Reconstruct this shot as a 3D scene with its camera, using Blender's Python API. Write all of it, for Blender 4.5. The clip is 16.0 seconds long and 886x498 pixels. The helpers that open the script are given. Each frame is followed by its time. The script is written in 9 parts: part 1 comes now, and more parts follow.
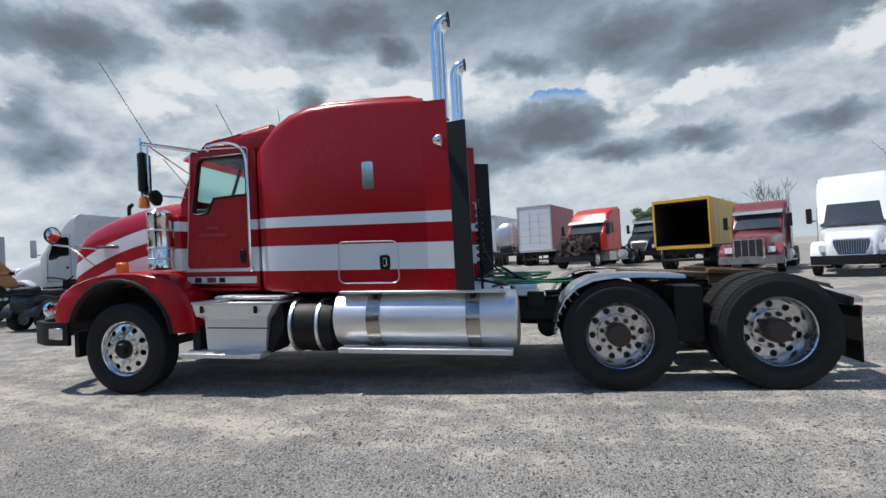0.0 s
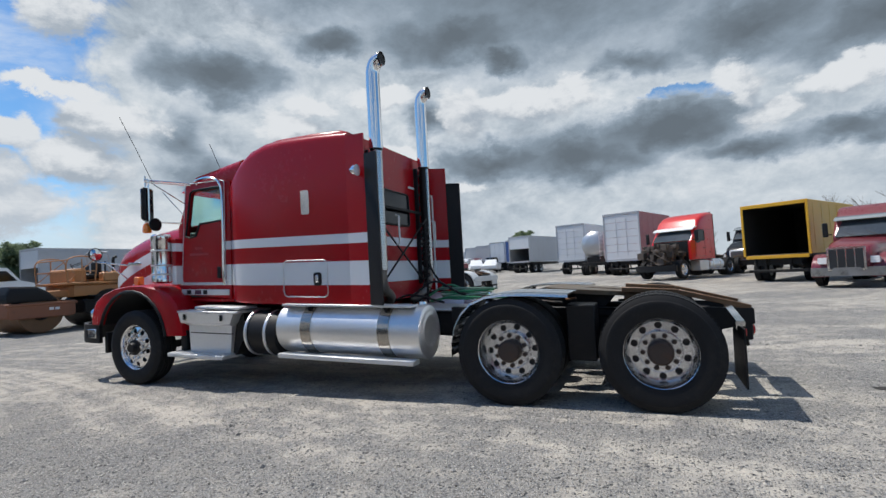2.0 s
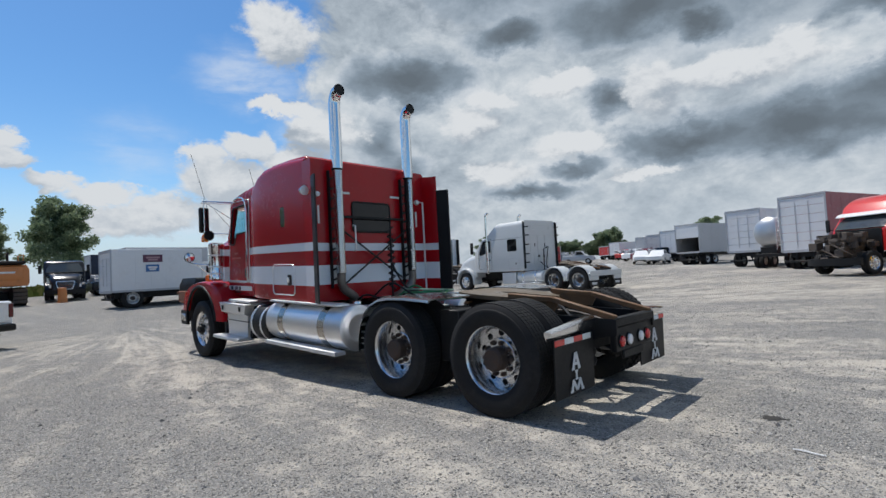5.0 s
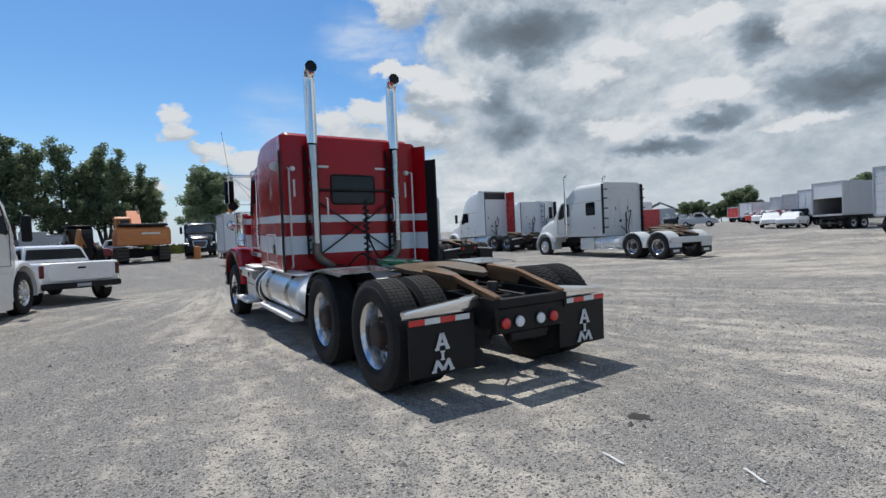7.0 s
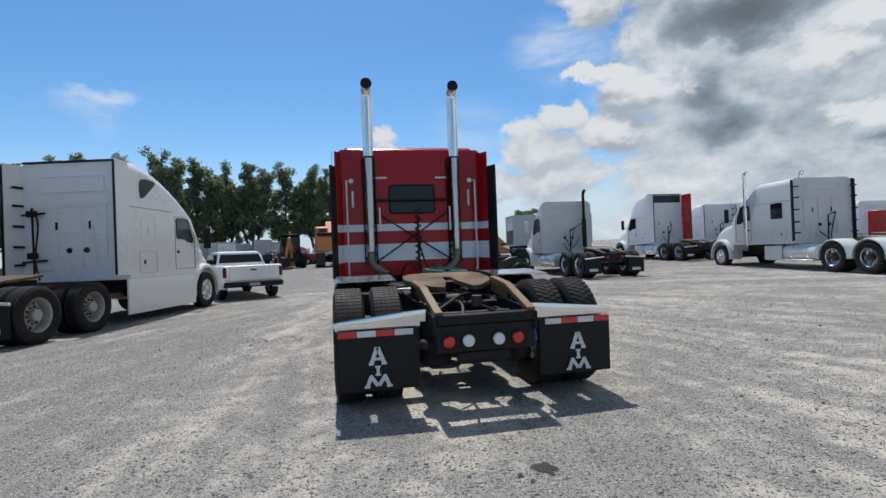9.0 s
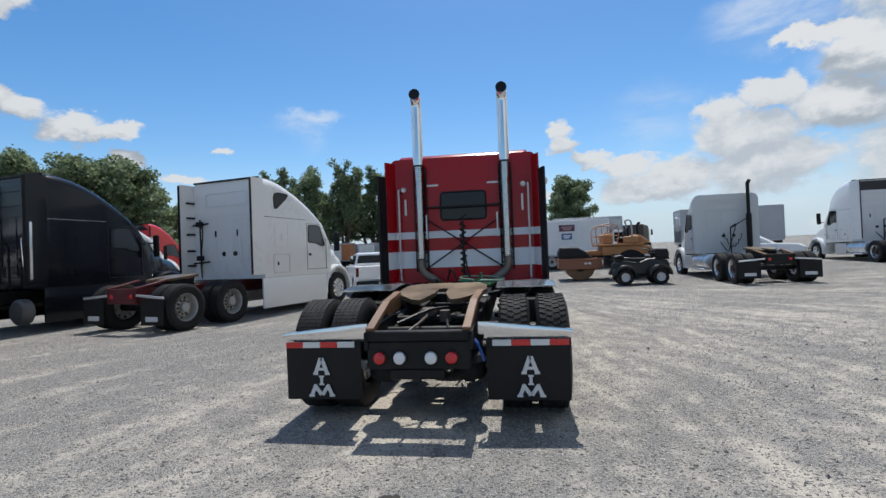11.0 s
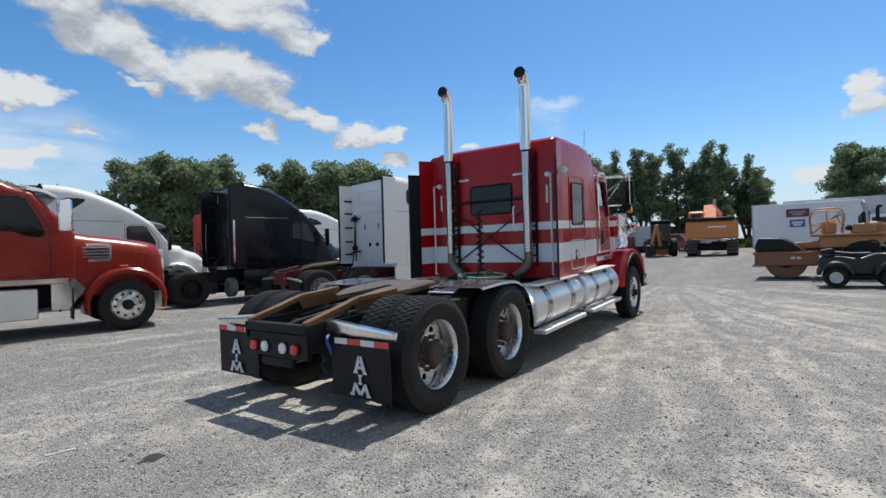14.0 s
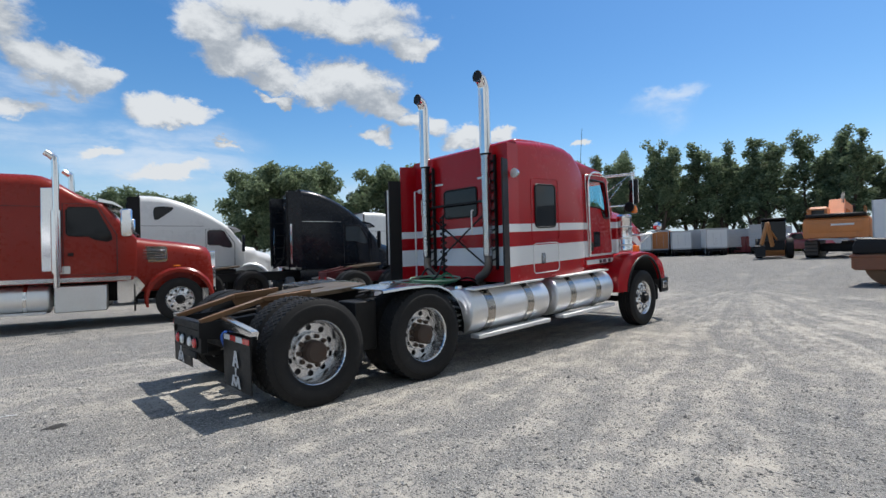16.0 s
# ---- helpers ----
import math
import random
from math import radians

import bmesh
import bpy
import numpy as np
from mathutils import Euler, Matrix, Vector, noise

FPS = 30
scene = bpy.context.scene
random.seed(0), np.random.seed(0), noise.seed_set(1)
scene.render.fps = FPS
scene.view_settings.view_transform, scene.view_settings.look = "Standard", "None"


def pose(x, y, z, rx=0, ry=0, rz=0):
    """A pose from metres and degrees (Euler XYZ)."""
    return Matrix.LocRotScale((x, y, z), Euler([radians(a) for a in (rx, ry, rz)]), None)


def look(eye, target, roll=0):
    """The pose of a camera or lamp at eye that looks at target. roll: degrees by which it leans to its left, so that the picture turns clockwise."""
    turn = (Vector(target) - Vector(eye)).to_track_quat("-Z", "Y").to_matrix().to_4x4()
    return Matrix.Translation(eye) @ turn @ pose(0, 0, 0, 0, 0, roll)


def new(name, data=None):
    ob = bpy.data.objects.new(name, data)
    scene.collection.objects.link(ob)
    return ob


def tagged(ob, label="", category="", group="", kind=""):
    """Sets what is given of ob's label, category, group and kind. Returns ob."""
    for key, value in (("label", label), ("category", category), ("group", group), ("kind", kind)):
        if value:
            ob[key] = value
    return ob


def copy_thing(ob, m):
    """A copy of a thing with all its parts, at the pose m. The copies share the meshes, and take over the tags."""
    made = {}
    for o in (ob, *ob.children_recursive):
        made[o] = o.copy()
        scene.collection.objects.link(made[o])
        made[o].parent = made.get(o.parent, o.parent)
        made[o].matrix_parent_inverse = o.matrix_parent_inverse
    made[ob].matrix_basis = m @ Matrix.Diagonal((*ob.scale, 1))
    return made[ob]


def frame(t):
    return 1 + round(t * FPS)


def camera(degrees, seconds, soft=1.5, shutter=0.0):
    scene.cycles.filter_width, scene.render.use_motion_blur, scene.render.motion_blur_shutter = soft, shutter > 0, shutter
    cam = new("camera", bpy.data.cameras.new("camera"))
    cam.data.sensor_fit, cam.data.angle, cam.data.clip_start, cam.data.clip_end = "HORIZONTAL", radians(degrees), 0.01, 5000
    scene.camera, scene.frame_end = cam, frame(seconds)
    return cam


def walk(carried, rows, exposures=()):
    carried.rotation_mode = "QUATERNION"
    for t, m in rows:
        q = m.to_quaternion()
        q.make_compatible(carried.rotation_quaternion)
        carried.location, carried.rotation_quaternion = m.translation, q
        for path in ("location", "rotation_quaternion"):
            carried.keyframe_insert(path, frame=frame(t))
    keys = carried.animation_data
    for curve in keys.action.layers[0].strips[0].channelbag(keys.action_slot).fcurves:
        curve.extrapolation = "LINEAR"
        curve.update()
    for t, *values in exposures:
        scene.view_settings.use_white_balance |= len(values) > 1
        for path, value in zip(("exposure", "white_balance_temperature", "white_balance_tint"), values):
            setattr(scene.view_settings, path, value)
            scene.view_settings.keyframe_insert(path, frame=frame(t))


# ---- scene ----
cam = camera(83.3, 16.0)
PATH = [
    (0, (1.043, -5.94, 1.306), (0.687, -3.972, 1.34), -3.3),
    (0.5, (1.557, -5.927, 1.31), (1.098, -3.981, 1.339), -3.3),
    (1, (2.063, -5.887, 1.292), (1.55, -3.955, 1.356), -3.3),
    (1.5, (2.59, -5.812, 1.281), (1.922, -3.933, 1.426), -3.3),
    (2, (3.094, -5.785, 1.296), (2.321, -3.942, 1.386), -3.2),
    (2.5, (3.579, -5.648, 1.3), (2.712, -3.846, 1.325), -3.2),
    (3, (4.049, -5.545, 1.288), (3.075, -3.798, 1.311), -3.2),
    (3.5, (4.48, -5.39, 1.287), (3.329, -3.754, 1.313), -3.1),
    (4, (4.932, -5.137, 1.298), (3.674, -3.584, 1.355), -3.0),
    (4.2, (5.131, -5.069, 1.288), (3.856, -3.53, 1.357), -3.0),
    (6.3, (6.824, -3.623, 1.34), (5.24, -2.402, 1.342), -2.7),
    (6.5, (6.944, -3.46, 1.34), (5.334, -2.273, 1.31), -2.7),
    (7, (7.209, -3.067, 1.354), (5.533, -1.977, 1.309), -2.5),
    (7.5, (7.373, -2.617, 1.362), (5.583, -1.724, 1.349), -2.4),
    (8, (7.566, -2.158, 1.345), (5.71, -1.415, 1.361), -2.3),
    (8.5, (7.688, -1.706, 1.35), (5.77, -1.139, 1.329), -2.2),
    (8.7, (7.738, -1.466, 1.296), (5.801, -0.97, 1.284), -2.2),
    (10.8, (7.761, 0.592, 1.403), (5.77, 0.411, 1.458), -2.2),
    (11, (7.724, 0.787, 1.381), (5.746, 0.497, 1.409), -2.2),
    (11.5, (7.555, 1.289, 1.398), (5.645, 0.698, 1.438), -2.1),
    (12, (7.417, 1.778, 1.388), (5.56, 1.034, 1.364), -1.9),
    (12.5, (7.196, 2.24, 1.377), (5.367, 1.433, 1.315), -1.9),
    (13, (7.01, 2.749, 1.368), (5.218, 1.86, 1.331), -1.8),
    (13.5, (6.877, 3.253, 1.383), (5.16, 2.229, 1.413), -1.7),
    (14, (6.62, 3.744, 1.398), (4.987, 2.59, 1.406), -1.6),
    (14.5, (6.393, 4.241, 1.399), (4.836, 2.985, 1.414), -1.5),
    (15, (6.064, 4.624, 1.397), (4.511, 3.365, 1.445), -1.5),
    (15.5, (5.723, 5.033, 1.37), (4.282, 3.65, 1.469), -1.5),
    (16, (5.361, 5.431, 1.39), (4.014, 3.952, 1.41), -1.5),
]
walk(cam, [(t, look(eye, target, roll)) for t, eye, target, roll in PATH], [(0.0, 0.12), (2.0, 0.08), (3.5, 0.0), (8.5, 0.02), (12.0, 0.08), (16.0, 0.14)])

# ---- world and sun ----
SUN_ELEVATION = radians(63.0)
SUN_WAY = Vector((-math.cos(SUN_ELEVATION), 0.0, math.sin(SUN_ELEVATION)))


def node(tree, kind, **values):
    n = tree.nodes.new(kind)
    for key, value in values.items():
        if key in n.inputs:
            n.inputs[key].default_value = value
    return n


def link(tree, a, b):
    tree.links.new(a, b)


def maths(tree, op, a, b=None, c=None, clamp=False):
    n = tree.nodes.new("ShaderNodeMath")
    n.operation, n.use_clamp = op, clamp
    for i, v in enumerate((a, b, c)):
        if v is None:
            continue
        if isinstance(v, (int, float)):
            n.inputs[i].default_value = v
        else:
            link(tree, v, n.inputs[i])
    return n.outputs[0]


def smooth_range(tree, value, a, b, lo=0.0, hi=1.0):
    n = tree.nodes.new("ShaderNodeMapRange")
    n.interpolation_type = "SMOOTHSTEP"
    link(tree, value, n.inputs["Value"])
    n.inputs["From Min"].default_value, n.inputs["From Max"].default_value = a, b
    n.inputs["To Min"].default_value, n.inputs["To Max"].default_value = lo, hi
    return n.outputs["Result"]


def mix_colour(tree, factor, a, b, blend="MIX"):
    n = tree.nodes.new("ShaderNodeMix")
    n.data_type, n.blend_type = "RGBA", blend
    for socket, v in ((n.inputs[0], factor), (n.inputs[6], a), (n.inputs[7], b)):
        if isinstance(v, (int, float)):
            socket.default_value = v
        elif isinstance(v, tuple):
            socket.default_value = (*v, 1.0)
        else:
            link(tree, v, socket)
    return n.outputs[2]


def bearing(azimuth, elevation):
    a, e = radians(azimuth), radians(elevation)
    return Vector((math.cos(a) * math.cos(e), math.sin(a) * math.cos(e), math.sin(e)))


def make_world():
    world = bpy.data.worlds.new("world")
    scene.world = world
    world.use_nodes = True
    t = world.node_tree
    t.nodes.clear()
    out = t.nodes.new("ShaderNodeOutputWorld")
    sky = t.nodes.new("ShaderNodeTexSky")
    sky.sky_type, sky.sun_disc = "NISHITA", False
    sky.sun_elevation, sky.sun_rotation = SUN_ELEVATION, radians(-90.0)
    sky.air_density, sky.dust_density, sky.ozone_density = 1.0, 0.4, 2.0
    blue = t.nodes.new("ShaderNodeBackground")
    blue.inputs["Strength"].default_value = SKY_STRENGTH
    rich = t.nodes.new("ShaderNodeHueSaturation")
    rich.inputs["Saturation"].default_value = 1.33
    link(t, sky.outputs[0], rich.inputs["Color"])
    link(t, rich.outputs[0], blue.inputs["Color"])
    coord = t.nodes.new("ShaderNodeTexCoord")
    way = coord.outputs["Generated"]
    split = t.nodes.new("ShaderNodeSeparateXYZ")
    link(t, way, split.inputs[0])
    up = split.outputs["Z"]

    def vector(op, a, b=None, c=None):
        n = t.nodes.new("ShaderNodeVectorMath")
        n.operation = op
        for i, v in enumerate((a, b, c)):
            if isinstance(v, (tuple, Vector)):
                n.inputs[i].default_value = v
            elif v is not None:
                link(t, v, n.inputs[i])
        return n

    def cloud_noise(scale, detail, rough, lift=0.0, stretch=1.6, warp=0.25):
        m = t.nodes.new("ShaderNodeMapping")
        m.inputs["Location"].default_value = (scale * 0.7, 2.0, 5.0 + lift)
        m.inputs["Scale"].default_value = (1.0, 1.0, stretch)
        link(t, way, m.inputs["Vector"])
        n = node(t, "ShaderNodeTexNoise", Scale=scale, Detail=detail, Roughness=rough, Distortion=warp)
        link(t, m.outputs[0], n.inputs["Vector"])
        return n

    def centred(v, k):
        return maths(t, "MULTIPLY", maths(t, "SUBTRACT", v, 0.5), k)

    # bearing (counted from SKY_MIDDLE) and elevation in degrees, stirred by eddies
    side = vector("DOT_PRODUCT", way, bearing(SKY_MIDDLE + 90, 0)).outputs["Value"]
    ahead = vector("DOT_PRODUCT", way, bearing(SKY_MIDDLE, 0)).outputs["Value"]
    turn = maths(t, "MULTIPLY", maths(t, "ARCTAN2", side, ahead), 180.0 / math.pi)
    rise = maths(t, "MULTIPLY", maths(t, "ARCSINE", up), 180.0 / math.pi)
    flat = t.nodes.new("ShaderNodeCombineXYZ")
    link(t, turn, flat.inputs[0])
    link(t, rise, flat.inputs[1])
    slow = cloud_noise(7.0, 2.0, 0.5).outputs["Color"]
    quick = cloud_noise(26.0, 6.0, 0.62).outputs["Color"]
    stirred = vector("MULTIPLY_ADD", slow, (7.0, 4.0, 0.0), flat.outputs[0]).outputs[0]
    stirred = vector("MULTIPLY_ADD", quick, (3.4, 2.8, 0.0), stirred).outputs[0]
    stirred = vector("ADD", stirred, (-5.2, -3.4, 0.0)).outputs[0]

    def patches(where, groups, swell=1.0):
        """Above 0 inside the ovals (bearing, elevation, half-width, half-height, depth), below 0 outside."""
        total = None
        for az, el, w, h, *depth in (p for g in groups for p in g):
            k = depth[0] if depth else 1.0
            u = (az - SKY_MIDDLE + 180.0) % 360.0 - 180.0
            w, h = w * swell, h * swell
            q = vector("MULTIPLY_ADD", where, (1.0 / w, 1.0 / h, 0.0), (-u / w, -el / h, 0.0))
            v = maths(t, "MULTIPLY_ADD", vector("LENGTH", q.outputs[0]).outputs["Value"], -k, k)
            total = v if total is None else maths(t, "SMOOTH_MAX", total, v, 0.18)
        return maths(t, "MAXIMUM", total, -1.5)

    def ramp(value, stops):
        n = t.nodes.new("ShaderNodeValToRGB")
        while len(n.color_ramp.elements) < len(stops):
            n.color_ramp.elements.new(0.5)
        for e, (at, c) in zip(n.color_ramp.elements, stops):
            e.position, e.color = at, (*c, 1.0)
        link(t, value, n.inputs[0])
        return n.outputs[0]

    def glow(colour, strength):
        n = t.nodes.new("ShaderNodeBackground")
        n.inputs["Strength"].default_value = strength
        if isinstance(colour, tuple):
            n.inputs["Color"].default_value = (*colour, 1.0)
        else:
            link(t, colour, n.inputs["Color"])
        return n.outputs[0]

    def over(factor, below, above):
        n = t.nodes.new("ShaderNodeMixShader")
        link(t, factor, n.inputs[0])
        link(t, below, n.inputs[1])
        link(t, above, n.inputs[2])
        return n.outputs[0]

    fine = cloud_noise(12.0, 10.0, 0.66).outputs["Fac"]
    fine_up = cloud_noise(12.0, 8.0, 0.66, 0.035).outputs["Fac"]
    broad = cloud_noise(3.2, 5.0, 0.55, warp=0.5).outputs["Fac"]
    curls = maths(t, "SUBTRACT", fine, fine_up)
    # pale haze near the horizon, thin veils
    picture = over(smooth_range(t, up, 0.0, 0.20, 0.90, 0.0), blue.outputs[0], glow((0.56, 0.70, 0.85), 0.85))
    streak = cloud_noise(5.0, 7.0, 0.62, stretch=4.0).outputs["Fac"]
    veil = maths(t, "MULTIPLY", smooth_range(t, patches(stirred, (VEILS,)), -0.1, 0.8), smooth_range(t, streak, 0.36, 0.66, 0.12, 1.0))
    picture = over(maths(t, "MULTIPLY", veil, 0.66), picture, glow((0.72, 0.80, 0.90), 0.92))
    # the bright layer behind the grey clouds
    edge = maths(t, "ADD", maths(t, "MULTIPLY", maths(t, "ABSOLUTE", maths(t, "ADD", turn, SKY_MIDDLE - 88.0)), -1.0), maths(t, "ADD", centred(fine, 12.0), centred(broad, 14.0)))
    deck = smooth_range(t, edge, -62.0, -57.0)
    hole = smooth_range(t, maths(t, "ADD", patches(stirred, (BLUE_GAPS,)), centred(fine, 1.4)), 0.10, 0.42)
    deck = maths(t, "MULTIPLY", deck, maths(t, "MULTIPLY_ADD", hole, -0.92, 1.0))
    tone = maths(t, "ADD", maths(t, "ADD", centred(broad, 1.6), centred(fine, 0.6)), maths(t, "MULTIPLY_ADD", curls, 0.9, 0.52))
    tone = maths(t, "ADD", tone, smooth_range(t, up, 0.30, 0.50, 0.0, -0.30))
    pale = ramp(tone, ((0.0, (0.30, 0.36, 0.425)), (0.35, (0.45, 0.52, 0.59)), (0.65, (0.60, 0.66, 0.715)), (1.0, (0.80, 0.83, 0.86))))
    picture = over(deck, picture, glow(pale, CLOUD_STRENGTH))
    def heaped(groups, picture, grey, white):
        body = maths(t, "ADD", patches(stirred, groups, 1.22), centred(fine, 1.0))
        above = patches(vector("ADD", stirred, (0.8, 2.4, 0.0)).outputs[0], groups, 1.22)
        lean = maths(t, "ADD", maths(t, "SUBTRACT", patches(stirred, groups, 1.22), above), maths(t, "MULTIPLY", curls, 2.6))
        lit = smooth_range(t, lean, -0.50, 0.85)
        colour = mix_colour(t, lit, grey, white)
        return over(smooth_range(t, body, 0.04, 0.42), picture, glow(colour, CLOUD_STRENGTH))
    # grey clouds: bright where they thin out at the rim, dark in the middle
    bulk = patches(stirred, DARK_CLOUDS, 1.5)
    grey = maths(t, "ADD", bulk, maths(t, "ADD", centred(fine, 0.8), centred(broad, 0.4)))
    shade = maths(t, "ADD", maths(t, "ADD", maths(t, "MULTIPLY", bulk, 1.15), maths(t, "ADD", centred(fine, 0.34), centred(broad, 0.5))), maths(t, "MULTIPLY", curls, -0.45))
    dark = ramp(shade, ((0.0, (0.74, 0.78, 0.82)), (0.16, (0.58, 0.64, 0.71)), (0.30, (0.40, 0.475, 0.56)), (0.50, (0.26, 0.325, 0.395)), (0.75, (0.178, 0.222, 0.268)), (1.0, (0.14, 0.172, 0.205))))
    picture = over(smooth_range(t, grey, 0.0, 0.42), picture, glow(dark, CLOUD_STRENGTH))
    # white heads in front of the grey, sunlit heaps in the blue
    picture = heaped(DECK_HEADS, picture, (0.40, 0.46, 0.53), (0.76, 0.79, 0.82))
    picture = heaped(HEAPS[:2], picture, (0.50, 0.56, 0.63), (0.73, 0.765, 0.80))
    picture = heaped(HEAPS[2:], picture, (0.37, 0.415, 0.475), (0.72, 0.755, 0.79))
    mist = maths(t, "MULTIPLY", smooth_range(t, up, 0.0, 0.15, 0.75, 0.0), smooth_range(t, turn, -15.0, -60.0))
    picture = over(mist, picture, glow((0.64, 0.72, 0.80), 0.80))
    link(t, picture, out.inputs["Surface"])


SKY_STRENGTH, CLOUD_STRENGTH, SUN_STRENGTH = 0.126, 0.92, 4.0
SKY_MIDDLE = 165.0
DARK_CLOUDS = (
    ((136.5, 21.2, 6.5, 2.5), (124, 25.2, 5.0, 1.8), (110, 25.3, 9.0, 2.9), (104, 23, 4, 1.4)),
    ((79, 22, 8, 3.2), (68, 19.5, 8.5, 3.2), (90, 20.5, 5, 1.8, 0.7), (60, 21, 6, 3)),
    ((107, 12, 6.5, 2.3), (97, 12, 8.5, 3), (87, 13.6, 7, 2.4), (80, 10.4, 6, 1.6, 0.8), (113, 17.3, 3, 2.0, 0.8)),
    ((140, 15.2, 3.6, 2.6, 0.62), (138.5, 11.8, 4.0, 2.4, 0.7), (123, 8.6, 6, 1.0, 0.7), (118, 10.8, 3, 1.0, 0.6), (72, 10.8, 5, 1.5, 0.8), (62, 10, 4, 1.5, 0.8)),
    ((92, 32, 30, 9.5), (128, 34, 10, 6)),
)
BLUE_GAPS = ((86, 16.8, 4, 1.2), (83, 16.4, 2.4, 0.9), (153, 21.5, 5, 3.4), (150.5, 17.2, 3, 1.6), (151, 32, 8, 6))
DECK_HEADS = (
    ((81, 16.5, 2.6, 2.2), (72, 15.4, 4.1, 1.5), (59, 16.5, 2, 2.4), (78, 13.6, 3, 1.2)),
    ((102, 18.2, 7, 2.0), (109, 17.6, 3, 2.8), (96, 18.5, 3, 1.6), (118, 13.2, 5, 1.3), (112, 9, 4, 0.8), (119, 19.4, 3.6, 1.3), (126, 18.5, 3, 1.2)),
    ((149, 12.5, 5, 2.6), (146, 16, 4, 2.2), (151, 25.3, 4, 2.6), (150, 18.4, 4, 0.9), (129, 16, 3, 2), (127, 11, 4, 1.4)),
)
HEAPS = (
    ((174.5, 13.6, 1.5, 1.3), (174.0, 11.9, 1.8, 1.0), (171.5, 10.0, 2.2, 0.9), (167.5, 9.0, 3.4, 1.2), (166, 6.6, 5, 2.0), (178, 6.4, 2.0, 1.0)),
    ((159.4, 12.8, 2.2, 1.8), (156, 14.2, 2.2, 1.6), (153.6, 14.2, 2.0, 1.6), (157, 10.5, 4.6, 2.6), (155, 7.2, 6, 2.6), (163, 7.4, 4, 2.0)),
    ((228.5, 14.8, 2.4, 1.2), (224.5, 13.4, 3.0, 1.4), (220.5, 12.6, 2.4, 0.9), (220.5, 10.0, 1.6, 0.7), (216, 8.6, 2.8, 0.6), (212, 11.6, 0.9, 0.55), (231.5, 15.8, 3.0, 1.0)),
    ((238, 19.2, 5.4, 2.4), (235, 17.4, 2.8, 1.6), (241, 17.6, 3.2, 1.6), (238, 25, 10, 2.2), (230.5, 23, 4, 1.1), (246, 25.4, 5, 2.2), (236, 14.2, 1.9, 1.0)),
    ((252, 23, 4.0, 2.2), (249.5, 20.6, 4.2, 2.2), (245.5, 18.8, 3.2, 1.4), (246, 16.8, 1.6, 0.6), (255, 14.6, 4.2, 1.3), (251, 11.5, 1.1, 0.4)),
    ((266, 18.2, 3.2, 1.8), (263, 16.5, 3.0, 1.3), (268.5, 14.1, 2.0, 1.1), (262, 10.2, 1.6, 0.7), (256, 8.9, 4.2, 0.9), (272, 21, 5, 3)),
    # Unseen clouds, added to whiten chrome reflections and the fill light
    ((295, 30, 13, 8), (325, 40, 15, 9), (335, 22, 13, 7), (310, 16, 9, 4), (285, 13, 8, 3), (288, 48, 12, 8)),
)
# The last two veils are out of view, added to make the fill less blue
VEILS = ((154, 21, 7, 4), (146, 15, 7, 4), (159, 6, 13, 4.5, 1.3), (202, 15.9, 4.0, 1.1), (203, 14.4, 3.6, 2.4, 0.6), (258, 10.5, 13, 4.5), (268, 14, 8, 5), (230, 7, 14, 3, 0.6), (245, 26, 12, 3, 0.6), (165, 13, 6, 4, 0.5), (315, 38, 30, 20), (340, 40, 30, 20))
make_world()
sun = new("sun", bpy.data.lights.new("sun", "SUN"))
sun.data.energy, sun.data.angle, sun.data.color = SUN_STRENGTH, radians(0.55), (1.0, 0.96, 0.90)
sun.matrix_world = look(SUN_WAY * 60.0, (0, 0, 0))


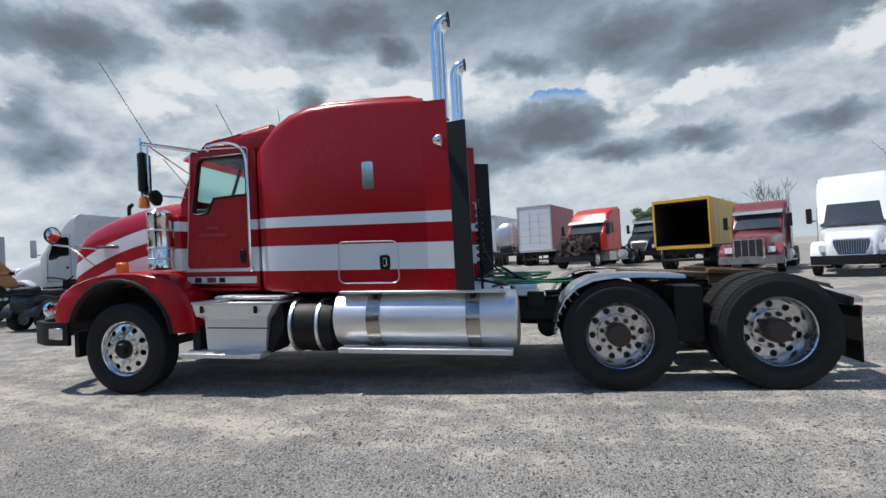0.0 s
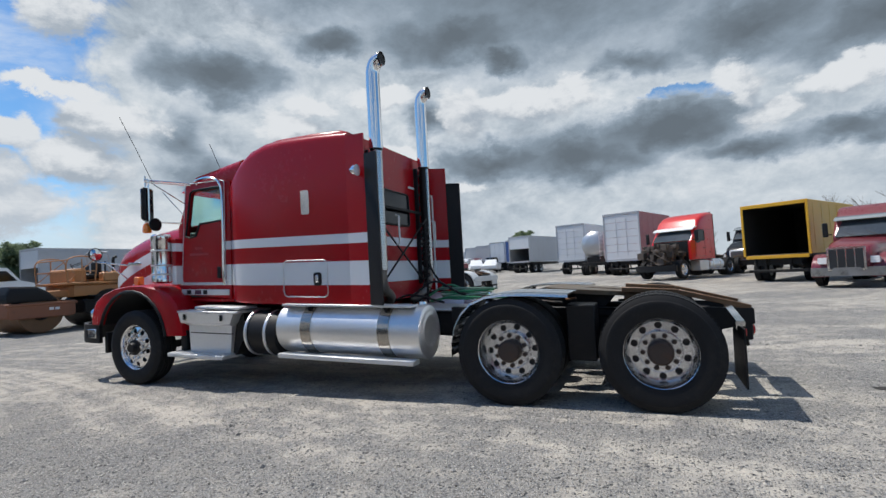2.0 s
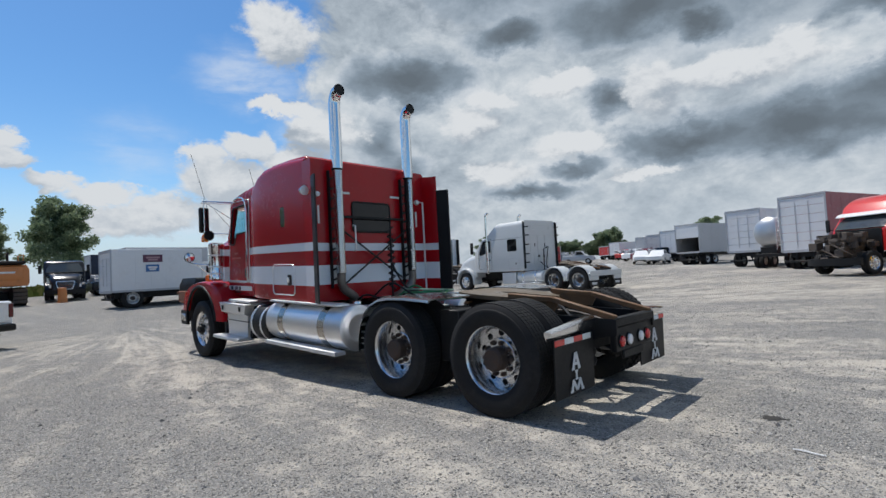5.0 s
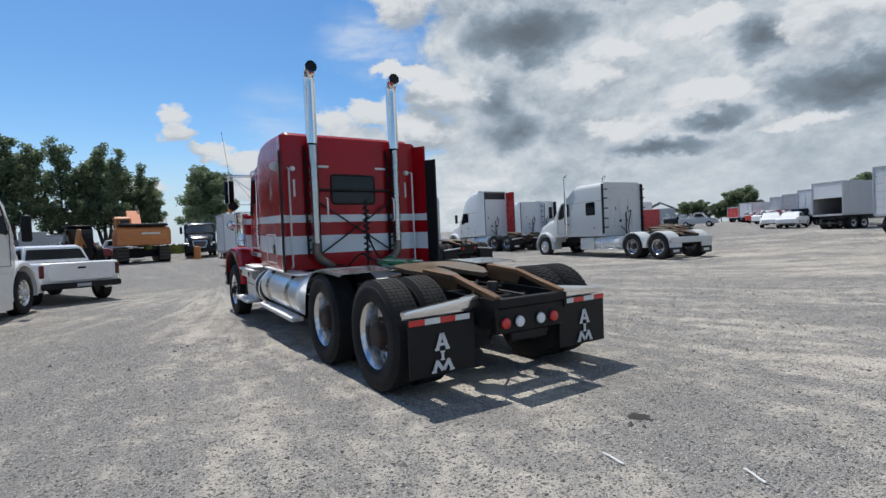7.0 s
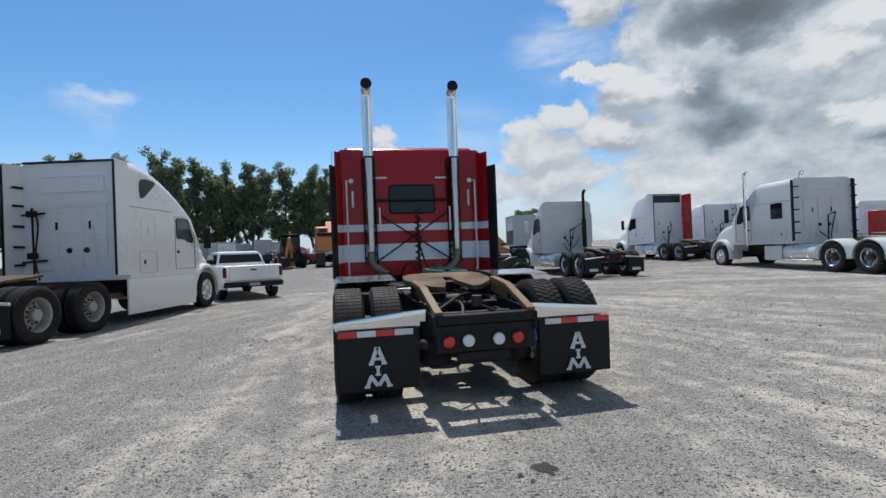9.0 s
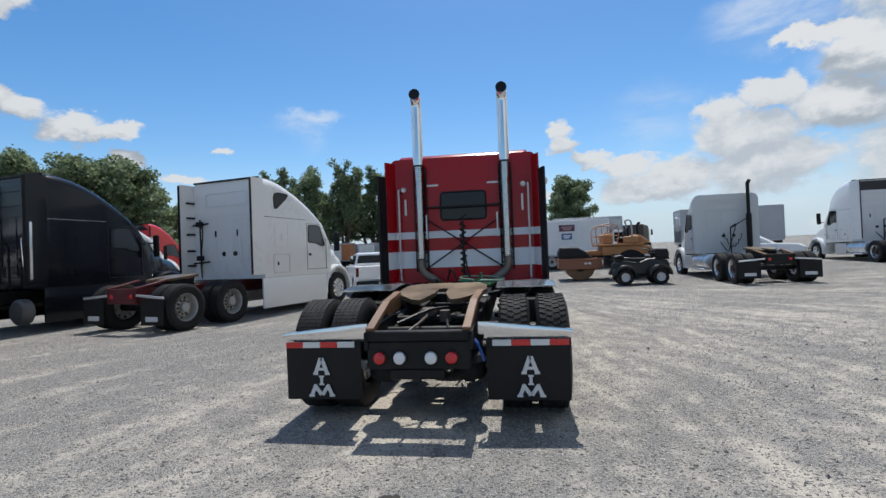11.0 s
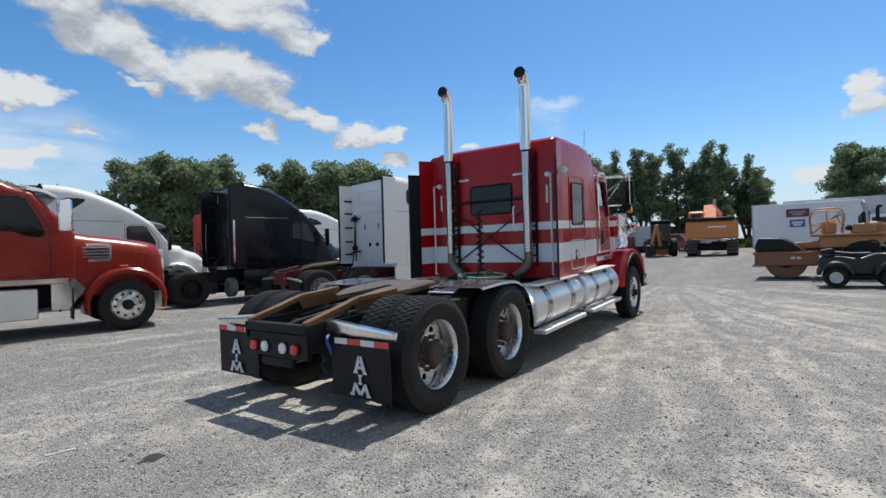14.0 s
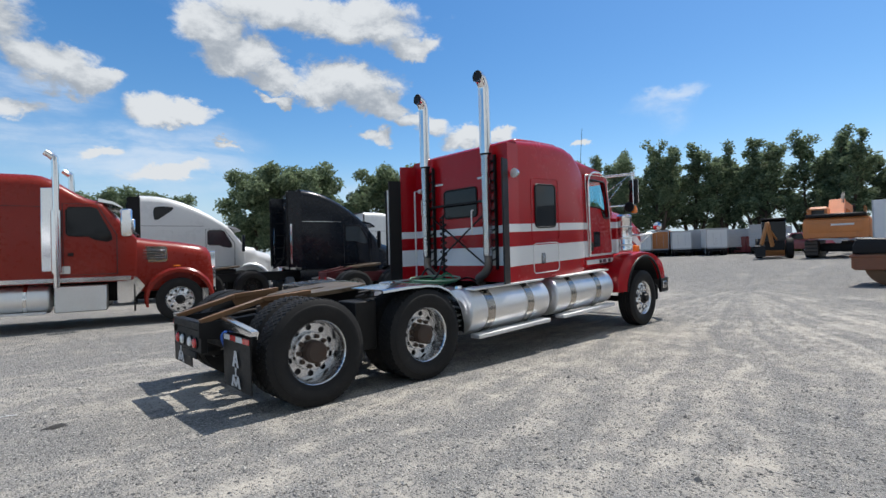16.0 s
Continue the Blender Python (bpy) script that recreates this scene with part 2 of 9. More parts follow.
# ---- materials ----
def material(name, colour, rough=0.5, metal=0.0, grain=0.08, scale=6.0, bump=0.0, bump_scale=60.0, coat=0.0, stain=0.0, stain_colour=(0.2, 0.18, 0.15), spec=0.5):
    """A surface with broad stains and fine grain in colour and gloss."""
    m = bpy.data.materials.new(name)
    m.use_nodes = True
    t = m.node_tree
    b = t.nodes["Principled BSDF"]
    coord = t.nodes.new("ShaderNodeTexCoord")
    broad = node(t, "ShaderNodeTexNoise", Scale=scale * 0.25, Detail=5.0, Roughness=0.6)
    small = node(t, "ShaderNodeTexNoise", Scale=scale * 6.0, Detail=4.0, Roughness=0.65)
    for n in (broad, small):
        link(t, coord.outputs["Object"], n.inputs["Vector"])
    value = maths(t, "ADD", maths(t, "MULTIPLY", maths(t, "SUBTRACT", broad.outputs["Fac"], 0.5), 2.2 * grain),
                  maths(t, "MULTIPLY", maths(t, "SUBTRACT", small.outputs["Fac"], 0.5), 1.6 * grain))
    hsv = t.nodes.new("ShaderNodeHueSaturation")
    hsv.inputs["Color"].default_value = (*colour, 1.0)
    link(t, maths(t, "ADD", value, 1.0), hsv.inputs["Value"])
    out = hsv.outputs[0]
    if stain > 0:
        spots = node(t, "ShaderNodeTexNoise", Scale=scale * 0.7, Detail=8.0, Roughness=0.7)
        link(t, coord.outputs["Object"], spots.inputs["Vector"])
        out = mix_colour(t, smooth_range(t, spots.outputs["Fac"], 0.52, 0.72, 0.0, stain), out, stain_colour)
    link(t, out, b.inputs["Base Color"])
    b.inputs["Metallic"].default_value = metal
    b.inputs["Coat Weight"].default_value = coat
    b.inputs["Coat Roughness"].default_value = 0.06
    b.inputs["Specular IOR Level"].default_value = spec
    link(t, maths(t, "ADD", maths(t, "MULTIPLY", value, 0.9), rough, clamp=True), b.inputs["Roughness"])
    if bump > 0:
        relief = node(t, "ShaderNodeTexNoise", Scale=bump_scale, Detail=4.0, Roughness=0.6)
        link(t, coord.outputs["Object"], relief.inputs["Vector"])
        bn = t.nodes.new("ShaderNodeBump")
        bn.inputs["Strength"].default_value, bn.inputs["Distance"].default_value = bump, 0.01
        link(t, relief.outputs["Fac"], bn.inputs["Height"])
        link(t, bn.outputs[0], b.inputs["Normal"])
    return m


def painted(name, base, stripe, kind):
    """Glossy two-tone paint; the stripes run level along the body ("level") or sweep up over the bonnet ("swept")."""
    m = material(name, base, rough=0.26, grain=0.05, scale=3.0, coat=0.10, spec=0.30)
    t = m.node_tree
    b = t.nodes["Principled BSDF"]
    old = b.inputs["Base Color"].links[0].from_socket
    coord = t.nodes.new("ShaderNodeTexCoord")
    split = t.nodes.new("ShaderNodeSeparateXYZ")
    link(t, coord.outputs["Object"], split.inputs[0])
    x, z = split.outputs["X"], split.outputs["Z"]
    level = maths(t, "MULTIPLY_ADD", x, RAKE, z)
    if kind == "swept":
        run = maths(t, "MULTIPLY", maths(t, "ADD", x, 3.0), -1.0)
        fall = maths(t, "MULTIPLY", maths(t, "POWER", maths(t, "MAXIMUM", run, 0.0), 1.6), 0.20)
        level = maths(t, "ADD", level, fall)
    total = None
    for lo, hi in STRIPES if kind == "level" else SWEPT:
        inside = maths(t, "MULTIPLY", maths(t, "GREATER_THAN", level, lo), maths(t, "LESS_THAN", level, hi))
        total = inside if total is None else maths(t, "ADD", total, inside)
    link(t, mix_colour(t, total, old, stripe), b.inputs["Base Color"])
    return m


def glass(name, tint, rough=0.03):
    m = bpy.data.materials.new(name)
    m.use_nodes = True
    t = m.node_tree
    b = t.nodes["Principled BSDF"]
    b.inputs["Base Color"].default_value = (*tint, 1.0)
    b.inputs["Roughness"].default_value = rough
    b.inputs["Transmission Weight"].default_value = 1.0
    b.inputs["IOR"].default_value = 1.45
    return m


def gravel(name):
    """Crushed stone in pale dust: stones lie thick in dark bands, thin in the wheel lanes that fan out from the way in."""
    m = bpy.data.materials.new(name)
    m.use_nodes = True
    t = m.node_tree
    b = t.nodes["Principled BSDF"]
    coord = t.nodes.new("ShaderNodeTexCoord")
    where = coord.outputs["Object"]

    def noise_of(vec, scale, detail, rough=0.6):
        n = node(t, "ShaderNodeTexNoise", Scale=scale, Detail=detail, Roughness=rough)
        link(t, vec, n.inputs["Vector"])
        return n.outputs["Fac"]

    split = t.nodes.new("ShaderNodeSeparateXYZ")
    link(t, where, split.inputs[0])
    x, y = split.outputs["X"], split.outputs["Y"]
    px = maths(t, "ADD", x, 12.5)
    reach = maths(t, "SQRT", maths(t, "ADD", maths(t, "MULTIPLY", px, px), maths(t, "MULTIPLY", y, y)))
    sway = maths(t, "MULTIPLY", noise_of(where, 0.13, 2.0), 0.16)
    fan = maths(t, "ADD", maths(t, "ARCTAN2", y, px), sway)
    lane = t.nodes.new("ShaderNodeCombineXYZ")
    link(t, maths(t, "MULTIPLY", fan, 13.0), lane.inputs[0])
    link(t, maths(t, "MULTIPLY", reach, 0.085), lane.inputs[1])
    wide = noise_of(lane.outputs[0], 0.85, 3.0, 0.5)
    thin = noise_of(lane.outputs[0], 3.4, 5.0, 0.6)
    blotch = noise_of(where, 0.45, 6.0, 0.62)
    crumb = noise_of(where, 3.2, 8.0, 0.7)
    dust = maths(t, "ADD", maths(t, "ADD", maths(t, "MULTIPLY", wide, 0.85), maths(t, "MULTIPLY", thin, 0.70)), maths(t, "MULTIPLY", blotch, 0.80))
    dust = maths(t, "ADD", dust, maths(t, "MULTIPLY", maths(t, "SUBTRACT", crumb, 0.5), 1.2))
    # less dust, more stone far to -y and -x; a dusty turning place beyond the lorry's other side
    dust_shift = smooth_range(t, maths(t, "ADD", y, maths(t, "MULTIPLY", blotch, 4.0)), 2.0, -2.5, -0.05, 0.02)
    dust_shift = maths(t, "ADD", dust_shift, smooth_range(t, maths(t, "ADD", y, maths(t, "MULTIPLY", blotch, 1.5)), -0.8, -3.4, 0.0, -0.19))
    dust_shift = maths(t, "ADD", dust_shift, smooth_range(t, maths(t, "ADD", x, maths(t, "MULTIPLY", blotch, 5.0)), -5.0, -14.0, 0.0, -0.20))
    dx, dy = maths(t, "SUBTRACT", x, 12.0), maths(t, "SUBTRACT", y, 7.5)
    near_road = maths(t, "SQRT", maths(t, "ADD", maths(t, "MULTIPLY", dx, dx), maths(t, "MULTIPLY", dy, dy)))
    dust = maths(t, "ADD", maths(t, "ADD", dust, dust_shift), smooth_range(t, near_road, 13.0, 4.0, 0.0, 0.02))
    lanes = smooth_range(t, dust, 0.92, 1.42)
    colour = mix_colour(t, lanes, (0.235, 0.230, 0.219), (0.475, 0.436, 0.374))
    colour = mix_colour(t, smooth_range(t, noise_of(where, 0.9, 5.0, 0.65), 0.50, 0.68, 0.0, 0.35), colour, (0.34, 0.315, 0.275))
    hsv = t.nodes.new("ShaderNodeHueSaturation")
    link(t, colour, hsv.inputs["Color"])
    link(t, maths(t, "MULTIPLY_ADD", noise_of(where, 38.0, 5.0, 0.75), 0.96, 0.52), hsv.inputs["Value"])
    colour = hsv.outputs[0]
    density = smooth_range(t, dust, 0.92, 1.45, 0.92, 0.22)
    relief = maths(t, "MULTIPLY", noise_of(where, 24.0, 6.0, 0.7), 0.5)
    for scale, share, tall, seed in ((22.0, 0.40, 1.25, 1.0), (41.0, 0.85, 0.8, 7.0), (74.0, 1.0, 0.5, 3.0)):
        mp = t.nodes.new("ShaderNodeMapping")
        mp.inputs["Location"].default_value = (seed, seed * 2.0, 0.0)
        link(t, where, mp.inputs["Vector"])
        cell = node(t, "ShaderNodeTexVoronoi", Scale=scale, Randomness=1.0)
        cell.voronoi_dimensions = "2D"
        link(t, mp.outputs[0], cell.inputs["Vector"])
        tint = t.nodes.new("ShaderNodeSeparateColor")
        link(t, cell.outputs["Color"], tint.inputs[0])
        there = maths(t, "LESS_THAN", tint.outputs[0], maths(t, "MULTIPLY", density, share))
        size = maths(t, "MULTIPLY_ADD", tint.outputs[1], 0.20, 0.24)
        dome = maths(t, "SUBTRACT", size, cell.outputs["Distance"])
        stone = maths(t, "MULTIPLY", there, smooth_range(t, dome, 0.0, 0.05))
        hue = mix_colour(t, maths(t, "POWER", tint.outputs[2], 1.15), (0.09, 0.09, 0.089), (0.60, 0.57, 0.52))
        colour = mix_colour(t, maths(t, "MULTIPLY", stone, 0.96), colour, hue)
        lift = maths(t, "MULTIPLY", maths(t, "MULTIPLY", there, maths(t, "MAXIMUM", dome, 0.0)), tall * 3.0)
        relief = maths(t, "ADD", relief, lift)
    link(t, colour, b.inputs["Base Color"])
    b.inputs["Roughness"].default_value = 0.95
    b.inputs["Specular IOR Level"].default_value = 0.2
    bn = t.nodes.new("ShaderNodeBump")
    bn.inputs["Strength"].default_value, bn.inputs["Distance"].default_value = 0.85, 0.022
    link(t, relief, bn.inputs["Height"])
    link(t, bn.outputs[0], b.inputs["Normal"])
    return m


def foliage(name, dark, light):
    m = bpy.data.materials.new(name)
    m.use_nodes = True
    t = m.node_tree
    b = t.nodes["Principled BSDF"]
    geo = t.nodes.new("ShaderNodeNewGeometry")
    link(t, mix_colour(t, geo.outputs["Random Per Island"], dark, light), b.inputs["Base Color"])
    b.inputs["Roughness"].default_value = 0.6
    b.inputs["Specular IOR Level"].default_value = 0.3
    through_leaf = t.nodes.new("ShaderNodeBsdfTranslucent")
    link(t, b.inputs["Base Color"].links[0].from_socket, through_leaf.inputs["Color"])
    both = t.nodes.new("ShaderNodeMixShader")
    both.inputs[0].default_value = 0.45
    link(t, b.outputs[0], both.inputs[1])
    link(t, through_leaf.outputs[0], both.inputs[2])
    link(t, both.outputs[0], t.nodes["Material Output"].inputs["Surface"])
    return m


def mixed_stone(name, dark, light):
    """Dull stone, every piece of a tone of its own."""
    m = material(name, light, rough=0.95, grain=0.2, scale=12.0)
    t = m.node_tree
    b = t.nodes["Principled BSDF"]
    geo = t.nodes.new("ShaderNodeNewGeometry")
    old = b.inputs["Base Color"].links[0].from_socket
    link(t, mix_colour(t, geo.outputs["Random Per Island"], dark, old), b.inputs["Base Color"])
    return m


RAKE = 0.036
STRIPES = ((1.665, 1.775), (1.205, 1.47))
SWEPT = ((1.60, 1.77), (1.215, 1.45))
RED, WHITE = (0.36, 0.004, 0.009), (0.74, 0.76, 0.78)
paint_level = painted("red_paint_with_level_stripes", RED, WHITE, "level")
paint_swept = painted("red_paint_with_swept_stripes", RED, WHITE, "swept")
paint_red = material("red_paint", RED, rough=0.26, grain=0.05, scale=3.0, coat=0.10, spec=0.30)
faded_red = material("faded_red_lettering", (0.42, 0.03, 0.04), rough=0.4, grain=0.1)
chrome = material("chrome", (0.82, 0.81, 0.80), rough=0.11, metal=1.0, grain=0.04, scale=4.0)
rust_chrome = material("scratched_chrome_bumper", (0.30, 0.29, 0.28), rough=0.35, metal=0.8, grain=0.3, scale=5.0, stain=0.6, stain_colour=(0.05, 0.045, 0.04))
aluminium = material("brushed_aluminium", (0.78, 0.78, 0.78), rough=0.40, metal=0.92, grain=0.07, scale=5.0)
fender_metal = material("polished_fender_metal", (0.62, 0.63, 0.64), rough=0.20, metal=1.0, grain=0.08, scale=5.0)
alu_panel = material("pale_aluminium_panel", (0.80, 0.80, 0.795), rough=0.34, metal=0.6, grain=0.10, scale=5.0)
bright_plate = material("bright_tread_plate", (0.74, 0.74, 0.735), rough=0.50, metal=0.75, grain=0.12, scale=8.0, bump=0.25, bump_scale=45.0)
wheel_metal = material("polished_wheel", (0.78, 0.78, 0.785), rough=0.17, metal=1.0, grain=0.07, scale=6.0)
satin_wheel = material("satin_wheel_alloy", (0.68, 0.685, 0.695), rough=0.24, metal=1.0, grain=0.10, scale=6.0, stain=0.25, stain_colour=(0.30, 0.29, 0.28))
# Brown tint put in for the ground mirrored in the polished straps
strap_steel = material("brown_tinted_steel", (0.42, 0.39, 0.35), rough=0.20, metal=0.9, grain=0.15, scale=6.0)
steel_wheel = material("white_steel_wheel", (0.62, 0.62, 0.61), rough=0.45, grain=0.12, scale=6.0, stain=0.4)
hub_rust = material("rusty_hub", (0.060, 0.040, 0.030), rough=0.75, grain=0.3, scale=14.0, stain=0.5, stain_colour=(0.10, 0.045, 0.02), bump=0.3)
rubber = material("tyre_rubber", (0.014, 0.014, 0.0145), rough=0.75, grain=0.25, scale=8.0, stain=0.35, stain_colour=(0.042, 0.038, 0.034), spec=0.3, bump=0.1)
black_plastic = material("black_plastic", (0.008, 0.008, 0.009), rough=0.5, grain=0.2, scale=6.0, stain=0.2, stain_colour=(0.022, 0.021, 0.02), spec=0.3)
black_frame = material("black_frame_paint", (0.009, 0.009, 0.0095), rough=0.55, grain=0.3, scale=9.0, stain=0.5, stain_colour=(0.026, 0.022, 0.018), spec=0.3, bump=0.1)
rust_steel = material("worn_brown_steel", (0.17, 0.085, 0.035), rough=0.55, grain=0.3, scale=7.0, stain=0.6, stain_colour=(0.07, 0.045, 0.03), bump=0.2)
greasy_plate = material("greasy_coupling_plate", (0.16, 0.115, 0.07), rough=0.42, metal=0.35, grain=0.3, scale=9.0, stain=0.75, stain_colour=(0.03, 0.025, 0.02))
dark_glass = material("dark_window_glass", (0.009, 0.010, 0.012), rough=0.04, grain=0.02, spec=0.34)
# Paler than dark_window_glass: colour stands in for mirrored sky, cab seen through, dust
screen_glass = material("pale_windscreen_glass", (0.045, 0.055, 0.062), rough=0.06, grain=0.35, scale=2.5, spec=0.65)
clear_glass = glass("window_glass", (0.52, 0.74, 0.70))
amber = material("amber_lens", (0.85, 0.22, 0.02), rough=0.2, grain=0.05, coat=0.5)
red_lens = material("red_lens", (0.62, 0.02, 0.02), rough=0.2, grain=0.05, coat=0.5)
dark_lens = material("dark_red_lens", (0.10, 0.012, 0.012), rough=0.25, grain=0.1, coat=0.4)
white_lens = material("white_lens", (0.80, 0.80, 0.80), rough=0.2, grain=0.04, coat=0.5)
tape_white = material("reflective_white_tape", (0.72, 0.72, 0.70), rough=0.4, grain=0.1)
logo_white = material("white_emblem_paint", (0.66, 0.66, 0.66), rough=0.6, grain=0.12, scale=20.0)
hose_green = material("green_hose", (0.03, 0.22, 0.09), rough=0.4, grain=0.1)
hose_pale = material("pale_green_hose", (0.22, 0.34, 0.25), rough=0.45, grain=0.1)
hose_blue = material("blue_hose", (0.03, 0.10, 0.40), rough=0.4, grain=0.1)
seat_dark = material("dark_cab_trim", (0.05, 0.05, 0.055), rough=0.8, grain=0.15)
white_body = material("white_vehicle_paint", (0.80, 0.805, 0.80), rough=0.28, grain=0.02, scale=1.2, coat=0.4, stain=0.05, stain_colour=(0.45, 0.43, 0.40))
white_box = material("white_box_panel", (0.70, 0.71, 0.72), rough=0.5, grain=0.06, scale=1.5, stain=0.25, stain_colour=(0.42, 0.40, 0.38))
grey_box = material("grey_box_panel", (0.42, 0.43, 0.45), rough=0.5, grain=0.08, scale=1.5, stain=0.25, stain_colour=(0.28, 0.26, 0.25))
# Greyer than white_vehicle_paint, with faint brown-grey stains
dull_white = material("dull_white_vehicle_paint", (0.60, 0.615, 0.61), rough=0.4, grain=0.04, scale=1.2, coat=0.15, stain=0.15, stain_colour=(0.40, 0.39, 0.36))
navy_body = material("near_black_blue_paint", (0.007, 0.009, 0.014), rough=0.20, grain=0.08, scale=2.0, coat=0.12, spec=0.30)
orange_body = material("orange_red_paint", (0.245, 0.019, 0.011), rough=0.28, grain=0.06, scale=2.0, coat=0.12, spec=0.3)
maroon_body = material("burgundy_paint", (0.17, 0.020, 0.030), rough=0.30, grain=0.12, scale=2.0, coat=0.5, stain=0.2)
scarlet_body = material("scarlet_paint", (0.60, 0.022, 0.022), rough=0.30, grain=0.08, scale=2.0, coat=0.5)
yellow_body = material("yellow_paint", (0.64, 0.35, 0.02), rough=0.45, grain=0.08, scale=2.0, stain=0.2)
machine_rust = material("worn_red_brown_paint", (0.24, 0.095, 0.05), rough=0.6, grain=0.2, scale=5.0, stain=0.5, stain_colour=(0.12, 0.07, 0.05))
machine_yellow = material("machine_tan_paint", (0.45, 0.205, 0.075), rough=0.5, grain=0.12, scale=4.0, stain=0.35, stain_colour=(0.16, 0.10, 0.05))
machine_orange = material("machine_orange_paint", (0.55, 0.20, 0.06), rough=0.5, grain=0.12, scale=3.0, stain=0.35, stain_colour=(0.2, 0.09, 0.05))
boom_orange = material("bright_orange_paint", (0.75, 0.20, 0.05), rough=0.45, grain=0.12, scale=3.0, stain=0.2, stain_colour=(0.3, 0.12, 0.06))
quad_green = material("dark_green_plastic", (0.009, 0.012, 0.011), rough=0.4, grain=0.15, scale=5.0)
navy_box = material("dark_blue_panel", (0.012, 0.020, 0.045), rough=0.5, grain=0.15, stain=0.3)
blue_box = material("blue_panel", (0.03, 0.08, 0.26), rough=0.45, grain=0.08)
grille_dark = material("dark_grille", (0.02, 0.02, 0.022), rough=0.4, grain=0.2)
dark_inside = material("dark_box_inside", (0.030, 0.028, 0.025), rough=0.8, grain=0.3, scale=2.0)
sooty_steel = material("heat_stained_steel", (0.20, 0.17, 0.145), rough=0.42, metal=0.7, grain=0.35, scale=8.0, stain=0.6, stain_colour=(0.05, 0.04, 0.035))
tank_steel = material("dull_tank_steel", (0.50, 0.51, 0.52), rough=0.38, metal=0.8, grain=0.1)
engine_dirt = material("grimy_engine_metal", (0.07, 0.055, 0.045), rough=0.7, grain=0.4, scale=12.0, stain=0.5, stain_colour=(0.16, 0.10, 0.07))
sign_maroon = material("maroon_sign", (0.10, 0.03, 0.06), rough=0.5, grain=0.05)
sign_pale = material("faded_sign_print", (0.36, 0.22, 0.24), rough=0.6, grain=0.1)
sign_blue = material("blue_sign", (0.04, 0.13, 0.32), rough=0.5, grain=0.05)
bark = material("bark", (0.10, 0.075, 0.055), rough=0.9, grain=0.3, scale=3.0, bump=0.4, bump_scale=12.0)
leaf = foliage("leaves", (0.09, 0.135, 0.075), (0.31, 0.38, 0.22))
twig = material("grey_twigs", (0.16, 0.14, 0.12), rough=0.9, grain=0.2)
ground_gravel = gravel("crushed_stone_gravel")
stone_grey = mixed_stone("loose_stone", (0.10, 0.10, 0.102), (0.46, 0.44, 0.41))
oil_stain = material("oil_stained_gravel", (0.035, 0.033, 0.03), rough=0.9, grain=0.4, scale=10.0, bump=0.5)
grass_dry = foliage("dry_grass", (0.06, 0.085, 0.02), (0.16, 0.15, 0.05))


# ---- mesh helpers ----
from mathutils.geometry import tessellate_polygon


